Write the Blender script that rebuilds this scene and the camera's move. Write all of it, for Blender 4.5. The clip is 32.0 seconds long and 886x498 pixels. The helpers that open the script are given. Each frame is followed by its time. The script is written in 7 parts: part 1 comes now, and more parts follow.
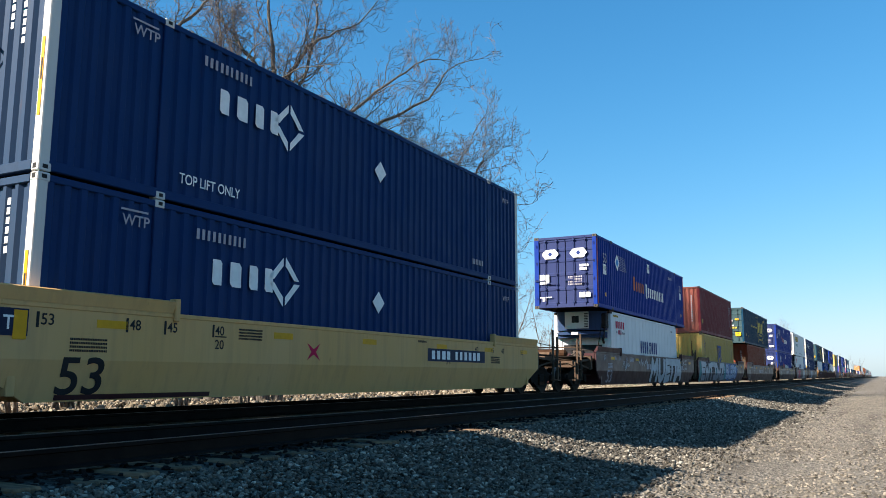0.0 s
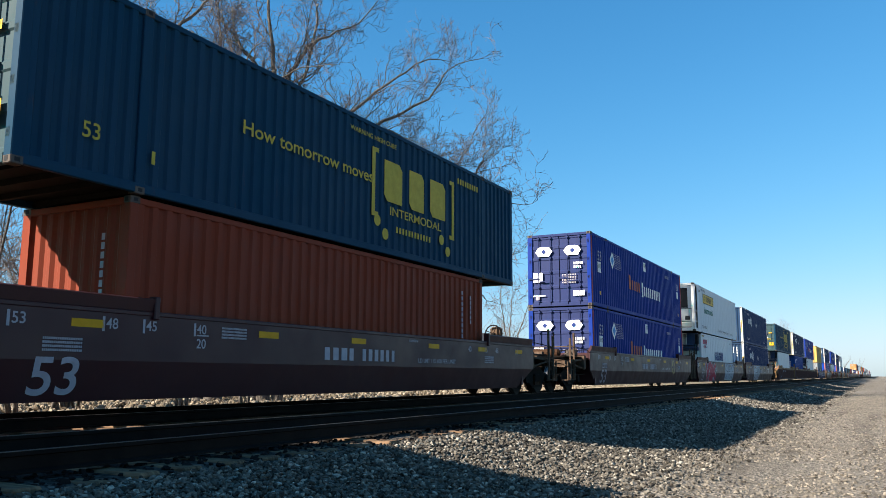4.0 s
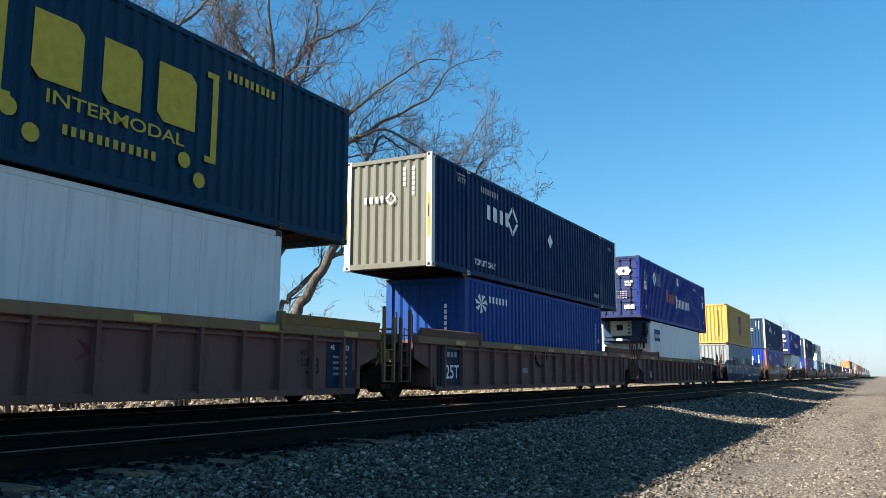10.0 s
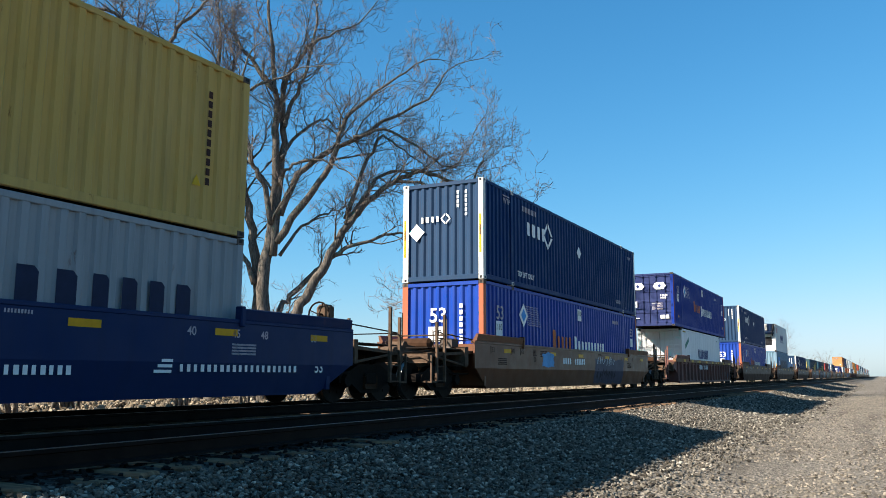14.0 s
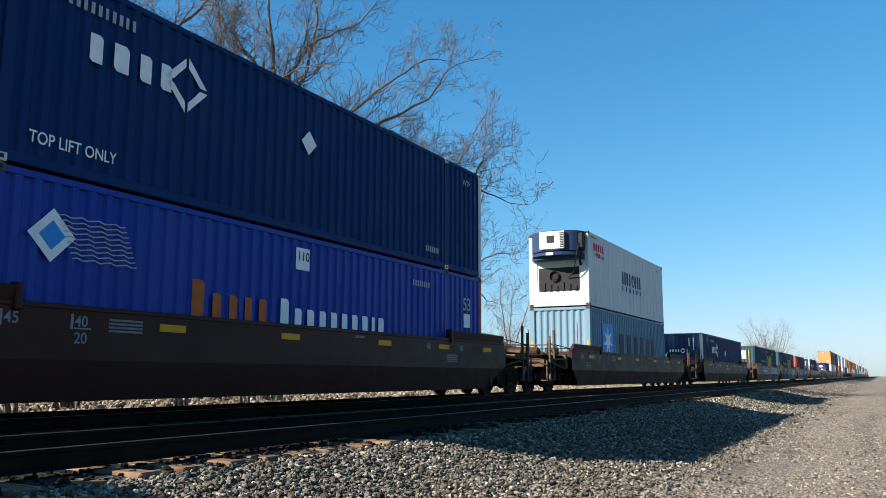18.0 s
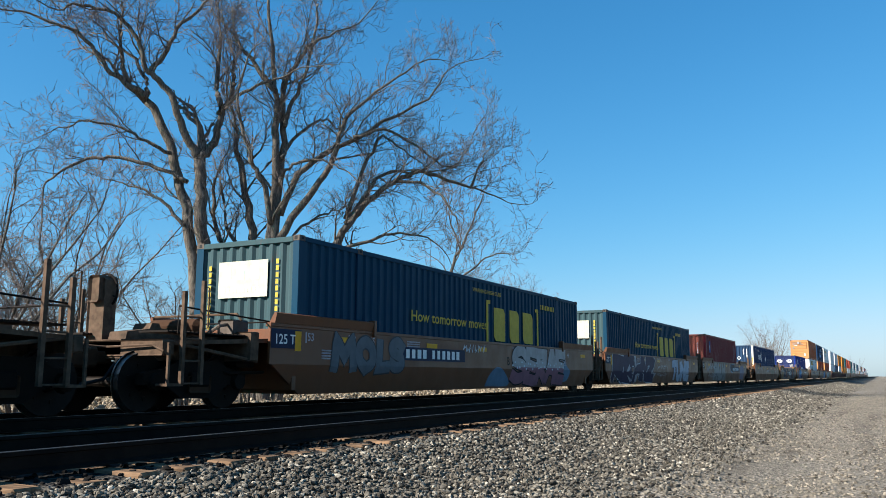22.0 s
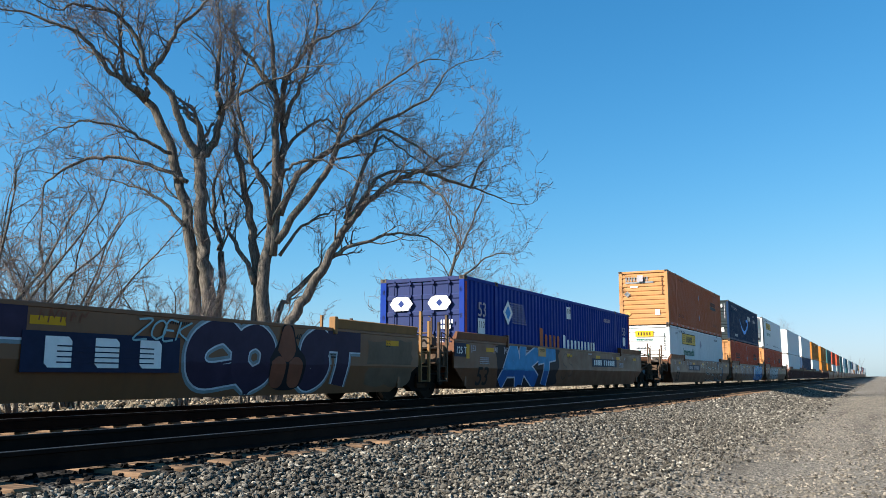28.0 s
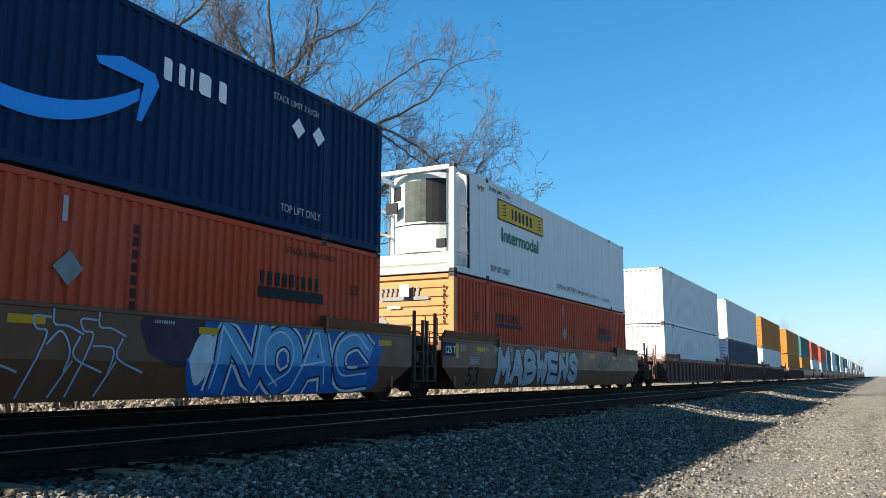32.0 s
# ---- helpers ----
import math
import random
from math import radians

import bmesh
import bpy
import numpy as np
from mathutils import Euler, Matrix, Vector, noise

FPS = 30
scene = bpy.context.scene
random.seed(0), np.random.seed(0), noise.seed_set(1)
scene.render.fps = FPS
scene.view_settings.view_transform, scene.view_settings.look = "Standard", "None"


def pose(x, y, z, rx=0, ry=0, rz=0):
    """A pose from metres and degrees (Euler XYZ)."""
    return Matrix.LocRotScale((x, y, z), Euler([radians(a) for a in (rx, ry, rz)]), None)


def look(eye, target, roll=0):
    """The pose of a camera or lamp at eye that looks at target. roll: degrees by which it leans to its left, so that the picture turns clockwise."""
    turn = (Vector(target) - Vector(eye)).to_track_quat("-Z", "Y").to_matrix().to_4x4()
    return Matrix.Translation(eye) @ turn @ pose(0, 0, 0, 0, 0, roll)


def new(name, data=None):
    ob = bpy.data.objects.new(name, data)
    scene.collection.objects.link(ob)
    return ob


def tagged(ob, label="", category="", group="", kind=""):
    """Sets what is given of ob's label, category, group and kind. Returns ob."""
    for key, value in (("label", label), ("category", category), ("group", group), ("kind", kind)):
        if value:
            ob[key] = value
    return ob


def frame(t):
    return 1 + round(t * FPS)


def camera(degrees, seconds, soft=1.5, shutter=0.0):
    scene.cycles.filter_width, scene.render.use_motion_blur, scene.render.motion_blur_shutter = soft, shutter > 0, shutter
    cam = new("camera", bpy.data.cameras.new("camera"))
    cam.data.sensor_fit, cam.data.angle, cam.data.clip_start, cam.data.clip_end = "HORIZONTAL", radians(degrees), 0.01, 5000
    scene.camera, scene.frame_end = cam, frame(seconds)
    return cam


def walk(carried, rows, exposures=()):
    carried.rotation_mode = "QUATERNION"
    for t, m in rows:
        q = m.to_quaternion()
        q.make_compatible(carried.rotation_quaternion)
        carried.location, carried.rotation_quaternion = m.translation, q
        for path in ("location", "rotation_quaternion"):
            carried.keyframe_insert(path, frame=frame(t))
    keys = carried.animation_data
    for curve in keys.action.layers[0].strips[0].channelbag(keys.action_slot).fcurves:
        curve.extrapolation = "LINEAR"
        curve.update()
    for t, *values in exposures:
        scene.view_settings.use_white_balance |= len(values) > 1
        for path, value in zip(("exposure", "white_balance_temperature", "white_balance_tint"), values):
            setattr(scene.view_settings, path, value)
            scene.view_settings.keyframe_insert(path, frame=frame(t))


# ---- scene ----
cam = camera(56.96, 32.0, soft=0.75)
EYE = Vector((0.0, 0.0, 0.58))
AZ, PITCH = radians(27.91), radians(8.77)
AIM = EYE + Vector((math.cos(AZ) * math.cos(PITCH), math.sin(AZ) * math.cos(PITCH), math.sin(PITCH)))
walk(cam, [(0, look(EYE, AIM, 0.16)), (32, look(EYE, AIM, 0.16))],
     [(0, 1.48, 6830, 12.5), (3, 1.46, 6830, 12.5), (6, 1.44, 6780, 12.5), (8, 1.44, 6830, 12.5), (9, 1.58, 7330, 12.5), (10, 1.48, 6980, 12.5), (12, 1.46, 6880, 12.5), (14, 1.4, 6860, 11.5), (17, 1.36, 6760, 11.5), (18, 1.36, 6760, 11.5), (19, 1.47, 6990, 11.5), (20, 1.34, 6740, 11.5),
      (21, 1.27, 6550, 10), (23, 1.28, 6500, 10), (29, 1.28, 6500, 10), (30.5, 1.43, 6550, 10), (32, 1.49, 6600, 10)])

# ---- world and sun ----
SUN = Vector((-1.23, 1.06, 1.0)).normalized()
world = bpy.data.worlds.new("sky")
scene.world = world
world.use_nodes = True
wn, wl = world.node_tree.nodes, world.node_tree.links
sky = wn.new("ShaderNodeTexSky")
sky.sky_type, sky.sun_disc = "NISHITA", False
sky.sun_elevation, sky.sun_rotation = math.asin(SUN.z), math.atan2(SUN.x, SUN.y)
sky.air_density, sky.dust_density, sky.ozone_density, sky.altitude = 1.0, 0.5, 1.3, 200
wn["Background"].inputs["Strength"].default_value = 0.06
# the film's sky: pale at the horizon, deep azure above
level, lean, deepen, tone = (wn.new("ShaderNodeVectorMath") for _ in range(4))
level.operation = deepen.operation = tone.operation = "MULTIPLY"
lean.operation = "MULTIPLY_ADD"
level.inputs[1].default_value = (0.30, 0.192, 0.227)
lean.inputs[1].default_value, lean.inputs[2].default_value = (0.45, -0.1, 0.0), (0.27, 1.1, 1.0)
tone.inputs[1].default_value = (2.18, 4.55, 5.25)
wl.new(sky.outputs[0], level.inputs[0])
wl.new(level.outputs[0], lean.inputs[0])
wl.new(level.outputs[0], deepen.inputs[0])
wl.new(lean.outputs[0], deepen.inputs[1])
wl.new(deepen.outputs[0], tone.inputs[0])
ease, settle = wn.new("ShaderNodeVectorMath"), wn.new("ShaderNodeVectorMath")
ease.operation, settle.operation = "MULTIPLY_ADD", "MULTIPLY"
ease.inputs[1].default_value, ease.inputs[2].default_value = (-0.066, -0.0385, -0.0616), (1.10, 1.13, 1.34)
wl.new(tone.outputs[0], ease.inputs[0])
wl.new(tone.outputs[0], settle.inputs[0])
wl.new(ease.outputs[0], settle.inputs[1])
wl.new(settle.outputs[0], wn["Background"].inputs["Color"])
sun = new("sun", bpy.data.lights.new("sun", "SUN"))
sun.data.energy, sun.data.angle, sun.data.color = 5.0, radians(0.53), (1.0, 0.93, 0.83)
sun.matrix_world = look(SUN * 50, (0, 0, 0))

# ---- numbers of the place ----
SPEED = 16.0                 # the train, m/s, towards -x
YC = 10.825                  # centre line of the train's track
YN = 6.6                     # centre line of the near track


# ---- materials ----
class Nodes:
    """A small helper that writes node materials."""

    def __init__(self, name):
        self.mat = bpy.data.materials.new(name)
        self.mat.use_nodes = True
        self.n, self.l = self.mat.node_tree.nodes, self.mat.node_tree.links
        self.bsdf = self.n["Principled BSDF"]

    def node(self, kind, **sockets):
        nd = self.n.new(kind)
        for key, value in sockets.items():
            sock = nd.inputs[key.replace("_", " ")]
            if isinstance(value, bpy.types.NodeSocket):
                self.l.new(value, sock)
            else:
                sock.default_value = value
        return nd

    def coords(self, scale=(1, 1, 1)):
        tc = self.n.new("ShaderNodeTexCoord")
        mp = self.n.new("ShaderNodeMapping")
        mp.inputs["Scale"].default_value = scale
        self.l.new(tc.outputs["Object"], mp.inputs["Vector"])
        info = self.n.new("ShaderNodeObjectInfo")
        mul = self.node("ShaderNodeMath", )
        mul.operation = "MULTIPLY"
        self.l.new(info.outputs["Random"], mul.inputs[0])
        mul.inputs[1].default_value = 37.0
        return mp.outputs[0], mul.outputs[0]

    def noise(self, scale, detail=4.0, stretch=(1, 1, 1), rough=0.6):
        vec, w = self.coords(stretch)
        nd = self.n.new("ShaderNodeTexNoise")
        nd.noise_dimensions = "4D"
        self.l.new(vec, nd.inputs["Vector"])
        self.l.new(w, nd.inputs["W"])
        nd.inputs["Scale"].default_value, nd.inputs["Detail"].default_value, nd.inputs["Roughness"].default_value = scale, detail, rough
        return nd.outputs["Fac"]

    def ramp(self, fac, lo, hi, a=(0, 0, 0, 1), b=(1, 1, 1, 1)):
        nd = self.n.new("ShaderNodeValToRGB")
        nd.color_ramp.elements[0].position, nd.color_ramp.elements[1].position = lo, hi
        nd.color_ramp.elements[0].color, nd.color_ramp.elements[1].color = a, b
        self.l.new(fac, nd.inputs["Fac"])
        return nd.outputs["Color"]

    def mix(self, fac, a, b, mode="MIX"):
        nd = self.n.new("ShaderNodeMix")
        nd.data_type, nd.blend_type = "RGBA", mode
        for sock, value in ((nd.inputs[0], fac), (nd.inputs[6], a), (nd.inputs[7], b)):
            if isinstance(value, bpy.types.NodeSocket):
                self.l.new(value, sock)
            else:
                sock.default_value = value
        return nd.outputs[2]

    def bump(self, height, strength=0.3, distance=0.01):
        nd = self.node("ShaderNodeBump", Strength=strength, Distance=distance, Height=height)
        self.l.new(nd.outputs[0], self.bsdf.inputs["Normal"])

    def done(self, color, rough=0.6, metal=0.0, gloss=0.1):
        for key, value in (("Base Color", color), ("Roughness", rough), ("Metallic", metal)):
            sock = self.bsdf.inputs[key]
            if isinstance(value, bpy.types.NodeSocket):
                self.l.new(value, sock)
            else:
                sock.default_value = value
        self.bsdf.inputs["Specular IOR Level"].default_value = gloss
        return self.mat


MATS = {}


def rgba(c):
    return (c[0], c[1], c[2], 1.0)


def paint(c, wear=0.3, rust=0.12, rough=0.5, gloss=0.055):
    """Weathered steel paint: faded patches, grime runs, rust specks and fine relief."""
    key = ("paint", tuple(c), wear, rust, rough, gloss)
    if key not in MATS:
        m = Nodes("paint")
        big = m.ramp(m.noise(0.55, 3), 0.35, 0.75)
        runs = m.ramp(m.noise(3.0, 5, (2.2, 2.2, 0.16)), 0.48, 0.8)
        speck = m.ramp(m.noise(4.5, 8, (1, 1, 0.3), 0.75), 0.62, 0.72)
        mean = sum(c) / 3
        faded = [v * 0.92 + mean * 0.12 + 0.004 for v in c]
        dirt = [v * 0.42 + mean * 0.12 + 0.004 for v in c]
        col = m.mix(big, rgba(c), rgba(faded))
        f1 = m.node("ShaderNodeMath")
        f1.operation = "MULTIPLY"
        m.l.new(runs, f1.inputs[0])
        f1.inputs[1].default_value = wear
        col = m.mix(f1.outputs[0], col, rgba(dirt))
        f2 = m.node("ShaderNodeMath")
        f2.operation = "MULTIPLY"
        m.l.new(speck, f2.inputs[0])
        f2.inputs[1].default_value = rust * 3
        col = m.mix(f2.outputs[0], col, (0.12, 0.045, 0.02, 1))
        m.bump(m.noise(30, 3), 0.12, 0.004)
        ro = m.ramp(m.noise(2.0, 4), 0.3, 0.8, rgba([rough - 0.08] * 3), rgba([rough + 0.2] * 3))
        MATS[key] = m.done(col, ro, 0.0, gloss)
    return MATS[key]


def plain(name, c, rough=0.7, metal=0.0, vary=0.3, scale=6.0, bump=0.2):
    key = ("plain", name)
    if key not in MATS:
        m = Nodes(name)
        fac = m.ramp(m.noise(scale, 5), 0.3, 0.75)
        col = m.mix(fac, rgba([v * (1 - vary) for v in c]), rgba([min(v * (1 + vary), 0.95) for v in c]))
        m.bump(m.noise(scale * 6, 3), bump, 0.005)
        MATS[key] = m.done(col, rough, metal)
    return MATS[key]


STEEL = plain("dark_steel", (0.0121, 0.0091, 0.0076), 0.65, 0.2)
GRIME = plain("brake_grime", (0.0088, 0.0062, 0.0046), 0.8)
TREAD = plain("wheel_tread", (0.16, 0.155, 0.15), 0.45, 0.9, 0.15)
GEAR = plain("rusty_brake_gear", (0.095, 0.062, 0.042), 0.8, 0.0, 0.5, 7.0)
UNDER = plain("underframe", (0.0138, 0.0106, 0.0084), 0.85)
RUSTY = plain("rusty_steel", (0.048, 0.024, 0.0132), 0.85)
CAST = plain("worn_casting", (0.096, 0.078, 0.066), 0.7, 0.1)
WHITE = plain("white_marking", (0.76, 0.76, 0.74), 0.6, 0, 0.1)
CREAM = plain("cream_reflector", (0.45, 0.29, 0.09), 0.5, 0, 0.15)
YELLOW = plain("yellow_reflector", (0.62, 0.30, 0.014), 0.45, 0, 0.12)
BLACK = plain("black_marking", (0.02, 0.02, 0.022), 0.6, 0, 0.2)
RUBBER = plain("rubber", (0.02, 0.02, 0.02), 0.75)


def ground_material():
    m = Nodes("gravel_ground")
    tc = m.n.new("ShaderNodeTexCoord")
    sep = m.node("ShaderNodeSeparateXYZ", Vector=tc.outputs["Object"])

    def vor(scale, rnd=1.0):
        nd = m.n.new("ShaderNodeTexVoronoi")
        m.l.new(tc.outputs["Object"], nd.inputs["Vector"])
        nd.inputs["Scale"].default_value, nd.inputs["Randomness"].default_value = scale, rnd
        return nd

    def nz(scale, detail=6):
        nd = m.n.new("ShaderNodeTexNoise")
        m.l.new(tc.outputs["Object"], nd.inputs["Vector"])
        nd.inputs["Scale"].default_value, nd.inputs["Detail"].default_value = scale, detail
        return nd.outputs["Fac"]

    fine, coarse = vor(30), vor(17)
    road = m.ramp(fine.outputs["Color"], 0.15, 0.85, (0.036, 0.033, 0.027, 1), (0.34, 0.30, 0.245, 1))
    road = m.mix(m.ramp(nz(0.5), 0.40, 0.85), road, m.mix(m.ramp(nz(22), 0.35, 0.7), (0.115, 0.10, 0.08, 1), (0.235, 0.206, 0.165, 1)))
    road = m.mix(m.ramp(nz(1.7), 0.56, 0.8), road, (0.07, 0.06, 0.047, 1))
    lane = m.n.new("ShaderNodeMapping")
    lane.inputs["Scale"].default_value = (0.07, 0.9, 1.0)
    m.l.new(tc.outputs["Object"], lane.inputs["Vector"])
    ruts = m.n.new("ShaderNodeTexNoise")
    m.l.new(lane.outputs[0], ruts.inputs["Vector"])
    ruts.inputs["Scale"].default_value, ruts.inputs["Detail"].default_value = 1.6, 5
    road = m.mix(m.ramp(ruts.outputs["Fac"], 0.52, 0.7, (0, 0, 0, 1), (0.7, 0.7, 0.7, 1)), road, m.mix(m.ramp(nz(30), 0.4, 0.65), (0.035, 0.03, 0.024, 1), (0.12, 0.105, 0.085, 1)))
    ballast = m.ramp(coarse.outputs["Color"], 0.1, 0.9, (0.012, 0.011, 0.010, 1), (0.14, 0.128, 0.108, 1))
    soil = m.ramp(nz(7.0), 0.3, 0.7, (0.13, 0.095, 0.06, 1), (0.32, 0.26, 0.18, 1))
    grass = m.ramp(nz(2.6), 0.36, 0.66, (0.06, 0.043, 0.026, 1), (0.30, 0.245, 0.17, 1))
    wob = m.node("ShaderNodeMath")
    wob.operation = "MULTIPLY_ADD"
    m.l.new(nz(0.7), wob.inputs[0])
    wob.inputs[1].default_value = 1.6
    m.l.new(sep.outputs["Y"], wob.inputs[2])

    def step(lo, hi):
        nd = m.n.new("ShaderNodeMapRange")
        m.l.new(wob.outputs[0], nd.inputs["Value"])
        nd.inputs["From Min"].default_value, nd.inputs["From Max"].default_value = lo, hi
        return nd.outputs["Result"]

    col = m.mix(step(3.4, 5.6), road, ballast)
    # bed of both tracks: the train's deep shade is put into the colour
    shade_bed = m.ramp(coarse.outputs["Color"], 0.1, 0.9, (0.004, 0.0037, 0.0034, 1), (0.026, 0.023, 0.021, 1))
    col = m.mix(step(6.0, 6.9), col, shade_bed)
    col = m.mix(step(13.6, 15.2), col, soil)
    col = m.mix(step(17.0, 24.0), col, grass)
    col = m.mix(step(-5.5, -8.5), col, grass)
    add = m.node("ShaderNodeMath")
    add.operation = "ADD"
    m.l.new(coarse.outputs["Distance"], add.inputs[0])
    m.l.new(fine.outputs["Distance"], add.inputs[1])
    m.bump(add.outputs[0], 0.7, 0.035)
    return m.done(col, 0.95)


# ---- mesh helpers ----
class Build:
    """Collects boxes, prisms, tubes and plates into one mesh."""

    def __init__(self):
        self.v, self.f = [], []

    def add(self, verts, faces):
        k = len(self.v)
        self.v += [tuple(p) for p in verts]
        self.f += [tuple(i + k for i in f) for f in faces]
        return self

    def box(self, x0, x1, y0, y1, z0, z1, c=0.0):
        if c <= 0:
            vs = [(x, y, z) for x in (x0, x1) for y in (y0, y1) for z in (z0, z1)]
            return self.add(vs, [(0, 1, 3, 2), (4, 6, 7, 5), (0, 4, 5, 1), (2, 3, 7, 6), (0, 2, 6, 4), (1, 5, 7, 3)])
        vs = []
        for x, sx in ((x0, 1), (x1, -1)):
            for y, sy in ((y0, 1), (y1, -1)):
                for z, sz in ((z0, 1), (z1, -1)):
                    vs += [(x, y + c * sy, z + c * sz), (x + c * sx, y, z + c * sz), (x + c * sx, y + c * sy, z)]
        def i(a, b, d, k):
            return (a * 4 + b * 2 + d) * 3 + k
        fs = [(i(0, 0, 0, 0), i(0, 0, 1, 0), i(0, 1, 1, 0), i(0, 1, 0, 0)), (i(1, 0, 0, 0), i(1, 1, 0, 0), i(1, 1, 1, 0), i(1, 0, 1, 0)),
              (i(0, 0, 0, 1), i(1, 0, 0, 1), i(1, 0, 1, 1), i(0, 0, 1, 1)), (i(0, 1, 0, 1), i(0, 1, 1, 1), i(1, 1, 1, 1), i(1, 1, 0, 1)),
              (i(0, 0, 0, 2), i(0, 1, 0, 2), i(1, 1, 0, 2), i(1, 0, 0, 2)), (i(0, 0, 1, 2), i(1, 0, 1, 2), i(1, 1, 1, 2), i(0, 1, 1, 2))]
        for a in (0, 1):
            for b in (0, 1):
                fs.append((i(a, b, 0, 0), i(a, b, 1, 0), i(a, b, 1, 1), i(a, b, 0, 1)))
                fs.append((i(a, 0, b, 0), i(a, 1, b, 0), i(a, 1, b, 2), i(a, 0, b, 2)))
                fs.append((i(0, a, b, 1), i(1, a, b, 1), i(1, a, b, 2), i(0, a, b, 2)))
                for d in (0, 1):
                    fs.append((i(a, b, d, 0), i(a, b, d, 1), i(a, b, d, 2)))
        return self.add(vs, fs)

    def prism(self, poly, y0, y1, axis="y"):
        """A polygon of (x, z) pushed from y0 to y1 (or (y, z) along x, or (x, y) along z)."""
        n = len(poly)
        def at(p, t):
            return (p[0], t, p[1]) if axis == "y" else (t, p[0], p[1]) if axis == "x" else (p[0], p[1], t)
        vs = [at(p, y0) for p in poly] + [at(p, y1) for p in poly]
        fs = [tuple(range(n)), tuple(range(2 * n - 1, n - 1, -1))]
        fs += [(k, (k + 1) % n, n + (k + 1) % n, n + k) for k in range(n)]
        return self.add(vs, fs)

    def tube(self, pts, radii, n=6, cap=True):
        pts = [Vector(p) for p in pts]
        if not isinstance(radii, (list, tuple)):
            radii = [radii] * len(pts)
        rings, up = [], Vector((0.13, 0.31, 0.94))
        for k, p in enumerate(pts):
            t = (pts[min(k + 1, len(pts) - 1)] - pts[max(k - 1, 0)]).normalized()
            a = t.cross(up)
            if a.length < 0.05:
                a = t.cross(Vector((1, 0, 0)))
            a.normalize()
            b = t.cross(a)
            rings.append([p + (a * math.cos(2 * math.pi * j / n) + b * math.sin(2 * math.pi * j / n)) * radii[k] for j in range(n)])
        vs = [q for r in rings for q in r]
        fs = []
        for k in range(len(pts) - 1):
            for j in range(n):
                fs.append((k * n + j, k * n + (j + 1) % n, (k + 1) * n + (j + 1) % n, (k + 1) * n + j))
        if cap:
            fs += [tuple(range(n - 1, -1, -1)), tuple(range((len(pts) - 1) * n, len(pts) * n))]
        return self.add(vs, fs)

    def disc(self, c, r0, r1, y0, y1, n=20):
        """A turned ring about the y axis: radius r0 at y0, r1 at y1."""
        vs = []
        for y, r in ((y0, r0), (y1, r1)):
            vs += [(c[0] + r * math.cos(2 * math.pi * j / n), y, c[1] + r * math.sin(2 * math.pi * j / n)) for j in range(n)]
        fs = [(j, (j + 1) % n, n + (j + 1) % n, n + j) for j in range(n)]
        fs += [tuple(range(n - 1, -1, -1)), tuple(range(n, 2 * n))]
        return self.add(vs, fs)

    def mesh(self, name, mat, smooth=False):
        me = bpy.data.meshes.new(name)
        me.from_pydata(self.v, [], self.f)
        me.materials.append(mat)
        if smooth:
            me.polygons.foreach_set("use_smooth", [True] * len(me.polygons))
        bm = bmesh.new()
        bm.from_mesh(me)
        bmesh.ops.recalc_face_normals(bm, faces=bm.faces)
        bm.to_mesh(me)
        bm.free()
        return me


CACHE = {}


def shared(key, make, mat, name, smooth=False):
    """The mesh for key, built once per material."""
    full = (key, mat.name)
    if full not in CACHE:
        b = Build()
        make(b)
        CACHE[full] = b.mesh(name, mat, smooth)
    return CACHE[full]


def part(name, me, parent, at=None, label=""):
    ob = new(name, me)
    ob.parent = parent
    if at is not None:
        ob.matrix_basis = at
    if label:
        ob["label"] = label
    return ob


def thing(name, label, category, group="", kind=""):
    ob = new(name)
    return tagged(ob, label, category, group, kind)


# ---- lettering and painted shapes ----
def word_mesh(text, height, mat, stretch=1.0, bold=0.016):
    key = ("word", text, height, stretch, mat.name, bold)
    if key not in CACHE:
        cu = bpy.data.curves.new("word", "FONT")
        cu.body, cu.size, cu.fill_mode = text, height / 0.73, "FRONT"
        cu.offset = height * bold
        ob = bpy.data.objects.new("word", cu)
        me = bpy.data.meshes.new_from_object(ob)
        bpy.data.objects.remove(ob)
        me.materials.clear()
        me.materials.append(mat)
        me.transform(Matrix.Diagonal((stretch, 1, 1, 1)))
        CACHE[key] = me
    return CACHE[key]


SIDE = Matrix(((1, 0, 0, 0), (0, 0, -1, 0), (0, 1, 0, 0), (0, 0, 0, 1)))   # drawing plane (x, y) onto the near side (x, z)
END = Matrix(((0, 0, -1, 0), (-1, 0, 0, 0), (0, 1, 0, 0), (0, 0, 0, 1)))   # drawing plane onto the end that faces -x


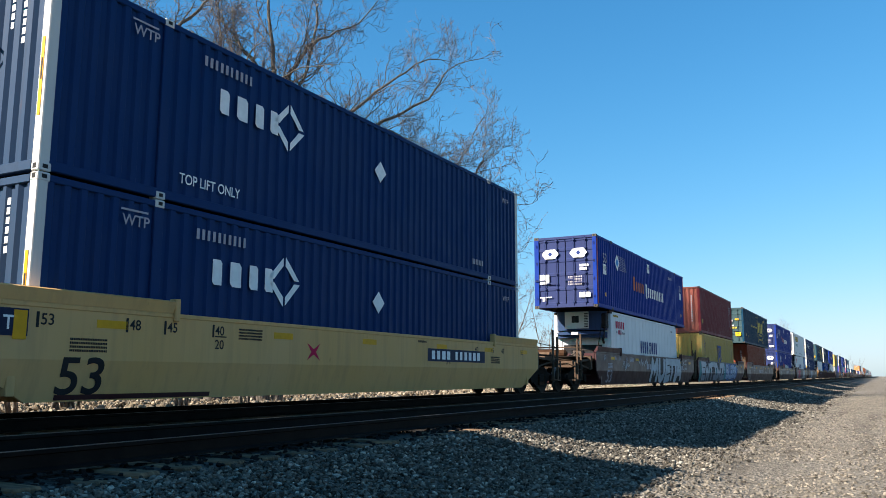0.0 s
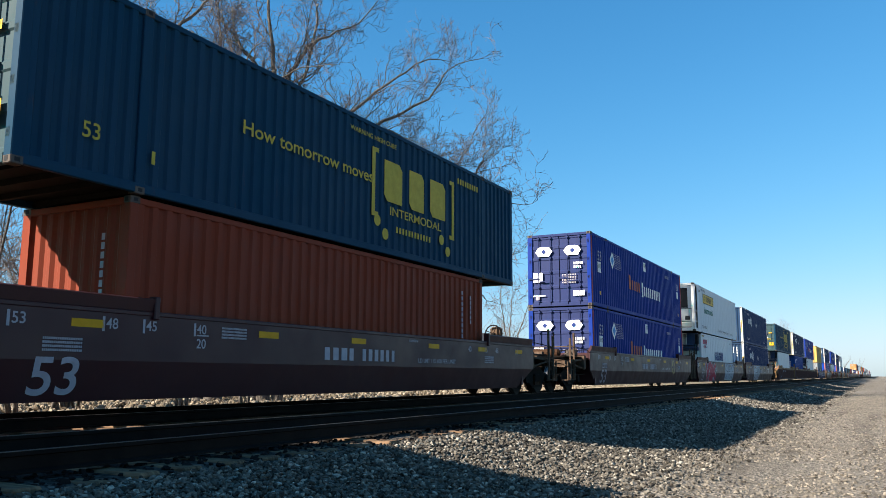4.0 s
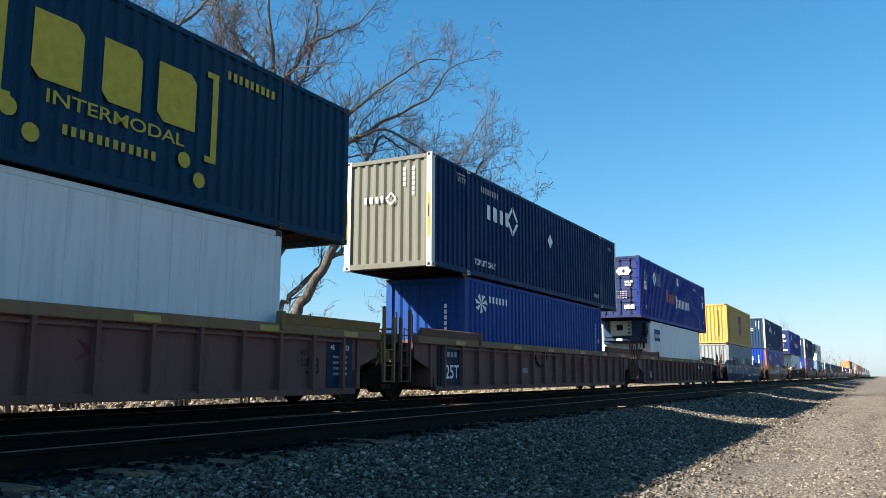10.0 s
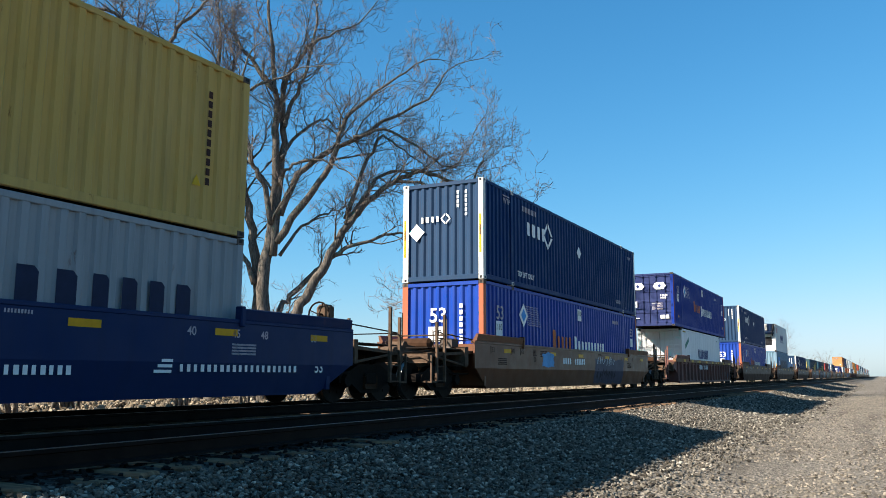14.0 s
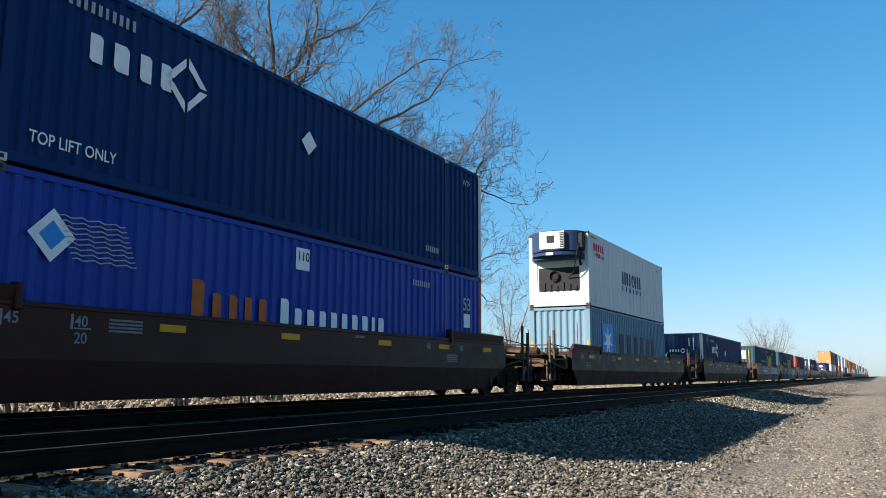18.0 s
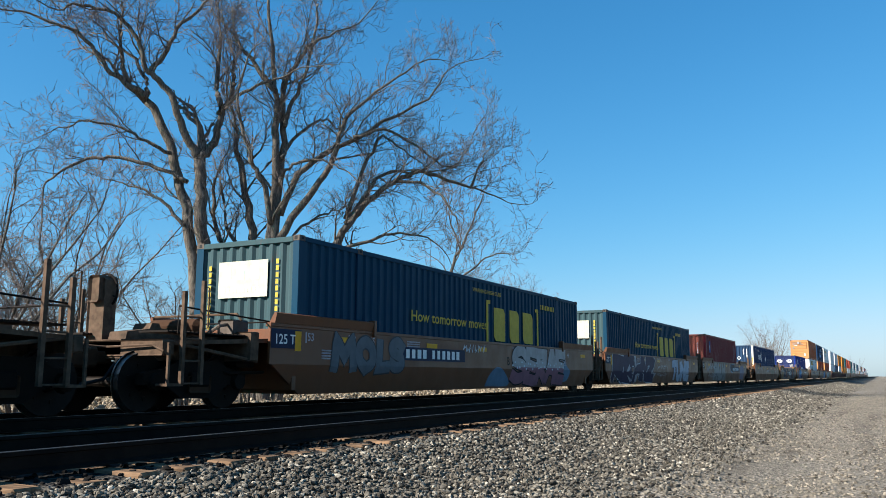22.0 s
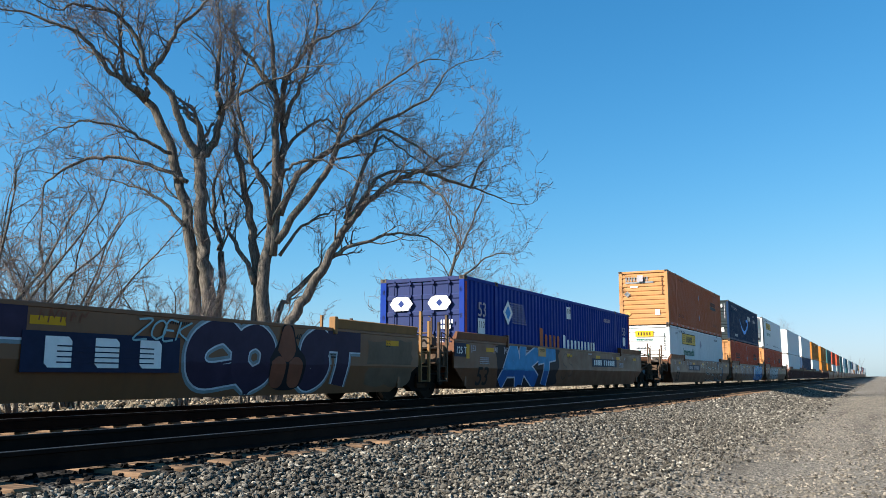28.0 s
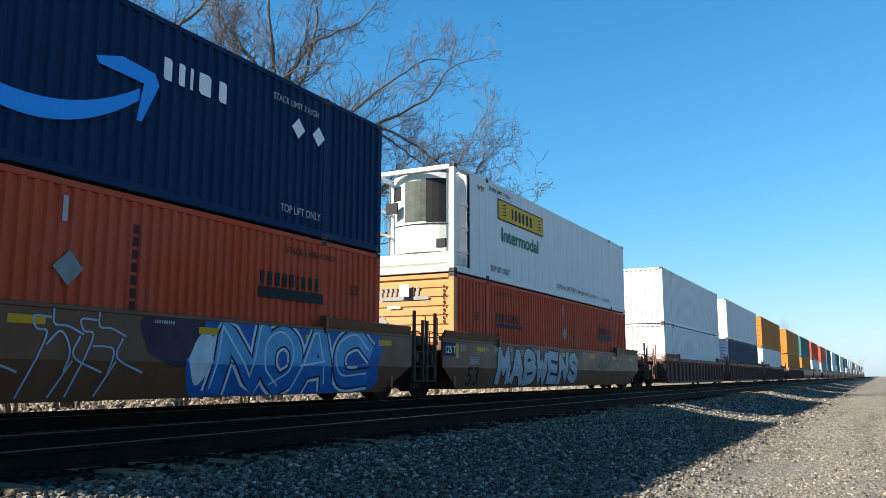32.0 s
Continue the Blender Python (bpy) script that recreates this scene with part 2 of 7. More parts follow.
class Marks:
    """Places lettering, bars and shapes on a side (y = y0) or on an end (x = x0) of a thing."""

    def __init__(self, parent, y0, x0):
        self.p, self.y0, self.x0 = parent, y0, x0

    def base(self, u, z, where, turn=0.0):
        if where == "side":
            return Matrix.Translation((u, self.y0 - 0.005, z)) @ SIDE @ Matrix.Rotation(turn, 4, "Z")
        return Matrix.Translation((self.x0 - 0.006, u, z)) @ END @ Matrix.Rotation(turn, 4, "Z")

    def word(self, text, u, z, h, mat, where="side", stretch=1.0, turn=0.0, lift=0.0, bold=0.016):
        return part("lettering", word_mesh(text, h, mat, stretch, bold), self.p, self.base(u, z, where, turn) @ Matrix.Translation((0, 0, lift)))

    def poly(self, pts, u, z, mat, where="side", name="painted_mark", lift=0.0):
        b = Build()
        n = len(pts)
        b.add([(p[0], p[1], lift) for p in pts] + [(p[0], p[1], lift - 0.003) for p in pts],
              [tuple(range(n))] + [(k, (k + 1) % n, n + (k + 1) % n, n + k) for k in range(n)])
        return part(name, b.mesh(name, mat), self.p, self.base(u, z, where))

    def plate(self, u, z, w, h, mat, where="side", name="painted_panel", lift=0.0):
        me = shared(("plate", round(w, 3), round(h, 3), lift), lambda b: b.box(0, w, 0, h, lift - 0.003, lift), mat, name)
        return part(name, me, self.p, self.base(u, z, where))

    def bars(self, u, z, h, n, mat, where="side", pitch=0.62, fill=0.62, name="lettering_bar", vertical=False, lift=0.0):
        """A row (or column) of plain bars in the place of a name or a number."""
        def make(b):
            r = random.Random(n * 31 + int(h * 100))
            for k in range(n):
                w = h * pitch * fill * r.uniform(0.8, 1.1)
                if vertical:
                    b.box(0, h * 0.62, -(k + 1) * h * 1.18, -(k + 1) * h * 1.18 + h * 0.85, lift - 0.003, lift)
                else:
                    b.box(k * h * pitch, k * h * pitch + w, 0, h, lift - 0.003, lift)
        me = shared(("bars", n, h, pitch, fill, vertical, lift), make, mat, name)
        return part(name, me, self.p, self.base(u, z, where))


def diamond(r, aspect=1.0):
    return [(-r * aspect, 0), (0, -r), (r * aspect, 0), (0, r)]


# ---- shipping containers ----
MOVERS = []      # (thing, x at 0 s, y, z) of all that rides on the train


def ribbed_side(b, x0, x1, z0, z1, y, depth, pitch, sign):
    """Trapezoid corrugation along x, from z0 to z1; the crests lie at y, the troughs depth further in."""
    n = max(1, round((x1 - x0) / pitch))
    step = (x1 - x0) / n
    line = []
    for k in range(n):
        a = x0 + k * step
        line += [(a, 0), (a + 0.37 * step, 0), (a + 0.51 * step, 1), (a + 0.86 * step, 1)]
    line.append((x1, 0))
    vs = [(x, y - sign * depth * d, z) for z in (z0, z1) for x, d in line]
    m = len(line)
    b.add(vs, [(k, k + 1, m + k + 1, m + k) for k in range(m - 1)])


def ribbed_end(b, w, z0, z1, x, depth, pitch, sign):
    n = max(1, round(w / pitch))
    step = w / n
    line = []
    for k in range(n):
        a = -w / 2 + k * step
        line += [(a, 0), (a + 0.26 * step, 0), (a + 0.5 * step, 1), (a + 0.76 * step, 1)]
    line.append((w / 2, 0))
    vs = [(x - sign * depth * d, y, z) for z in (z0, z1) for y, d in line]
    m = len(line)
    b.add(vs, [(k, k + 1, m + k + 1, m + k) for k in range(m - 1)])


def level_end(b, w, z0, z1, x, depth, n):
    """Horizontal ribs across an end wall."""
    step = (z1 - z0) / n
    line = []
    for k in range(n):
        a = z0 + k * step
        line += [(a, 0), (a + 0.55 * step, 0), (a + 0.68 * step, 1), (a + 0.9 * step, 1)]
    line.append((z1, 0))
    vs = [(x + depth * d, y, z) for y in (-w / 2, w / 2) for z, d in line]
    m = len(line)
    b.add(vs, [(k, k + 1, m + k + 1, m + k) for k in range(m - 1)])


def door_end(box, W, H, x, mat, bar_mat):
    """Two door leaves with sunk panels, lock rods, handles and hinges."""
    for k, (y0, y1) in enumerate(((0.02, W / 2 - 0.12), (-W / 2 + 0.12, -0.02))):
        def leaf(b):
            line = [(x + 0.07, H - 0.14), (x + 0.07, 0.16), (x + 0.012, 0.16)]
            for z0, z1 in ((0.22, 0.72), (0.82, 1.30), (1.40, 1.86), (1.96, 2.30), (2.40, H - 0.2)):
                line += [(x + 0.012, z0), (x + 0.034, z0 + 0.03), (x + 0.034, z1 - 0.03), (x + 0.012, z1)]
            b.prism(line + [(x + 0.012, H - 0.14)], y0, y1)
        door = part("door", shared(("leaf", W, H, k, x), leaf, mat, "door"), box)
        for j, f in enumerate((0.3, 0.72)):
            yy = y0 + (y1 - y0) * f
            def rod(b):
                b.tube([(x - 0.03, yy, 0.1), (x - 0.03, yy, H - 0.08)], 0.018, 8)
                for z in (0.2, 0.75, 1.35, 1.9, 2.35, H - 0.2):
                    b.box(x - 0.05, x + 0.015, yy - 0.05, yy + 0.05, z, z + 0.06)
            rod_ob = part("lock_rod", shared(("rod", W, H, k, j, x), rod, bar_mat, "lock_rod"), door)
            part("handle", shared(("hand", W, k, j, x), lambda b: b.box(x - 0.075, x - 0.045, yy - 0.02, yy + 0.42, 0.98 + 0.12 * j, 1.02 + 0.12 * j), bar_mat, "handle"), door)
        for z in (0.35, 1.05, 1.75, 2.45):
            yy = y1 + 0.02 if k == 0 else y0 - 0.02
            part("hinge", shared(("hinge", W, k, z, x), lambda b: b.box(x - 0.02, x + 0.03, yy - 0.05, yy + 0.05, z, z + 0.14, 0.008), bar_mat, "hinge"), door)


def container(label, L, H, mat, s0, z0, W=2.591, end="ribs", side="ribs", post=None, cast=None, detail=2, ribs=0.28, group="containers on the train", name="shipping_container", top=None, endmat=None, front=None):
    """A box of length L and height H, its end that faces -x at the train's mark s0, its underside at z0. Origin: middle of that end's foot."""
    post, cast = post or mat, cast or CAST
    box = thing(name, label, "container", group)
    MOVERS.append((box, s0, YC, z0))
    h, dom, endmat = W / 2, L > 14, endmat or mat
    top = top or endmat
    inset = 0.012
    ends = (0.0, L)
    x0 = 0.95 if end == "unit53" else 0.16      # the long cooled boxes have an open frame before the wall
    xe = L - 0.16
    key = (L, H, W, side, ribs, x0)
    for sign, sn in ((-1, 0), (1, 1)):
        def wall(b):
            if side == "ribs":
                cuts = [x0, 2.02, L - 2.02, xe] if dom else [x0, xe]
                for a, c in zip(cuts, cuts[1:]):
                    ribbed_side(b, a, c, 0.15, H - 0.10, sign * (h - inset), 0.042, ribs, sign)
            else:
                n = round((xe - x0) / 0.61)
                st = (xe - x0) / n
                line = [(x0, 0)]
                for k in range(1, n):
                    a = x0 + k * st
                    line += [(a - 0.012, 0), (a - 0.006, 1), (a + 0.006, 1), (a + 0.012, 0)]
                line.append((xe, 0))
                c = len(line)
                b.add([(x, sign * (h - inset - 0.008 * d), z) for z in (0.15, H - 0.10) for x, d in line], [(k, k + 1, c + k + 1, c + k) for k in range(c - 1)])
        part("side_panel", shared(("wall", key, sn), wall, mat, "side_panel"), box)
        part("bottom_rail", shared(("brail", key, sn), lambda b: b.box(0.1, L - 0.1, sign * (h - 0.002), sign * (h - 0.09), 0.02, 0.165, 0.012), mat, "bottom_rail"), box)
        part("top_rail", shared(("trail", key, sn), lambda b: b.box(0.1, L - 0.1, sign * (h - 0.004), sign * (h - 0.08), H - 0.115, H - 0.015, 0.012), mat, "top_rail"), box)
    def roof(b):
        n = round((L - 0.3) / 0.55)
        st = (L - 0.3) / n
        b.box(x0 - 0.01, L - 0.15, -h + 0.05, h - 0.05, H - 0.06, H - 0.035)
        for k in range(2 if x0 > 0.5 else 0, n):
            b.box(0.15 + k * st, 0.15 + (k + 0.55) * st, -h + 0.12, h - 0.12, H - 0.035, H - 0.02)
    part("roof_panel", shared(("roof", key), roof, mat, "roof_panel"), box)
    def floor(b):
        line = [(0.1, 0.16), (0.1, 0.13)]
        for k in range(int(L / 0.6) - 1):
            a = 0.3 + k * 0.6
            line += [(a, 0.13), (a, 0.04), (a + 0.08, 0.04), (a + 0.08, 0.13)]
        b.prism(line + [(L - 0.1, 0.13), (L - 0.1, 0.16)], -h + 0.07, h - 0.07)
    part("underfloor", shared(("floor", key), floor, UNDER, "underfloor"), box)
    xs = [(0.0, 0.16), (L - 0.16, L)]
    for k, (a, c) in enumerate(xs):
        for sign in (-1, 1):
            part("corner_post", shared(("post", key, k, sign), lambda b: b.box(a, c, sign * h, sign * (h - 0.16), 0.1, H - 0.1, 0.012), front if front and k == 0 else post, "corner_post"), box)
    if dom:
        for a in (1.98, L - 1.98 - 0.18):
            for sign in (-1, 1):
                part("lifting_post", shared(("lift", key, a, sign), lambda b: b.box(a, a + 0.18, sign * (h - 0.004), sign * (h - 0.11), 0.1, H - 0.1, 0.01), mat, "lifting_post"), box)
    cs = [0.0, L - 0.178] + ([1.98, L - 1.98 - 0.178] if dom else [])
    if detail:
        for a in cs:
            for sign in (-1, 1) if a in (cs[0], cs[1]) else (-1,):
                for z in (0.0, H - 0.118):
                    def casting(b):
                        yo, yi = sign * (h + 0.006), sign * (h - 0.158)
                        b.box(a - 0.004, a + 0.182, yo, yi, z, z + 0.118, 0.012)
                    cc = part("corner_casting", shared(("cast", key, a, sign, z), casting, cast, "corner_casting"), box)
                    if sign < 0 and detail > 1:
                        part("hole", shared(("hole", key, a, z), lambda b: b.box(a + 0.05, a + 0.13, -h - 0.0075, -h + 0.01, z + 0.035, z + 0.09), BLACK, "hole"), cc)
                    if a == 0.0 and detail > 1:
                        part("hole", shared(("hole_e", key, sign, z), lambda b: b.box(-0.0055, 0.02, sign * (h - 0.05), sign * (h - 0.12), z + 0.03, z + 0.1), BLACK, "hole"), cc)
    w = W - 0.32
    for x, sg in ((0.0, 1), (L, -1)):
        part("end_sill", shared(("esill", key, sg), lambda b: b.box(x, x + sg * 0.12, -h + 0.16, h - 0.16, 0.02, 0.16, 0.01), top or mat, "end_sill"), box)
        part("end_header", shared(("ehead", key, sg), lambda b: b.box(x, x + sg * 0.10, -h + 0.16, h - 0.16, H - 0.13, H - 0.02, 0.01), top or mat, "end_header"), box)
    part("rear_wall", shared(("rear", key), lambda b: ribbed_end(b, w, 0.16, H - 0.12, L - 0.03, 0.04, 0.25, 1), mat, "rear_wall"), box)
    if end == "ribs":
        part("end_wall", shared(("endr", key), lambda b: ribbed_end(b, w, 0.15, H - 0.12, 0.02, 0.045, 0.255, -1), endmat, "end_wall"), box)
    elif end == "level":
        part("end_wall", shared(("endl", key), lambda b: level_end(b, w, 0.15, H - 0.12, 0.02, 0.035, 11), endmat, "end_wall"), box)
    elif end == "door":
        door_end(box, W, H, 0.02, endmat, endmat)
    elif end == "unit40":
        reefer_nose(box, W, H)
    elif end == "unit53":
        reefer_frame(box, W, H, mat)
    else:
        part("end_wall", shared(("endp", key), lambda b: b.box(0.02, 0.06, -w / 2, w / 2, 0.15, H - 0.12), mat, "end_wall"), box)
    return box, Marks(box, -h, 0.0)


REEFER_WHITE = paint((0.61, 0.62, 0.62), 0.5, 0.06, 0.4)
NAVY_UNIT = paint((0.021, 0.042, 0.096), 0.3, 0.05, 0.4)
PALE_UNIT = paint((0.496, 0.496, 0.464), 0.3, 0.04, 0.4)
MACHINE = plain("machinery", (0.025, 0.025, 0.0275), 0.6, 0.4)


def reefer_nose(box, W, H):
    """The machinery end of a cooled box: recessed unit below, clip-on generator above."""
    h = W / 2
    def face(b):
        b.box(0.02, 0.06, -h + 0.16, h - 0.16, 0.16, H - 0.12)
        b.box(-0.005, 0.06, -h + 0.16, h - 0.16, 0.16, 0.52, 0.02)
        for y in (-h + 0.16, h - 0.34):
            b.box(-0.005, 0.06, y, y + 0.18, 0.5, H - 0.14, 0.015)
    part("end_wall", shared(("rnose", W, H), face, REEFER_WHITE, "end_wall"), box)
    def unit(b):
        b.box(-0.01, 0.03, -0.82, 0.82, 0.62, 1.52)
        for k in range(6):
            b.box(-0.05, 0.0, -0.75 + k * 0.26, -0.6 + k * 0.26, 0.62, 0.8 + 0.07 * (k % 3), 0.01)
    part("cooling_unit", shared(("runit", W), unit, MACHINE, "cooling_unit"), box)
    def fan(b):
        n = 20
        for r0, r1, x in ((0.2, 0.2, -0.09), (0.13, 0.08, -0.05)):
            vs = [(xx, 0.15 + r * math.cos(2 * math.pi * j / n), 1.18 + r * math.sin(2 * math.pi * j / n)) for xx, r in ((x, r0), (x + 0.07, r1)) for j in range(n)]
            b.add(vs, [(j, (j + 1) % n, n + (j + 1) % n, n + j) for j in range(n)] + [tuple(range(n, 2 * n))])
    part("fan", shared(("rfan", W), fan, BLACK, "fan"), box)
    def belly(b, z0, z1, bulge, dy=0.0):
        n = 14
        poly = [(-bulge * math.sin(math.pi * k / n) ** 0.55 - 0.10, -1.06 + 2.12 * k / n) for k in range(n + 1)]
        poly = [(0.0, -1.06)] + poly + [(0.0, 1.06)]
        b.prism(poly, z0, z1, "z")
    gen = part("generator", shared(("gen", W, H), lambda b: belly(b, H - 0.80, H - 0.02, 0.62), NAVY_UNIT, "generator"), box, None, "dark blue clip-on generator with white front panel")
    part("skirt", shared(("genl", W, H), lambda b: (belly(b, H - 0.98, H - 0.86, 0.72), belly(b, H - 1.1, H - 0.98, 0.5)), NAVY_UNIT, "skirt"), gen)
    def panel(b):
        b.box(-0.745, -0.70, -0.34, 0.5, H - 0.74, H - 0.05, 0.01)
        b.box(-0.735, -0.68, -0.5, -0.30, H - 0.74, H - 0.05, 0.01)
    part("front_panel", shared(("genp", W, H), panel, PALE_UNIT, "front_panel"), gen)
    def grille(b):
        for k in range(9):
            b.box(-0.755, -0.735, -0.48, -0.33, H - 0.68 + k * 0.066, H - 0.65 + k * 0.066)
        b.box(-0.755, -0.744, -0.1, 0.2, H - 0.5, H - 0.22)
    part("grille", shared(("geng", W, H), grille, MACHINE, "grille"), gen)
    part("latch", shared(("genh", W, H), lambda b: b.box(-0.86, -0.8, -0.1, 0.2, H - 1.0, H - 0.88, 0.01), PALE_UNIT, "latch"), gen)
    part("cable", shared(("cab", W, H), lambda b: b.tube([(-0.35, -0.95, H - 0.5), (-0.5, -0.9, H - 1.0), (-0.25, -0.7, 1.3), (-0.05, -0.4, 1.1)], 0.02, 6), RUBBER, "cable"), gen)
    def pipes(b):
        b.box(-0.34, 0.0, -1.12, -0.86, H - 0.72, H - 0.1, 0.04)
        b.tube([(-0.2, -1.0, H - 0.7), (-0.25, -0.95, H - 1.2), (0.0, -0.9, H - 1.3)], 0.05, 8)
    part("exhaust", shared(("exh", W, H), pipes, MACHINE, "exhaust"), gen)


def reefer_frame(box, W, H, mat):
    """The long cooled box: an open frame round a rounded white cooling unit."""
    h = W / 2
    part("end_wall", shared(("r53", W, H), lambda b: b.box(0.92, 0.98, -h + 0.1, h - 0.1, 0.15, H - 0.1), mat, "end_wall"), box)
    def strut(b):
        for y in (-h + 0.02, h - 0.14):
            b.box(0.0, 0.12, y, y + 0.12, 0.1, H - 0.05, 0.012)
            for z in (0.55, 1.2, 1.85, H - 0.15):
                b.box(0.1, 0.94, y + 0.03, y + 0.09, z, z + 0.07)
        b.box(0.0, 0.12, -h + 0.1, h - 0.1, H - 0.14, H - 0.03, 0.01)
        b.box(0.0, 0.95, -h + 0.02, h - 0.02, 0.06, 0.2, 0.01)
    part("end_frame", shared(("r53s", W, H), strut, mat, "end_frame"), box)
    def hull(b, z0, z1, grow):
        n = 12
        poly = [(0.92, -0.98)] + [(0.75 - (0.55 + grow) * math.sin(math.pi * k / n) ** 0.5, -0.98 + 1.96 * k / n) for k in range(n + 1)] + [(0.92, 0.98)]
        b.prism(poly, z0, z1, "z")
    unit = part("cooling_unit", shared(("r53u", W, H), lambda b: hull(b, 0.62, H - 0.12, 0.0), paint((0.60, 0.595, 0.56), 0.2, 0.05), "cooling_unit"), box, None, "rounded white cooling unit")
    def skin(b, k0, k1, z0, z1, grow):
        n = 12
        pts = [(0.75 - (0.55 + grow) * math.sin(math.pi * k / n) ** 0.5 - 0.01, -0.98 + 1.96 * k / n) for k in range(k0, k1 + 1)]
        b.prism(pts + [(x + 0.05, y) for x, y in reversed(pts)], z0, z1, "z")
    part("grille", shared(("r53g", W, H), lambda b: skin(b, 1, 4, 1.42, 2.62, 0.012), BLACK, "grille"), unit)
    part("screen", shared(("r53k", W, H), lambda b: skin(b, 4, 8, 1.46, 2.58, 0.012), plain("grille_grey", (0.07, 0.078, 0.07), 0.35), "screen"), unit)
    part("vent", shared(("r53v", W, H), lambda b: skin(b, 9, 11, 2.1, 2.5, 0.012), MACHINE, "vent"), unit)
    part("seam", shared(("r53m", W, H), lambda b: skin(b, 0, 12, 1.36, 1.385, 0.008), MACHINE, "seam"), unit)
    def tank(b):
        b.box(0.04, 0.85, -h + 0.15, h - 0.15, 0.22, 0.55, 0.05)
    part("guard", shared(("r53t", W, H), tank, paint((0.55, 0.52, 0.44), 0.4, 0.1), "guard"), unit)
    part("control_box", shared(("r53c", W, H), lambda b: (b.box(0.12, 0.2, -0.98, -0.70, 0.68, 0.92, 0.01), b.box(0.1, 0.16, 0.5, 0.86, 1.7, 2.0)), MACHINE, "control_box"), unit)


# ---- well cars ----
def truck(parent, u, mat_key="truck"):
    """A two-axle truck at u along the car, with side frames, bolster, springs and wheel sets."""
    t = part("truck", shared(("bolster",), lambda b: (b.box(-0.22, 0.22, -1.15, 1.15, 0.38, 0.62, 0.03), b.box(-0.3, 0.3, -0.35, 0.35, 0.6, 0.8, 0.03)), GRIME, "truck"), parent, pose(u, 0, 0))
    for sign in (-1, 1):
        y0, y1 = sign * 0.93, sign * 1.09
        def sideframe(b):
            top = [(-1.12, 0.42), (-1.12, 0.60), (-0.75, 0.66), (-0.42, 0.80), (0.42, 0.80), (0.75, 0.66), (1.12, 0.60), (1.12, 0.42), (0.68, 0.40), (0.34, 0.20), (-0.34, 0.20), (-0.68, 0.40)]
            b.prism(top, y0, y1)
            for x in (-0.9, 0.9):
                b.disc((x, 0.46), 0.15, 0.13, sign * 1.09, sign * 1.17, 12)
        sf = part("side_frame", shared(("sf", sign), sideframe, GRIME, "side_frame"), t)
        part("spring_nest", shared(("spr", sign), lambda b: b.box(-0.24, 0.24, sign * 1.085, sign * 1.12, 0.28, 0.56, 0.03), RUSTY, "spring_nest"), t)
    for x in (-0.9, 0.9):
        def wheels(b):
            b.tube([(0, -1.05, 0), (0, 1.05, 0)], 0.08, 10)
            for sign in (-1, 1):
                b.disc((0, 0), 0.46, 0.45, sign * 0.715, sign * 0.80, 24)
                b.disc((0, 0), 0.49, 0.49, sign * 0.69, sign * 0.715, 24)
                b.disc((0, 0), 0.14, 0.12, sign * 0.80, sign * 0.86, 12)
                for k in range(6):
                    a = 2 * math.pi * k / 6
                    b.box(0.26 * math.cos(a) - 0.03, 0.26 * math.cos(a) + 0.03, sign * 0.80, sign * 0.815, 0.26 * math.sin(a) - 0.03, 0.26 * math.sin(a) + 0.03)
        me = shared(("ws",), wheels, STEEL, "wheel_set", False)
        if len(me.materials) < 2:
            me.materials.append(TREAD)
            for f in me.polygons:
                if math.hypot(f.center.x, f.center.z) > 0.42 and abs(f.normal.y) < 0.5:
                    f.material_index = 1
        ws = part("wheel_set", me, t, pose(x, 0, 0.46))
        WHEELS.append(ws)
    return t


WHEELS = []
CHORD = paint((0.24, 0.13, 0.07), 0.5, 0.2, 0.6)


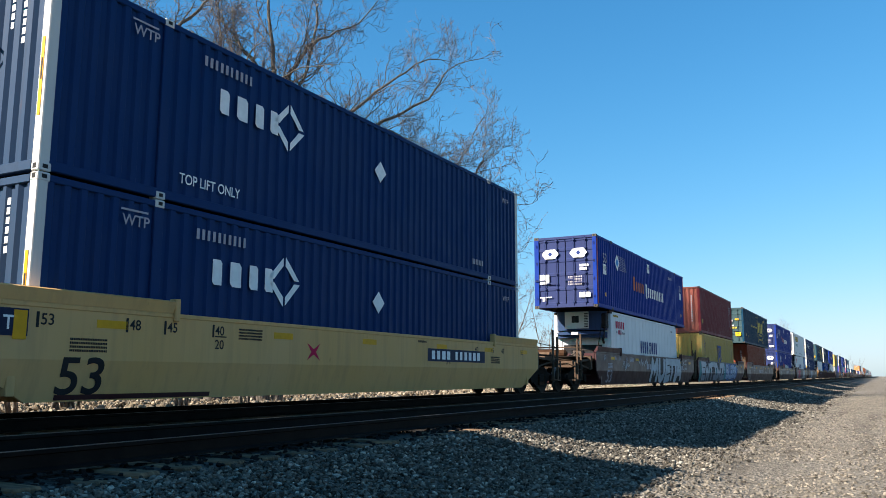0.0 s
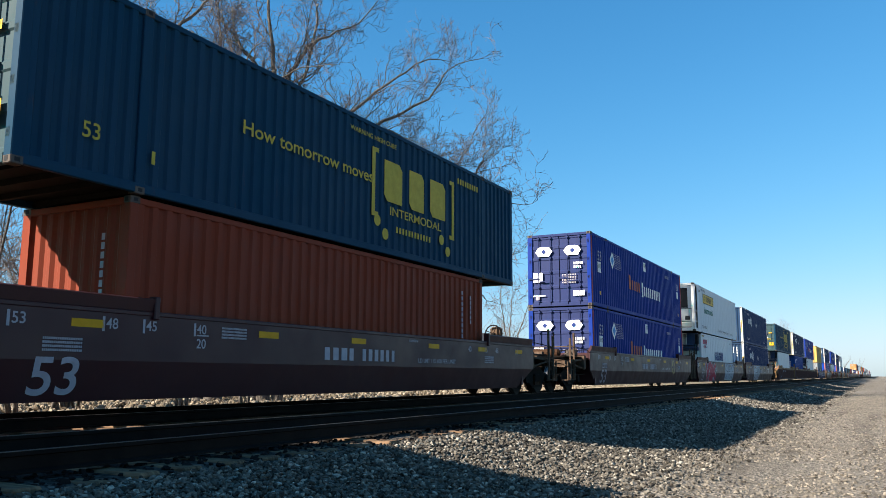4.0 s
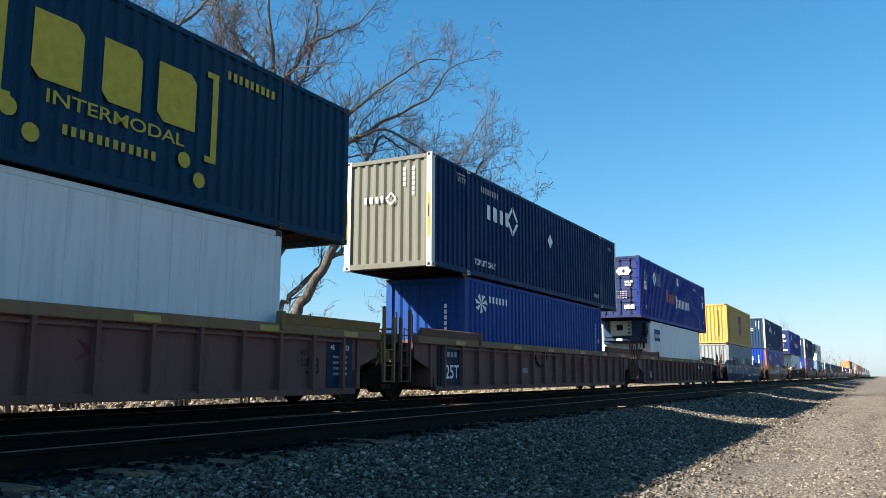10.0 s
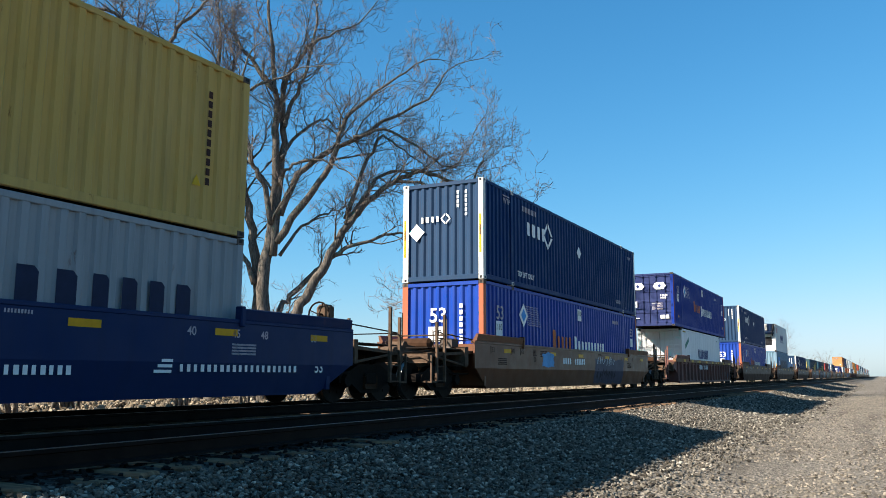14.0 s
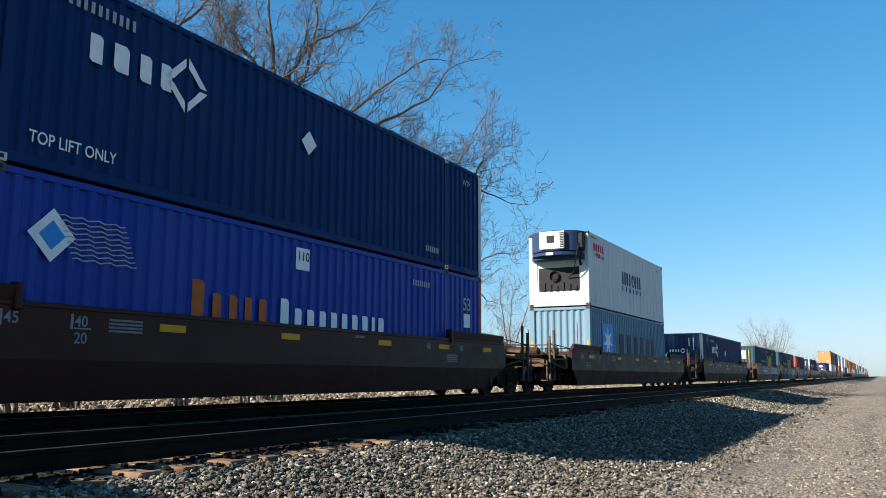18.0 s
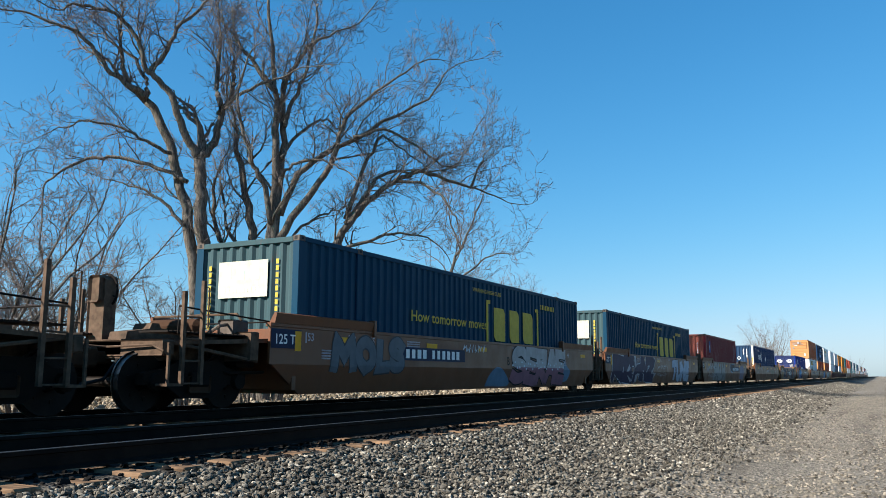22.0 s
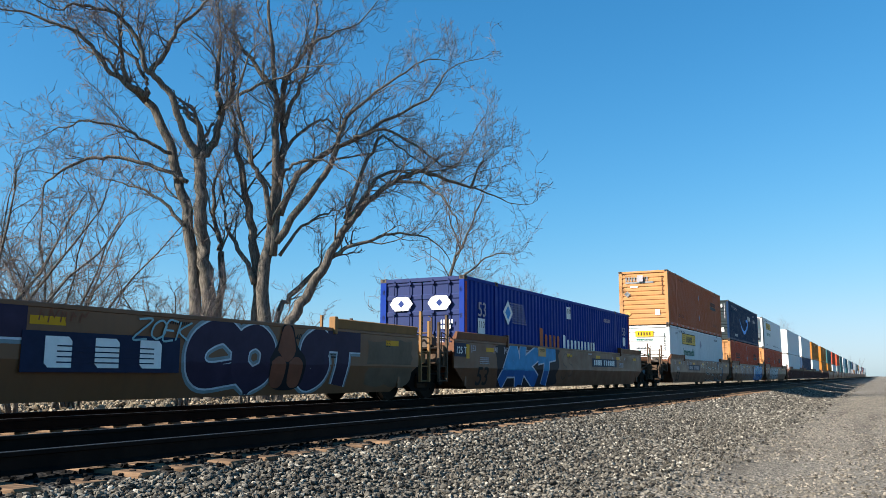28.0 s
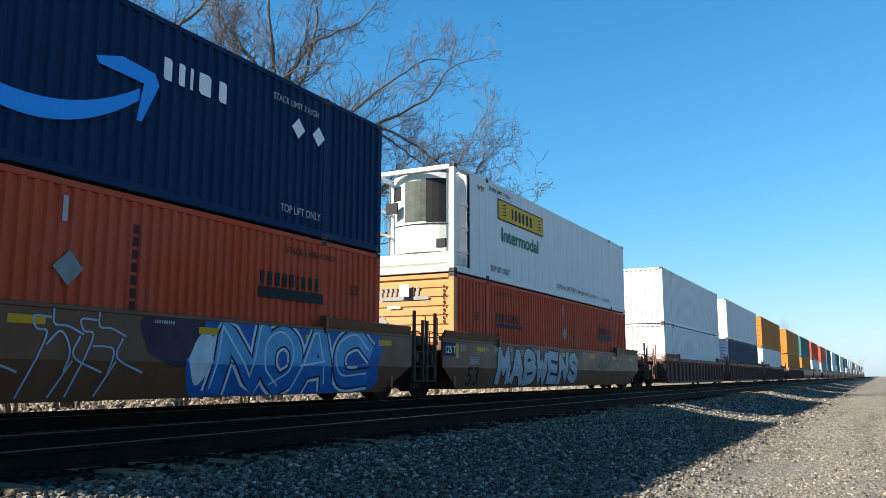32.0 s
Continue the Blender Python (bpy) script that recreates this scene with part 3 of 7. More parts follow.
def well_car(label, sc, paint_mat, left, right, style="smooth", half=9.1, trucks=True, detail=2, deck=None, wheel_end=1, group="well cars of the train"):
    """One well of a container car; sc: its middle along the train. left, right: "joint" (shares a truck) or "coupled"."""
    car = thing("well_car", label, "railway car", group)
    MOVERS.append((car, sc, YC, 0.0))
    gear, deck = deck or GEAR, deck or paint_mat
    zt, zb, zf, hw = 1.48, 0.22, 0.76, 1.5
    for sign in (-1, 1):
        def sill(b):
            yo, yi = sign * hw, sign * (hw - 0.05)
            if style == "smooth":
                b.prism([(-half, zf), (-half, zt - 0.06), (half, zt - 0.06), (half, zf)], yo, yi)
                lo = sign * (hw - 0.13)
                vs = []
                for y0, y1 in ((yo, lo), (yi, lo - sign * 0.05)):
                    vs += [(-half + 0.05, y0, zf), (half - 0.05, y0, zf), (half - 1.0, y1, zb), (-half + 1.0, y1, zb)]
                b.add(vs, [(0, 1, 2, 3), (7, 6, 5, 4), (3, 2, 6, 7), (0, 3, 7, 4), (1, 5, 6, 2), (0, 4, 5, 1)])
            else:
                e = half - 0.9
                b.prism([(-half, zf + 0.2), (-half, zt - 0.16), (half, zt - 0.16), (half, zf + 0.2), (e, zf - 0.1), (e - 0.1, zb), (-e + 0.1, zb), (-e, zf - 0.1)], sign * (hw - 0.10), sign * (hw - 0.15))
                b.box(-e, e, sign * (hw - 0.02), sign * (hw - 0.16), zb - 0.02, zb + 0.1, 0.01)
        part("side_sill", shared(("sill", style, half, sign), sill, paint_mat, "side_sill"), car)
        def chord(b):
            if style == "smooth":
                b.box(-half, half, sign * (hw + 0.012), sign * (hw - 0.12), zt - 0.07, zt, 0.012)
            else:
                b.box(-half, half, sign * (hw + 0.01), sign * (hw - 0.16), zt - 0.18, zt, 0.015)
        part("top_chord", shared(("chord", style, half, sign), chord, CHORD if style == "ribbed" else paint_mat, "top_chord"), car)
        if style == "ribbed":
            part("ledge", shared(("ledge", half, sign), lambda b: b.box(-half + 1.3, half - 1.3, sign * (hw - 0.03), sign * (hw - 0.11), zt - 0.27, zt - 0.225), paint_mat, "ledge"), car)
            n = 17
            for k in range(n):
                x = -half + 1.35 + k * (2 * half - 2.7) / (n - 1)
                rib = shared(("rib", sign), lambda b: b.prism([(-0.05, 0.0), (0.05, 0.0), (0.035, -0.11), (-0.035, -0.11)] if sign < 0 else [(-0.05, 0.0), (0.05, 0.0), (0.035, 0.11), (-0.035, 0.11)], zb + 0.06, zt - 0.17, "z"), paint_mat, "rib")
                if sign < 0 or k % 4 == 0:
                    part("rib", rib, car, pose(x, sign * (hw - 0.10), 0))
        for e in (-1, 1):
            def guide(b):
                a0, a1 = (-half + 0.1, -half + 3.3) if e < 0 else (half - 3.3, half - 0.1)
                b.prism([(sign * (hw + 0.01), zt), (sign * (hw + 0.05), zt + 0.17), (sign * (hw - 0.0), zt + 0.19), (sign * (hw - 0.12), zt)], a0, a1, "x")
                xe = a1 if e < 0 else a0
                b.box(xe - 0.05, xe + 0.05, sign * (hw + 0.06), sign * (hw - 0.1), zt - 0.12, zt + 0.22, 0.015)
            part("container_guide", shared(("guide", half, sign, e), guide, deck, "container_guide"), car)
    def bottom(b):
        for x in (-half + 1.2, -3.0, 0.0, 3.0, half - 1.4):
            b.box(x, x + 0.35, -hw + 0.14, hw - 0.14, zb, zb + 0.08)
        for y in (-1.2, 1.1):
            b.box(-half + 1.2, half - 1.2, y, y + 0.1, zb, zb + 0.06)
    part("floor_frame", shared(("bottom", half), bottom, paint_mat, "floor_frame"), car)
    for e, kind in ((-1, left), (1, right)):
        reach = 9.75 if kind == "joint" else 11.35
        def bulkhead(b):
            x = e * (half - 0.75)
            b.box(x - 0.06, x + 0.06, -hw + 0.05, hw - 0.05, 0.3, zt - 0.06, 0.01)
        part("bulkhead", shared(("bulk", half, e), bulkhead, paint_mat, "bulkhead"), car)
        def platform(b):
            xi, xo = half - 0.8, reach
            b.prism([(e * xi, 0.95), (e * xi, 1.28), (e * xo, 1.12), (e * xo, 0.82), (e * (xi + 0.5), 0.74)], -0.42, 0.42)
            b.prism([(e * xi, 1.16), (e * xi, 1.24), (e * (xo - 0.1), 1.08), (e * (xo - 0.1), 1.02)], -1.32, 1.32)
            b.box(e * (xo - 0.18), e * xo, -1.34, 1.34, 0.86, 1.10, 0.02)
            b.box(e * (half + 0.2), e * (half + 0.36), -1.4, 1.4, 0.8, 1.3, 0.02)
        end = part("end_platform", shared(("plat", half, e, kind), platform, gear, "end_platform"), car)
        if detail:
            def walkway(b):
                x0, x1 = sorted((e * (half + 0.02), e * (reach - 0.12)))
                n = int((x1 - x0) / 0.09)
                line = [(x0, 1.22)]
                for k in range(n):
                    a = x0 + k * 0.09
                    line += [(a, 1.25), (a + 0.03, 1.25), (a + 0.03, 1.238), (a + 0.09, 1.238)]
                b.prism(line + [(x0 + n * 0.09, 1.22)], yw, yw + 0.62)
            for yw in (-1.28, 0.62):
                part("walkway", shared(("walkw", half, e, kind, yw), walkway, STEEL, "walkway"), end)
            xl = e * (half + 0.45) if kind == "joint" else e * (reach - 0.5)
            for y in (-1.42, 1.42):
                def ladder(b):
                    for dx in (-0.2, 0.2):
                        b.box(xl + dx - 0.032, xl + dx + 0.032, y - 0.03, y + 0.03, 0.42, 2.05 if dx * e < 0 else 1.85)
                    for z in (0.44, 0.78, 1.12, 1.46):
                        b.tube([(xl - 0.2, y, z), (xl + 0.2, y, z)], 0.014, 6)
                    b.tube([(xl + 0.2, y, 1.3), (xl + 0.32, y, 1.3), (xl + 0.32, y, 1.95), (xl + 0.2, y, 1.95)], 0.014, 6)
                part("ladder", shared(("ladder", half, e, kind, y), ladder, deck if style == "ribbed" else gear, "ladder"), end)
            def rail(b):
                x0, x1 = sorted((e * (half - 0.2), e * (reach - 0.25)))
                b.tube([(x0, -1.36, 1.2), (x0, -1.36, 1.62), (x1, -1.36, 1.5), (x1, -1.36, 1.05)], 0.014, 6)
                b.tube([(x1, -1.36, 1.5), (x1, 1.36, 1.5)], 0.014, 6)
            part("handrail", shared(("hrail", half, e, kind), rail, STEEL, "handrail"), end)
        if kind == "coupled" and detail:
            def knuckle(b):
                b.box(e * (reach - 0.1), e * (reach + 0.35), -0.09, 0.09, 0.74, 0.94, 0.02)
                b.box(e * (reach + 0.25), e * (reach + 0.62), -0.16, 0.14, 0.68, 1.0, 0.04)
            part("coupler", shared(("knuck", e), knuckle, RUSTY, "coupler"), end)
            part("air_hose", shared(("hose", e), lambda b: b.tube([(e * (reach - 0.05), -0.35, 0.85), (e * (reach + 0.25), -0.38, 0.5), (e * (reach + 0.62), -0.3, 0.42)], 0.03, 6), RUBBER, "air_hose"), end)
            if e == wheel_end:
                def wheel(b):
                    n = 16
                    cx, cz = e * (reach - 0.55) - 0.1, 1.95
                    ring = [(cx, 0.55 + 0.29 * math.cos(2 * math.pi * k / n), cz + 0.29 * math.sin(2 * math.pi * k / n)) for k in range(n + 1)]
                    b.tube(ring, 0.022, 6, False)
                    for k in range(4):
                        a = math.pi * k / 2 + 0.4
                        b.tube([(cx, 0.55, cz), (cx, 0.55 + 0.28 * math.cos(a), cz + 0.28 * math.sin(a))], 0.014, 5)
                    b.tube([(cx - 0.03, 0.55, cz), (cx + 0.2, 0.55, cz)], 0.04, 8)
                part("brake_wheel", shared(("bwheel", e), wheel, STEEL, "brake_wheel"), end)
                part("brake_stand", shared(("bstand", e), lambda b: (b.box(e * (reach - 0.5), e * (reach - 0.3), 0.36, 0.74, 1.1, 2.15, 0.02), b.box(e * (reach - 0.55), e * (reach - 0.25), 0.42, 0.68, 1.75, 2.2, 0.04)), gear, "brake_stand"), end)
            part("draft_housing", shared(("draft", e), lambda b: b.prism([(e * (reach - 1.6), 1.05), (e * (reach - 1.5), 1.3), (e * (reach - 1.0), 1.34), (e * (reach - 0.95), 1.42), (e * (reach - 0.8), 1.42), (e * (reach - 0.75), 1.32), (e * (reach - 0.3), 1.26), (e * (reach - 0.25), 1.05)], -0.2, 0.2), gear, "draft_housing"), end)
            part("uncoupling_lever", shared(("lever", e), lambda b: b.tube([(e * (reach + 0.05), -1.4, 0.92), (e * (reach + 0.05), -1.15, 1.02), (e * (reach + 0.08), -0.2, 1.0), (e * (reach + 0.3), 0.0, 1.02)], 0.018, 6), gear, "uncoupling_lever"), end)
            part("step", shared(("step", e), lambda b: (b.box(e * (reach - 0.32), e * (reach - 0.02), -1.44, -1.18, 0.40, 0.44), b.box(e * (reach - 0.05), e * (reach - 0.01), -1.44, -1.40, 0.40, 1.05), b.box(e * (reach - 0.33), e * (reach - 0.29), -1.44, -1.40, 0.40, 1.05)), gear, "step"), end)
        if detail:
            xr = e * (half + 0.75)
            part("reservoir", shared(("resv", half, e), lambda b: b.tube([(xr, -0.62, 1.38), (xr, -0.55, 1.38), (xr, 0.5, 1.38), (xr, 0.57, 1.38)], [0.08, 0.15, 0.15, 0.08], 12), RUSTY, "reservoir"), end)
            def strut(b):
                for y in (-1.3, 1.3):
                    b.tube([(e * (half + 0.1), y, 0.8), (e * (reach - 0.2), y, 1.06)], 0.03, 6)
                b.tube([(e * (half + 0.3), -1.1, 1.5), (e * (half + 0.3), -1.0, 1.62), (e * (half + 0.3), 1.0, 1.62), (e * (half + 0.3), 1.1, 1.3)], 0.022, 6)
            part("brace", shared(("brace", half, e, kind), strut, gear, "brace"), end)
            part("valve_box", shared(("vbox", half, e), lambda b: (b.box(e * (half + 0.1), e * (half + 0.42), -1.05, -0.7, 1.26, 1.52, 0.03), b.tube([(e * (half + 0.3), -0.9, 1.45), (e * (half + 0.62), -0.9, 1.4), (e * (half + 0.62), -0.5, 1.2)], 0.03, 6)), CAST, "valve_box"), end)
        if kind == "coupled" and trucks:
            truck(car, e * 10.35)
    if right == "joint" and trucks:
        truck(car, 9.9)
    if detail:
        def valve(b):
            b.box(-half - 0.35, -half + 0.1, -1.1, -0.6, 0.7, 0.95, 0.03)
            b.tube([(-half + 0.2, -1.2, 0.62), (-half - 0.6, -1.15, 0.6), (-half - 1.0, -0.8, 0.75)], 0.025, 6)
        part("brake_gear", shared(("valve", half), valve, STEEL, "brake_gear"), car)
    mk = Marks(car, -hw, -half)
    if detail:
        for k, x in enumerate((-half + 1.9, -half + 5.6, -half + 8.4, half - 6.6, half - 3.9, half - 1.4)):
            if style == "ribbed":
                mk.plate(x, zt - 0.15, 0.5, 0.1, CREAM, name="reflector", lift=0.013)
            else:
                mk.plate(x, zt - 0.28, 0.52, 0.11, YELLOW, name="reflector")
    return car, mk


# ---- ground ----
PROFILE = [(-900, -3.0), (-60, -1.2), (-9, -0.85), (-5, -0.66), (-2.4, -0.62), (0.6, -0.65), (2.0, -0.67), (2.8, -0.655), (3.4, -0.61), (3.9, -0.535), (4.4, -0.44), (4.9, -0.32), (5.25, -0.26), (5.5, -0.22),
           (8.0, -0.22), (8.5, -0.32), (9.0, -0.32), (9.5, -0.22), (12.2, -0.22), (12.6, -0.34), (13.8, -0.75), (16, -0.85), (24, -0.7), (60, -0.8), (900, -2.0)]


def height(y):
    for (a, za), (b, zb) in zip(PROFILE, PROFILE[1:]):
        if y <= b:
            return za + (zb - za) * (y - a) / (b - a)
    return PROFILE[-1][1]


def ground_height(x, y):
    z = height(y)
    rough = 0.035 if y < 5.0 or y > 12.6 else 0.012
    far = min(1.0, 40.0 / (abs(x) + 40.0))
    z += rough * noise.noise(Vector((x * 0.35, y * 0.7, 3.1))) + 0.012 * noise.noise(Vector((x * 1.9, y * 2.3, 7.7))) * far
    if -4 < y < 3:
        z += 0.02 * math.cos(y * 2.1 + 0.4) - 0.01
    return z


def make_ground():
    xs = [-900, -400, -150, -60, -30, -15]
    x = -8.0
    while x < 1600:
        xs.append(x)
        x += 0.12 if 3 < x < 16 else 0.25 if x < 28 else 0.6 if x < 60 else 3 if x < 200 else 30
    xs += [1600, 4000]
    ys = [-900, -300, -100, -60, -30, -15, -9]
    y = -6.0
    while y < 15:
        ys.append(y)
        y += 0.14 if 1.5 < y < 5.4 else 0.3
    ys += [15.5, 17, 20, 24, 32, 45, 60, 100, 200, 420, 900]
    vs = [(a, c, ground_height(a, c)) for a in xs for c in ys]
    n = len(ys)
    fs = [(i * n + j, (i + 1) * n + j, (i + 1) * n + j + 1, i * n + j + 1) for i in range(len(xs) - 1) for j in range(n - 1)]
    me = bpy.data.meshes.new("ground")
    me.from_pydata(vs, [], fs)
    me.materials.append(ground_material())
    me.polygons.foreach_set("use_smooth", [True] * len(me.polygons))
    return tagged(new("ground", me), "grey gravel road and stone ballast beside dry grass", "ground", "", "structure")


make_ground()

# ---- tracks ----
RAIL = Nodes("rail_steel")
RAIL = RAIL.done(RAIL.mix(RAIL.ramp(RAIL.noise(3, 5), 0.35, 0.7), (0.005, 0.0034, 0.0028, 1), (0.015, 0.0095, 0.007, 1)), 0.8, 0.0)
HEAD = plain("polished_rail_head", (0.10, 0.096, 0.092), 0.5, 1.0, 0.1)
TIE = Nodes("weathered_tie")
TIE = TIE.done(TIE.mix(TIE.ramp(TIE.noise(2.5, 6, (8, 1, 1)), 0.3, 0.75), (0.03, 0.021, 0.015, 1), (0.29, 0.18, 0.105, 1)), 0.9)


def rail_profile(y):
    return [(y - 0.07, -0.172), (y + 0.07, -0.172), (y + 0.07, -0.16), (y + 0.012, -0.14), (y + 0.012, -0.045), (y + 0.034, -0.035), (y + 0.034, -0.004),
            (y - 0.034, -0.004), (y - 0.034, -0.035), (y - 0.012, -0.045), (y - 0.012, -0.14), (y - 0.07, -0.16)]


def make_track(yc, label):
    track = thing("track", label, "railway track", "", "structure")
    for sign in (-1, 1):
        y = yc + sign * 0.752
        b = Build()
        b.prism(rail_profile(y), -60, 1500, "x")
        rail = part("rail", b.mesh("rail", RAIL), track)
        b = Build()
        b.box(-60, 1500, y - 0.026, y + 0.026, -0.004, 0.0)
        part("rail_head", b.mesh("rail_head", HEAD), rail, None, "worn shiny steel running surface")
    return track


near_track = make_track(YN, "empty railway track with dark rails on wooden ties in ballast")
far_track = make_track(YC, "railway track with dark rails under the container train")

# ---- trees ----
BARK = Nodes("grey_bark")
BARK.bump(BARK.noise(14, 5, (3, 3, 0.5)), 0.8, 0.03)
BARK = BARK.done(BARK.mix(BARK.ramp(BARK.noise(5, 6, (3, 3, 0.6)), 0.3, 0.75), (0.022, 0.019, 0.0165, 1), (0.245, 0.21, 0.175, 1)), 0.9)
TWIG = plain("twigs", (0.165, 0.135, 0.125), 0.85, 0, 0.35, 2.0)


def smooth_line(pts, per=4):
    """A soft curve through a few control points."""
    P = [pts[0] + (pts[0] - pts[1])] + pts + [pts[-1] + (pts[-1] - pts[-2])]
    out = []
    for k in range(1, len(P) - 2):
        a, b, c, d = P[k - 1], P[k], P[k + 1], P[k + 2]
        for j in range(per):
            t = j / per
            out.append(0.5 * ((2 * b) + (c - a) * t + (2 * a - 5 * b + 4 * c - d) * t * t + (3 * b - a - 3 * c + d) * t ** 3))
    out.append(pts[-1])
    return out


class Tree:
    """Limbs laid by hand or grown, with branches and twigs grown from them."""

    def __init__(self, label, seed, base, name="bare_tree"):
        self.r = random.Random(seed)
        self.least = 0.0055
        self.wood, self.twigs = Build(), Build()
        self.root = thing(name, label, "tree", "bare trees behind the track")
        self.root.location = base

    def way(self, d, spread, lift):
        r = self.r
        v = Vector((r.gauss(0, 1), r.gauss(0, 1), r.gauss(0, 1)))
        v = (d + v.normalized() * spread + Vector((0, 0, lift))).normalized()
        return v

    def grow(self, p, d, length, radius, level):
        r = self.r
        n = 5 if level < 3 else 3
        pts, q, v = [p], p.copy(), d.copy()
        for k in range(n):
            v = self.way(v, 0.36 if level < 3 else 0.55, 0.05)
            q = q + v * (length / n) * r.uniform(0.7, 1.3)
            pts.append(q.copy())
        if any(q.y + self.root.location.y < 12.7 and q.z < 7.6 for q in pts):
            return                    # kept clear of the passing trains
        least = self.least
        radii = [max(radius * (1 - 0.75 * k / n), least) for k in range(n + 1)]
        thin = level >= 2
        (self.twigs if thin else self.wood).tube(pts, radii, 3 if thin else 6, not thin)
        if level >= self.depth:
            return
        count = (6, 5, 4, 3)[level] if level < 4 else 2
        for k in range(count):
            f = (k + r.uniform(0.2, 1.0)) / count
            f = 0.15 + 0.85 * min(f, 1.0)
            i = min(int(f * n), n - 1)
            at = pts[i].lerp(pts[i + 1], f * n - i)
            self.grow(at, self.way((pts[i + 1] - pts[i]).normalized(), 1.0, 0.14), length * r.uniform(0.36, 0.68), max(radius * 0.5, least * 1.25), level + 1)

    def limb(self, pts, r0, r1, branches=9, start=0.2, reach=3.0, level=1):
        line = smooth_line(pts)
        n = len(line) - 1
        radii = [r0 + (r1 - r0) * k / n for k in range(n + 1)]
        line = [p + Vector((self.r.gauss(0, 0.05), self.r.gauss(0, 0.05), self.r.gauss(0, 0.05))) for p in line]
        self.wood.tube(line, radii, 9 if r0 > 0.12 else 7)
        for k in range(branches):
            start = max(start, 0.36) if r0 > 0.2 else start
            f = start + (1 - start) * (k + self.r.uniform(0.2, 0.9)) / branches
            i = min(int(f * n), n - 1)
            at = line[i].lerp(line[i + 1], f * n - i)
            d = (line[i + 1] - line[i]).normalized()
            self.grow(at, self.way(d, 0.95, 0.28), reach * self.r.uniform(0.55, 1.1) * (1.1 - 0.4 * f), max(min(radii[i] * 0.42, reach * 0.018), 0.015), level)
        self.grow(line[-1], (line[-1] - line[-2]).normalized(), reach * 0.7, r1, level)

    def finish(self):
        part("trunk", self.wood.mesh("trunk", BARK, True), self.root)
        me = bpy.data.meshes.new("branches")
        me.from_pydata(self.twigs.v, [], self.twigs.f)
        me.materials.append(TWIG)
        part("crown", me, self.root)


BACK = 1.6
LAT = Vector((0.645, -0.764, 0))      # across the view of the tall trees
DEEP = Vector((0.764, 0.645, 0))


def tall_tree(label, seed, base, limbs):
    """limbs: rows of (foot radius, tip radius, branches, lean away from the view, (across, up) pairs)."""
    t = Tree(label, seed, Vector(base))
    t.depth, t.least = 4, 0.0075
    t.root.location = EYE + (Vector(base) - EYE) * BACK
    for r0, r1, n, lean, pts in limbs:
        total = len(pts) - 1
        line = [(LAT * a + Vector((0, 0, z)) + DEEP * lean * k / total) * BACK for k, (a, z) in enumerate(pts)]
        t.limb(line, r0 * BACK, r1 * BACK, n, 0.25, reach=(2.3 if r0 > 0.1 else 1.9) * BACK)
    t.finish()
    return t.root


tall_tree("tall bare tree with several grey stems beside the track", 11, (20.1, 17.0, -0.85), [
    (0.25, 0.18, 1, 0.0, [(-1.5, -0.1), (-1.6, 2.7), (-1.8, 4.3), (-2.0, 5.5), (-2.1, 7.0), (-2.2, 8.2)]),
    (0.14, 0.025, 11, -0.8, [(-2.2, 8.2), (-2.6, 8.8), (-3.0, 9.9), (-3.5, 10.6), (-3.9, 10.9), (-4.2, 11.8), (-4.9, 12.5), (-5.9, 12.7), (-6.5, 12.4)]),
    (0.09, 0.03, 8, 0.6, [(-3.9, 10.9), (-3.5, 11.6), (-3.1, 12.6), (-2.5, 13.5), (-2.0, 14.2)]),
    (0.15, 0.03, 8, 0.8, [(-2.2, 8.2), (-1.8, 8.8), (-1.6, 9.8), (-1.3, 10.8), (-1.3, 11.6), (-1.5, 12.5)]),
    (0.10, 0.03, 8, 1.4, [(-1.6, 9.8), (-1.8, 11.1), (-1.8, 12.5), (-2.0, 14.2)]),
    (0.07, 0.02, 4, -1.0, [(-1.5, 9.9), (-0.9, 10.4), (0.0, 10.8), (0.9, 11.1)]),
    (0.20, 0.13, 3, 0.5, [(-1.9, -0.1), (-2.0, 2.7), (-2.4, 5.7), (-2.6, 6.8), (-3.0, 8.0), (-3.3, 9.1), (-3.9, 10.1)]),
    (0.10, 0.02, 12, -0.8, [(-3.9, 10.1), (-4.5, 10.5), (-5.1, 10.9), (-5.7, 11.7), (-6.3, 12.0), (-7.3, 12.3), (-8.3, 12.3)]),
    (0.08, 0.03, 8, 0.8, [(-4.5, 10.6), (-4.8, 11.6), (-4.9, 12.6), (-5.0, 13.9)]),
    (0.08, 0.02, 7, 1.2, [(-3.9, 10.1), (-4.0, 10.8), (-4.4, 11.6), (-5.2, 12.2), (-5.6, 12.6)]),
    (0.065, 0.015, 10, -0.6, [(-3.1, 8.3), (-3.8, 8.6), (-4.6, 9.0), (-5.7, 9.0), (-6.5, 8.7)]),
    (0.075, 0.02, 11, 0.6, [(-2.5, 7.4), (-3.2, 7.8), (-4.3, 8.1), (-5.4, 8.1), (-6.3, 7.7), (-6.8, 7.2), (-6.9, 6.5)]),
    (0.065, 0.015, 8, 1.0, [(-2.6, 6.0), (-3.2, 6.8), (-3.8, 7.2), (-4.4, 7.4), (-5.4, 7.7)]),
    (0.15, 0.03, 8, 1.2, [(-1.3, -0.1), (-1.4, 2.7), (-1.4, 4.8), (-1.5, 5.5), (-1.7, 6.4), (-1.8, 7.5), (-1.7, 8.1)])])
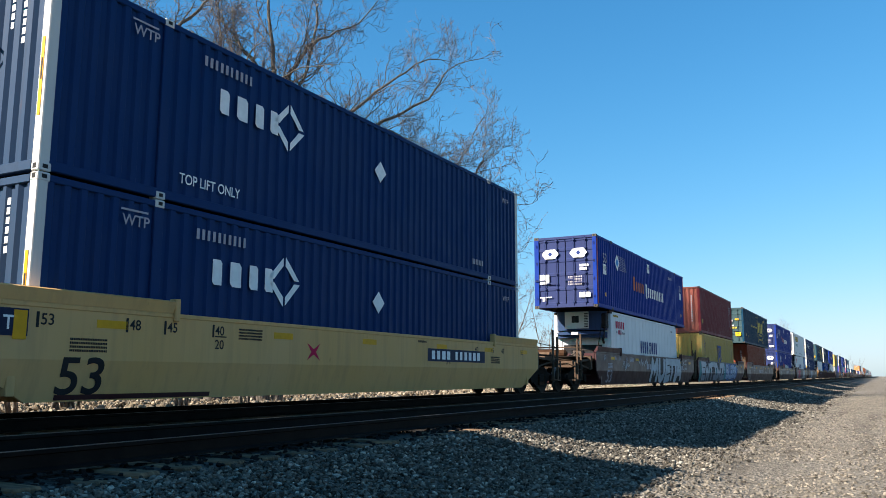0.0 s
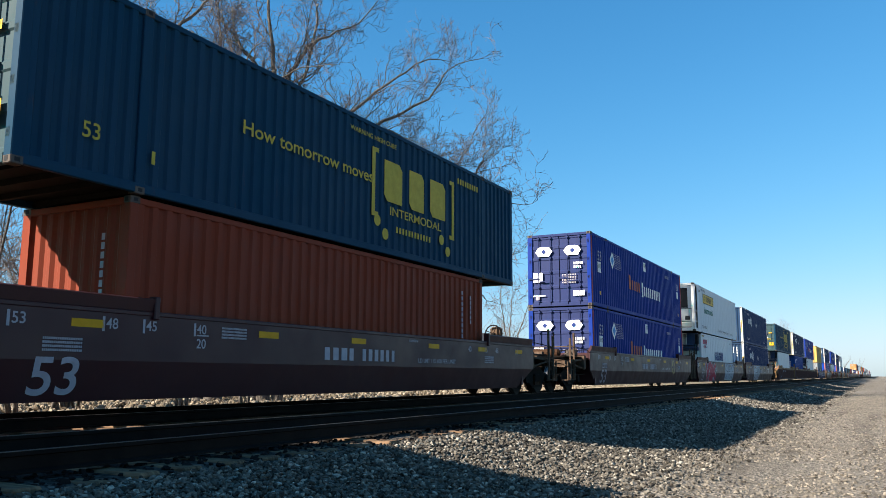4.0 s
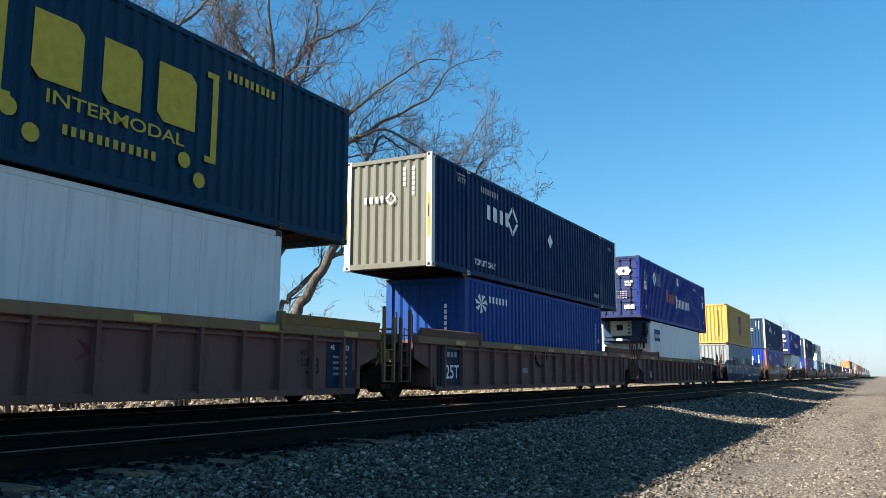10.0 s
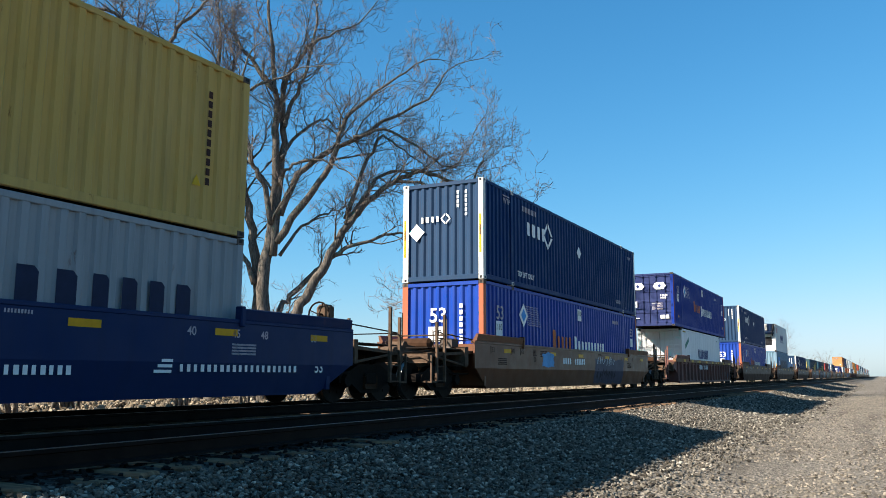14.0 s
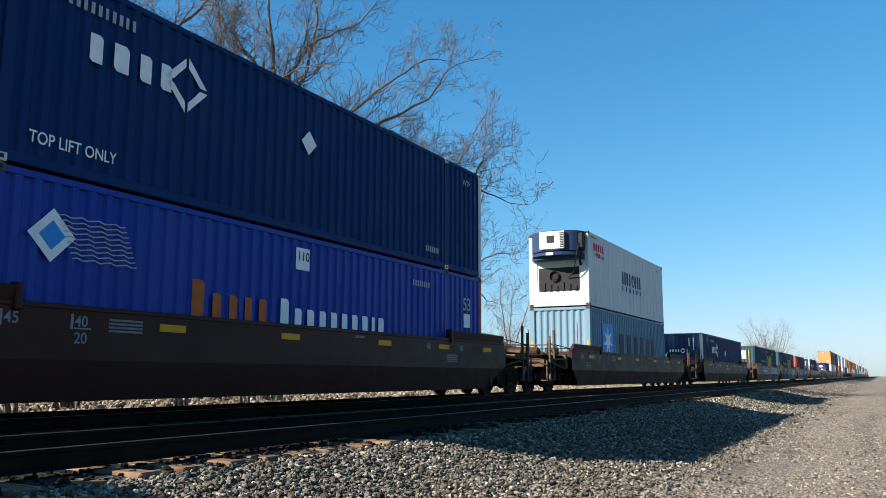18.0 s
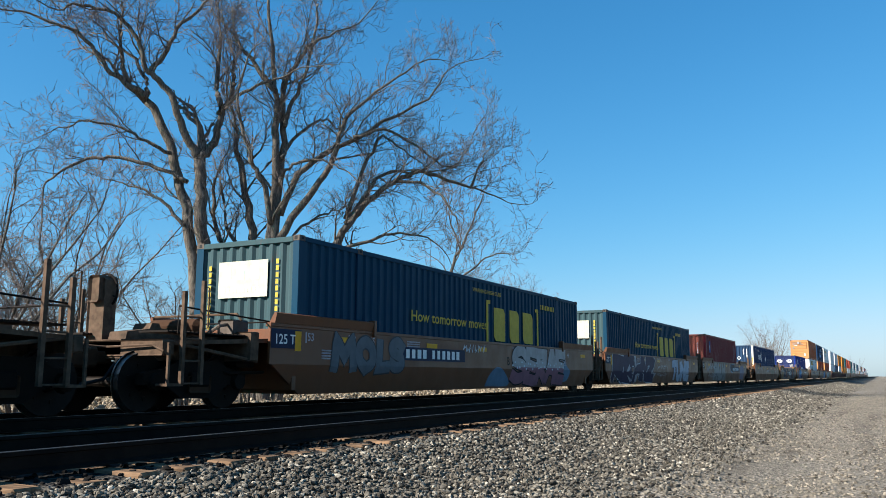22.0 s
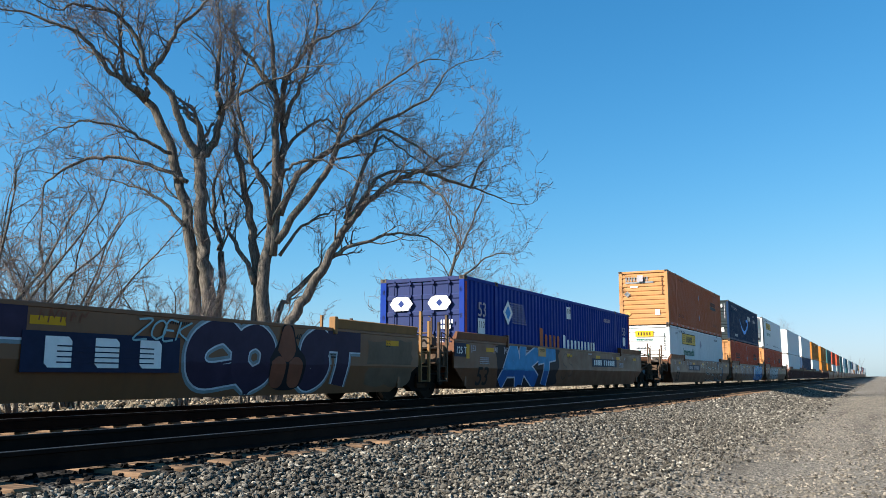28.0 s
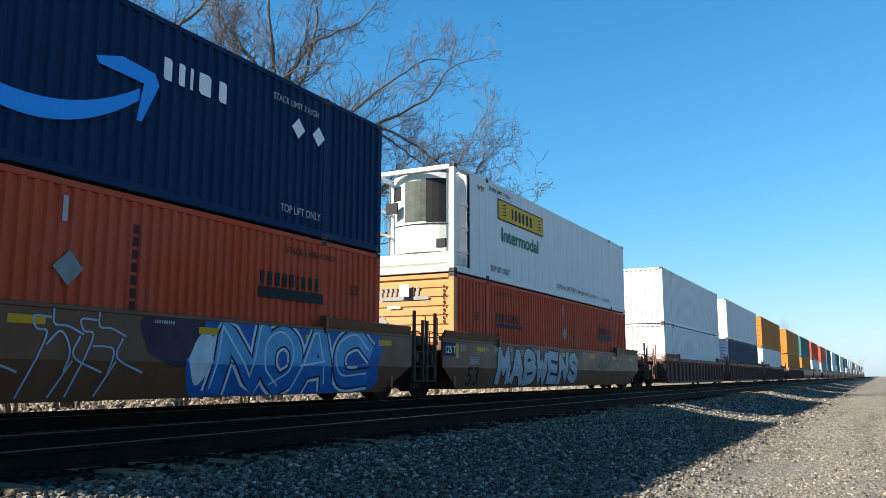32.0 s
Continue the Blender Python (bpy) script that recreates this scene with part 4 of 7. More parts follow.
tall_tree("tall spreading bare tree with thick trunk and leaning limb", 23, (20.1, 17.0, -0.85), [
    (0.25, 0.04, 10, 0.3, [(0.0, -0.1), (0.0, 2.7), (-0.1, 4.5), (0.1, 5.8), (0.2, 7.1), (0.2, 9.0), (0.1, 10.5), (-0.1, 12.2), (-0.3, 14.6)]),
    (0.22, 0.03, 9, 1.4, [(-0.3, -0.1), (-0.2, 2.7), (-0.3, 4.9), (-0.5, 6.1), (-0.8, 7.6), (-1.1, 9.1), (-1.2, 9.9), (-1.5, 10.8)]),
    (0.10, 0.03, 8, -0.8, [(0.1, 6.2), (-0.1, 7.3), (-0.5, 8.0), (-0.8, 8.9), (-1.1, 10.0), (-0.8, 11.4)]),
    (0.09, 0.02, 8, 1.8, [(-0.3, 4.3), (-0.9, 5.4), (-1.3, 6.3), (-1.6, 7.9), (-1.9, 8.8)]),
    (0.14, 0.025, 10, 1.0, [(0.2, 5.2), (0.3, 7.5), (0.4, 9.4), (0.4, 10.9), (0.9, 12.1), (1.5, 12.9), (2.9, 13.7)]),
    (0.09, 0.03, 9, 0.8, [(0.1, 10.6), (-0.6, 11.6), (-1.2, 12.5), (-1.8, 13.3)]),
    (0.13, 0.02, 12, -0.7, [(0.3, 5.6), (1.2, 7.1), (1.9, 8.1), (2.2, 9.1), (2.5, 9.9), (3.7, 10.9), (5.0, 11.9)]),
    (0.12, 0.02, 13, 0.7, [(0.4, 6.5), (0.8, 7.7), (1.5, 8.5), (2.6, 9.2), (4.1, 10.2), (5.3, 11.0), (6.1, 12.2)]),
    (0.06, 0.02, 4, -1.2, [(0.3, 7.5), (0.6, 8.0), (1.2, 8.2), (1.9, 8.1), (2.4, 7.7)]),
    (0.07, 0.02, 6, 1.5, [(0.4, 8.4), (0.7, 9.1), (1.5, 9.9), (2.0, 10.0), (2.8, 9.6)]),
    (0.08, 0.03, 9, 1.3, [(0.4, 9.4), (0.7, 10.5), (1.1, 11.7), (1.4, 13.4), (1.4, 14.6)]),
    (0.06, 0.02, 6, 0.9, [(0.4, 5.2), (1.1, 6.2), (1.8, 6.7), (2.4, 7.0)]),
    (0.20, 0.02, 13, 0.0, [(0.4, -0.1), (0.7, 2.7), (1.1, 3.6), (1.6, 4.5), (2.1, 5.5), (2.5, 6.2), (3.2, 7.1), (4.1, 7.8), (5.0, 8.2), (6.1, 7.9), (6.8, 7.7), (7.8, 7.4)]),
    (0.10, 0.08, 2, 0.5, [(0.2, 1.8), (0.4, 3.3), (0.8, 3.9), (1.3, 4.5), (1.9, 5.1)]),
    (0.06, 0.02, 7, -0.8, [(4.1, 7.8), (4.9, 7.7), (5.7, 7.1), (6.1, 6.3)]),
    (0.07, 0.015, 9, -0.4, [(2.0, 5.2), (3.0, 5.7), (4.0, 6.0), (5.1, 5.9), (5.9, 5.3)]),
    (0.09, 0.02, 10, 0.7, [(2.5, 6.3), (3.1, 7.3), (3.7, 8.1), (5.1, 8.3), (6.1, 8.5)]),
    (0.08, 0.02, 10, 0.9, [(2.5, 6.5), (2.9, 7.9), (3.4, 8.9), (3.7, 9.5), (4.5, 9.1), (5.4, 8.5)]),
    (0.05, 0.015, 6, 0.4, [(6.7, 7.7), (7.1, 8.6), (7.5, 9.3)]),
    (0.06, 0.015, 9, -0.6, [(2.6, 9.2), (3.7, 9.5), (4.7, 9.0), (5.9, 8.3), (6.7, 9.4)])])


def grown_tree(label, seed, base, tall, stems=3, depth=3, spread=0.35, girth=0.02):
    t = Tree(label, seed, Vector(base))
    t.depth = depth
    for k in range(stems):
        a = 2 * math.pi * (k + t.r.random()) / stems
        lean = Vector((math.cos(a), math.sin(a), 0)) * tall * spread * t.r.uniform(0.4, 1.0)
        top = lean + Vector((0, 0, tall * t.r.uniform(0.75, 1.0)))
        mid = lean * 0.3 + Vector((0, 0, tall * 0.4))
        t.limb([Vector((0.12 * k, 0, -0.1)), mid, top], tall * girth * t.r.uniform(0.7, 1), 0.02, 10, 0.25, tall * 0.28)
    t.finish()
    return t.root


slender = Tree("slender bare tree behind the train", 31, Vector((46.0, 24.0, -0.8)))
slender.depth, slender.least = 3, 0.009
for r0, r1, n, pts in ((0.17, 0.03, 10, [(-0.8, -0.1), (-0.4, 4.0), (0.1, 7.2), (0.8, 9.4), (1.7, 11.3), (2.6, 13.6)]), (0.08, 0.02, 8, [(0.1, 7.2), (1.8, 8.3), (3.3, 9.2), (4.6, 9.2)]), (0.07, 0.02, 7, [(0.8, 9.4), (0.1, 11.3), (0.3, 13.2)]),
                       (0.06, 0.02, 6, [(-0.3, 4.5), (-1.6, 5.6), (-2.8, 5.8)]), (0.06, 0.02, 6, [(-0.1, 5.5), (1.6, 6.6), (3.0, 6.0)])):
    slender.limb([LAT * a + Vector((0, 0, z)) for a, z in pts], r0, r1, n, 0.3, 3.0)
slender.finish()
grown_tree("thin young bare tree", 32, (58.0, 25.0, -0.8), 9.5, 3, 3, 0.25, 0.01)
grown_tree("thin young bare tree", 33, (66.0, 25.0, -0.8), 7.5, 2, 3, 0.2, 0.01)
grown_tree("bare tree with low spreading stems", 34, (19.5, 26.0, -0.8), 7.5, 11, 3, 0.6, 0.012)
grown_tree("bare tree with low spreading stems", 35, (13.5, 21.0, -0.8), 6.5, 11, 3, 0.6, 0.012)
grown_tree("bare shrub beside the track", 36, (22.5, 23.0, -0.8), 5.0, 6, 3, 0.5, 0.012)
grown_tree("bare shrub beside the track", 37, (27.0, 24.0, -0.8), 4.5, 6, 3, 0.5, 0.012)
for k, (x, y, tall) in enumerate([(30.0, 30.0, 5.5), (38.0, 31.0, 5.0), (24.0, 31.0, 6.0)]):
    grown_tree("tangled bare brush behind the trees", 70 + k, (x, y, -0.8), tall, 5, 3, 0.5, 0.01)
for k, (x, y, tall) in enumerate([(205, 22, 13), (222, 26, 14), (236, 24, 15), (252, 30, 13), (272, 32, 12), (295, 34, 12), (320, 36, 13)]):
    grown_tree("distant bare tree beside the line", 50 + k, (x, y, -1.0), tall, 4, 3, 0.35, 0.012)

for k, (x, y, tall) in enumerate([(420, 34, 13), (480, 26, 14), (560, 40, 15), (640, 24, 15), (760, 38, 17), (900, 20, 18), (820, -22, 12), (1000, -30, 14)]):
    grown_tree("hazy bare tree where the line meets the horizon", 90 + k, (x, y, -1.2), tall, 5, 2, 0.45, 0.02)

# ---- a barn beyond the trees ----
def barn(x0, x1, y0, y1, eaves, ridge):
    root = thing("barn", "weathered grey barn with a grey roof far behind the track", "barn")
    ym = (y0 + y1) / 2
    wall, roof_mat = plain("grey_boards", (0.22, 0.20, 0.185), 0.8, 0, 0.15, 1.0), plain("grey_shingles", (0.13, 0.12, 0.115), 0.85, 0, 0.3, 2.0)
    b = Build()
    b.prism([(y0, -1.0), (y1, -1.0), (y1, eaves), (ym, ridge - 0.2), (y0, eaves)], x0, x1, "x")
    part("wall", b.mesh("wall", wall), root)
    for e in (-1, 1):
        b = Build()
        ye = ym + e * ((y1 - y0) / 2 + 0.5)
        b.prism([(ye, eaves - 0.15), (ym, ridge), (ym, ridge + 0.15), (ye, eaves + 0.02)], x0 - 0.4, x1 + 0.4, "x")
        part("roof", b.mesh("roof", roof_mat), root)
    for x in (x0 + 2.5, x0 + 6.5, x0 + 10.5):
        b = Build()
        b.box(x, x + 1.0, y0 - 0.06, y0 + 0.02, 1.6, 3.0, 0.01)
        part("window", b.mesh("window", BLACK), root)


barn(129.5, 142.5, 60.0, 70.0, 5.2, 8.2)




# ---- marks on the containers ----
M_ORANGE = plain("orange_lettering", (0.45, 0.1122, 0.035), 0.6, 0, 0.2)
M_YEL = plain("faded_yellow_lettering", (0.46, 0.35, 0.055), 0.6, 0, 0.15)
M_NAVY = plain("navy_lettering", (0.02, 0.04, 0.16), 0.6, 0, 0.15)
M_CRIM = plain("crimson_lettering", (0.50, 0.01, 0.06), 0.6, 0, 0.1)
M_SIGN = plain("sign_yellow", (0.60, 0.35, 0.02), 0.5, 0, 0.1)
M_GREEN = plain("sign_green", (0.012, 0.15, 0.11), 0.5, 0, 0.1)
M_SKY = plain("light_blue_panel", (0.03, 0.25, 0.58), 0.5, 0, 0.1)
M_TEAL = plain("teal_panel", (0.10, 0.28, 0.33), 0.5, 0, 0.1)
M_SMILE = plain("bright_blue_mark", (0.025, 0.30, 0.80), 0.5, 0, 0.05)
M_GREY = plain("grey_marking", (0.22, 0.23, 0.24), 0.6, 0, 0.2)
M_PALE = plain("pale_marking", (0.375, 0.3432, 0.371), 0.6, 0, 0.15)
M_BROWN = plain("brown_lettering", (0.05, 0.02, 0.015), 0.6, 0, 0.2)
M_RED = plain("red_marking", (0.4, 0.03, 0.02), 0.6, 0, 0.2)
M_PLATE = plain("navy_plate", (0.012, 0.02, 0.05), 0.55, 0, 0.2)


def shape_part(m, key, polys, u, z, mat, where="side", name="logo", lift=0.0):
    """Several flat shapes of one emblem, as one part."""
    def make(b):
        for pts in polys:
            n = len(pts)
            b.add([(q[0], q[1], lift) for q in pts] + [(q[0], q[1], lift - 0.003) for q in pts],
                  [tuple(range(n))] + [(k, (k + 1) % n, n + (k + 1) % n, n + k) for k in range(n)])
    return part(name, shared(("shape", key, lift), make, mat, name), m.p, m.base(u, z, where))


def block_outline(w, h):
    """A plain block with clipped corners."""
    c, w0, w1 = min(w, h) * 0.14, w * 0.12, w * 0.76
    return [(w0 + c, 0), (w1, 0), (w1, h - c), (w1 - c, h), (w0, h), (w0, c)]


def letter_blocks(m, widths, u, z, h, mat, where="side", gap=0.12, lift=0.0):
    """A row of plain blocks in the place of a brand's name, each a part."""
    x = 0.0
    for w in widths:
        shape_part(m, ("block", round(w, 3), h), [block_outline(w, h)], u + x if where == "side" else u - x, z, mat, where, "logo", lift)
        x += w + gap * h
    return x


def ring_diamond(m, r, u, z, mat, where="side"):
    """An emblem of four chevrons round an open square."""
    polys = []
    for k in range(4):
        a = math.pi / 2 * k
        polys.append([(p[0] * math.cos(a) - p[1] * math.sin(a), p[0] * math.sin(a) + p[1] * math.cos(a)) for p in ((0.05 * r, r), (0.95 * r, 0.08 * r), (0.62 * r, 0.08 * r), (0.28 * r, 0.42 * r), (0.05 * r, 0.62 * r))])
    shape_part(m, ("ring", r), polys, u, z, mat, where, "emblem")


def marks_umax(box, m, single=False, h=2.896):
    m.bars(2.85, 2.42, 0.17, 10, M_PALE, pitch=0.72, fill=0.5)
    letter_blocks(m, [0.34, 0.42, 0.34, 0.34], 3.2, 1.72, 0.42, WHITE, gap=0.16)
    ring_diamond(m, 0.46, 5.08, 1.95, WHITE)
    m.word("TOP LIFT ONLY", 2.42, 0.34, 0.17, WHITE, stretch=0.85)
    m.word("WTP", 1.38, 2.42, 0.17, M_PALE)
    m.plate(1.35, 2.63, 0.5, 0.03, M_PALE)
    m.poly(diamond(0.24, 1.0), 8.3, 1.82, WHITE, name="placard")
    m.bars(13.0, 0.34, 0.14, 7, M_PALE, pitch=0.7, fill=0.5)
    m.word("WTP", 15.0, 2.4, 0.15, M_PALE)
    # end wall
    letter_blocks(m, [0.12, 0.16, 0.12, 0.12], 0.72, 1.72, 0.17, WHITE, "end", gap=0.2)
    ring_diamond(m, 0.17, -0.1, 1.8, WHITE, "end")
    m.bars(-0.46, 2.62, 0.11, 4, WHITE, "end", vertical=True)
    m.bars(-0.72, 2.62, 0.11, 6, WHITE, "end", vertical=True)
    if not single:
        m.poly(diamond(0.26), 0.85, 1.45, WHITE, "end", "placard")
    for y in (1.27, -1.17):
        m.plate(y, 0.75, 0.06, 1.1, YELLOW, "end", "sticker")
        m.plate(y - 0.015, 1.25, 0.03, 0.3, BLACK, "end", "sticker", 0.002)


def marks_pacer(box, m, door=True, red=True):
    m.word("53", 0.82, 1.86, 0.40, M_PALE)
    m.plate(0.82, 1.38, 0.44, 0.42, WHITE)
    m.word("110", 0.86, 1.55, 0.18, BLACK, lift=0.004)
    m.plate(1.02, 0.5, 0.17, 0.15, YELLOW, name="sticker")
    m.poly(diamond(0.36), 2.87, 2.08, WHITE, name="emblem")
    m.poly(diamond(0.2), 2.87, 2.08, M_SKY, name="emblem", lift=0.003)
    waves, n = [], 12
    for k in range(9):
        x0, z0 = 2.95 + 0.03 * k, 2.36 - k * 0.07
        line = [(x0 + 1.1 * j / n, z0 + 0.018 * math.sin(6.28 * j / 3)) for j in range(n + 1)]
        waves.append(line + [(a, c + 0.018) for a, c in reversed(line)])
    shape_part(m, "waves", waves, 0, 0, M_PALE, name="wave_mark")
    c1 = M_ORANGE
    letter_blocks(m, [0.42], 5.36, 1.13, 0.64, c1)
    letter_blocks(m, [0.3, 0.3, 0.27, 0.3], 5.84, 1.13, 0.45, c1, gap=0.2)
    letter_blocks(m, [0.36], 7.56, 0.96, 0.68, WHITE)
    letter_blocks(m, [0.31, 0.33, 0.31, 0.31, 0.3, 0.31, 0.32, 0.18, 0.33], 7.98, 1.03, 0.46, WHITE, gap=0.14)
    m.plate(8.0, 2.22, 0.42, 0.42, WHITE)
    m.word("110", 8.04, 2.4, 0.18, BLACK, lift=0.004)
    m.bars(12.4, 2.35, 0.14, 8, M_PALE, pitch=0.75, fill=0.5)
    m.word("53", 15.0, 1.95, 0.34, M_PALE)
    m.plate(15.05, 1.5, 0.36, 0.36, WHITE)
    m.plate(15.2, 0.55, 0.16, 0.15, YELLOW, name="sticker")
    if door:
        for y in (0.62, -0.56):
            m.poly([(-0.36, 0), (-0.22, -0.19), (0.22, -0.19), (0.36, 0), (0.22, 0.19), (-0.22, 0.19)], y, 2.18, WHITE, "end", "emblem", 0.02)
            m.poly(diamond(0.1), y, 2.18, M_NAVY, "end", "emblem", 0.024)
        m.plate(1.08, 0.98, 0.4, 0.38, WHITE, "end", "sticker", 0.01)
        m.plate(-0.56, 0.4, 0.46, 0.2, WHITE, "end", "sticker", 0.01)
        m.bars(-0.6, 1.62, 0.1, 5, WHITE, "end", pitch=0.8, lift=0.01)
        m.bars(-0.6, 1.48, 0.1, 4, WHITE, "end", pitch=0.8, lift=0.01)
        for k in range(4):
            m.bars(-0.12, 1.2 - 0.1 * k, 0.06, 9, M_PALE, "end", pitch=1.1, lift=0.01)
        m.plate(1.08, 0.42, 0.5, 0.05, WHITE, "end", "sticker", 0.01)
        m.plate(0.98, 0.28, 0.16, 0.16, M_PALE, "end", "sticker", 0.01)
    else:
        m.word("53", 0.42, 1.75, 0.42, WHITE, "end")
        m.plate(0.44, 1.2, 0.46, 0.42, WHITE, "end")
        m.word("110", 0.38, 1.36, 0.18, BLACK, "end", lift=0.004)
        m.bars(-0.55, 2.3, 0.15, 9, WHITE, "end", vertical=True)


def marks_csx(box, m, door=True):
    m.word("How tomorrow moves", 4.2, 1.52, 0.26, M_YEL, stretch=1.25)
    m.word("WARNING HIGH CUBE", 7.5, 2.5, 0.11, M_YEL, stretch=1.2)
    for u, s in ((8.36, 1), (12.16, -1)):
        m.plate(u, 0.8, 0.13, 1.5, M_YEL, name="bracket")
        m.plate(u if s > 0 else u - 0.13, 0.8, 0.26, 0.1, M_YEL, name="bracket", lift=0.001)
        m.plate(u if s > 0 else u - 0.13, 2.24, 0.26, 0.1, M_YEL, name="bracket", lift=0.001)
    letter_blocks(m, [1.22, 1.1, 1.24], 8.72, 1.22, 0.94, M_YEL, gap=-0.1)
    m.bars(9.4, 0.56, 0.14, 12, M_YEL, pitch=1.0, fill=0.55)
    m.word("INTERMODAL", 9.1, 0.93, 0.2, M_YEL, stretch=1.45)
    m.bars(12.5, 2.36, 0.15, 9, M_YEL, pitch=0.95, fill=0.6)
    m.word("53", 1.0, 0.62, 0.24, M_YEL)
    m.bars(2.25, 0.5, 0.2, 1, M_YEL)
    for u in (8.5, 11.5):
        for du, z in ((0.1, 0.72), (0.44, 0.46)):
            m.poly([(0.13 * math.cos(0.5236 * k), 0.13 * math.sin(0.5236 * k)) for k in range(12)], u + du, z, M_YEL, name="painted_dot")
    if door:
        m.plate(1.05, 2.2, 0.9, 0.42, plain("cream_panel", (0.50, 0.49, 0.39), 0.5, 0, 0.2), "end", "sticker", 0.02)
        m.word("WARNING", 1.06, 1.42, 0.12, M_YEL, "end", 1.2)
        m.word("HIGH CUBE", 1.06, 1.22, 0.12, M_YEL, "end", 1.05)
        m.plate(1.05, 0.5, 0.5, 0.34, CREAM, "end", "sticker", 0.02)
        m.plate(-0.62, 0.56, 0.42, 0.32, M_SIGN, "end", "sticker", 0.02)
        m.plate(-0.12, 1.38, 0.4, 0.1, WHITE, "end", "sticker", 0.02)
        m.bars(-0.1, 1.18, 0.14, 6, M_YEL, "end", pitch=0.85, lift=0.02)
        m.plate(-0.1, 1.75, 0.36, 0.16, M_PALE, "end", "sticker", 0.02)
        m.plate(-0.62, 1.85, 0.3, 0.14, M_SIGN, "end", "sticker", 0.02)
    else:
        m.plate(0.68, 1.75, 1.24, 0.72, plain("cream_panel", (0.50, 0.49, 0.39), 0.5, 0, 0.2), "end", "sticker", 0.006)
        letter_blocks(m, [0.32, 0.3, 0.34], 0.6, 2.1, 0.26, WHITE, "end", gap=0.12, lift=0.01)
        m.bars(0.55, 1.86, 0.09, 10, WHITE, "end", pitch=1.05, fill=0.6, lift=0.01)
        m.bars(0.95, 2.45, 0.11, 10, M_YEL, "end", vertical=True)
        m.bars(-0.75, 2.5, 0.11, 14, M_YEL, "end", vertical=True)


def marks_seaco(box, m):
    letter_blocks(m, [0.22, 0.24, 0.24, 0.2, 0.26], 0.66, 2.22, 0.3, M_CRIM, gap=0.16)
    m.bars(0.75, 2.02, 0.1, 2, M_GREY, pitch=0.8)
    letter_blocks(m, [0.14, 0.16, 0.16], 1.0, 1.98, 0.18, M_CRIM, gap=0.2)
    m.bars(1.62, 2.0, 0.09, 7, M_GREY, pitch=0.7)
    marks_seaboard(m)


def marks_seaboard(m):
    letter_blocks(m, [0.3, 0.28, 0.34, 0.32], 4.62, 1.28, 0.56, M_NAVY, gap=0.12)
    n, ring = 20, []
    for k in range(n):
        a, c = 2 * math.pi * k / n, 2 * math.pi * (k + 1) / n
        ring.append([(0.26 * math.cos(a), 0.28 * math.sin(a)), (0.26 * math.cos(c), 0.28 * math.sin(c)), (0.2 * math.cos(c), 0.22 * math.sin(c)), (0.2 * math.cos(a), 0.22 * math.sin(a))])
    ring += [[(-0.03, -0.2), (0.03, -0.2), (0.03, 0.22), (-0.03, 0.22)], [(-0.14, 0.1), (0.14, 0.1), (0.14, 0.15), (-0.14, 0.15)]]
    shape_part(m, "anchor", ring, 6.42, 1.56, M_NAVY, name="emblem")
    letter_blocks(m, [0.32, 0.3, 0.32], 6.72, 1.28, 0.56, M_NAVY, gap=0.12)
    m.bars(4.65, 1.0, 0.2, 6, M_NAVY, pitch=2.9, fill=0.26)
    m.bars(10.9, 2.5, 0.09, 7, M_GREY)
    m.poly([(-0.12, 0), (0.12, 0), (0, 0.2)], 11.1, 0.9, M_SIGN, name="warning_sign")
    m.plate(0.33, 2.68, 0.76, 0.08, M_SIGN, name="hazard_stripe")
    m.bars(0.36, 2.685, 0.07, 6, BLACK, pitch=1.7, fill=0.4, name="hazard_stripe", lift=0.003)


def marks_jb(box, m, z=2.0, zi=1.36, u=2.95):
    m.plate(u, z - 0.04, 3.66, 0.62, BLACK, name="sign_border")
    m.plate(u + 0.04, z, 3.58, 0.54, M_SIGN, name="sign", lift=0.003)
    letter_blocks(m, [0.2, 0.24, 0.26, 0.26, 0.26, 0.26], u + 0.98, z + 0.1, 0.33, BLACK, gap=0.14, lift=0.006)
    for e in (0.18, 3.0):
        shape_part(m, "wing", [[(0, 0.1 * k), (0.42, 0.03 + 0.1 * k), (0.40, 0.07 + 0.1 * k)] for k in range(4)], u + e, z + 0.1, BLACK, name="wing_mark", lift=0.006)
    m.word("Intermodal", u + 0.22, zi, 0.42, M_GREEN, stretch=1.18, bold=0.032)
    m.word("STACK LIMIT 3 HIGH", 2.2, 2.6, 0.12, BLACK, stretch=1.0)
    m.word("TOP LIFT ONLY", 2.25, 0.28, 0.17, BLACK, stretch=0.85)
    m.word("WTP", 1.4, 2.45, 0.15, BLACK)


def marks_jb_reefer(box, m):
    marks_jb(box, m, 1.9, 1.25, 2.8)
    m.word("30 Pallets (48\"X40\")  Refrigerated Container", 7.7, 0.3, 0.17, M_GREY, stretch=1.05)
    m.word("TOP LIFT ONLY", 13.0, 0.28, 0.12, BLACK, stretch=0.85)


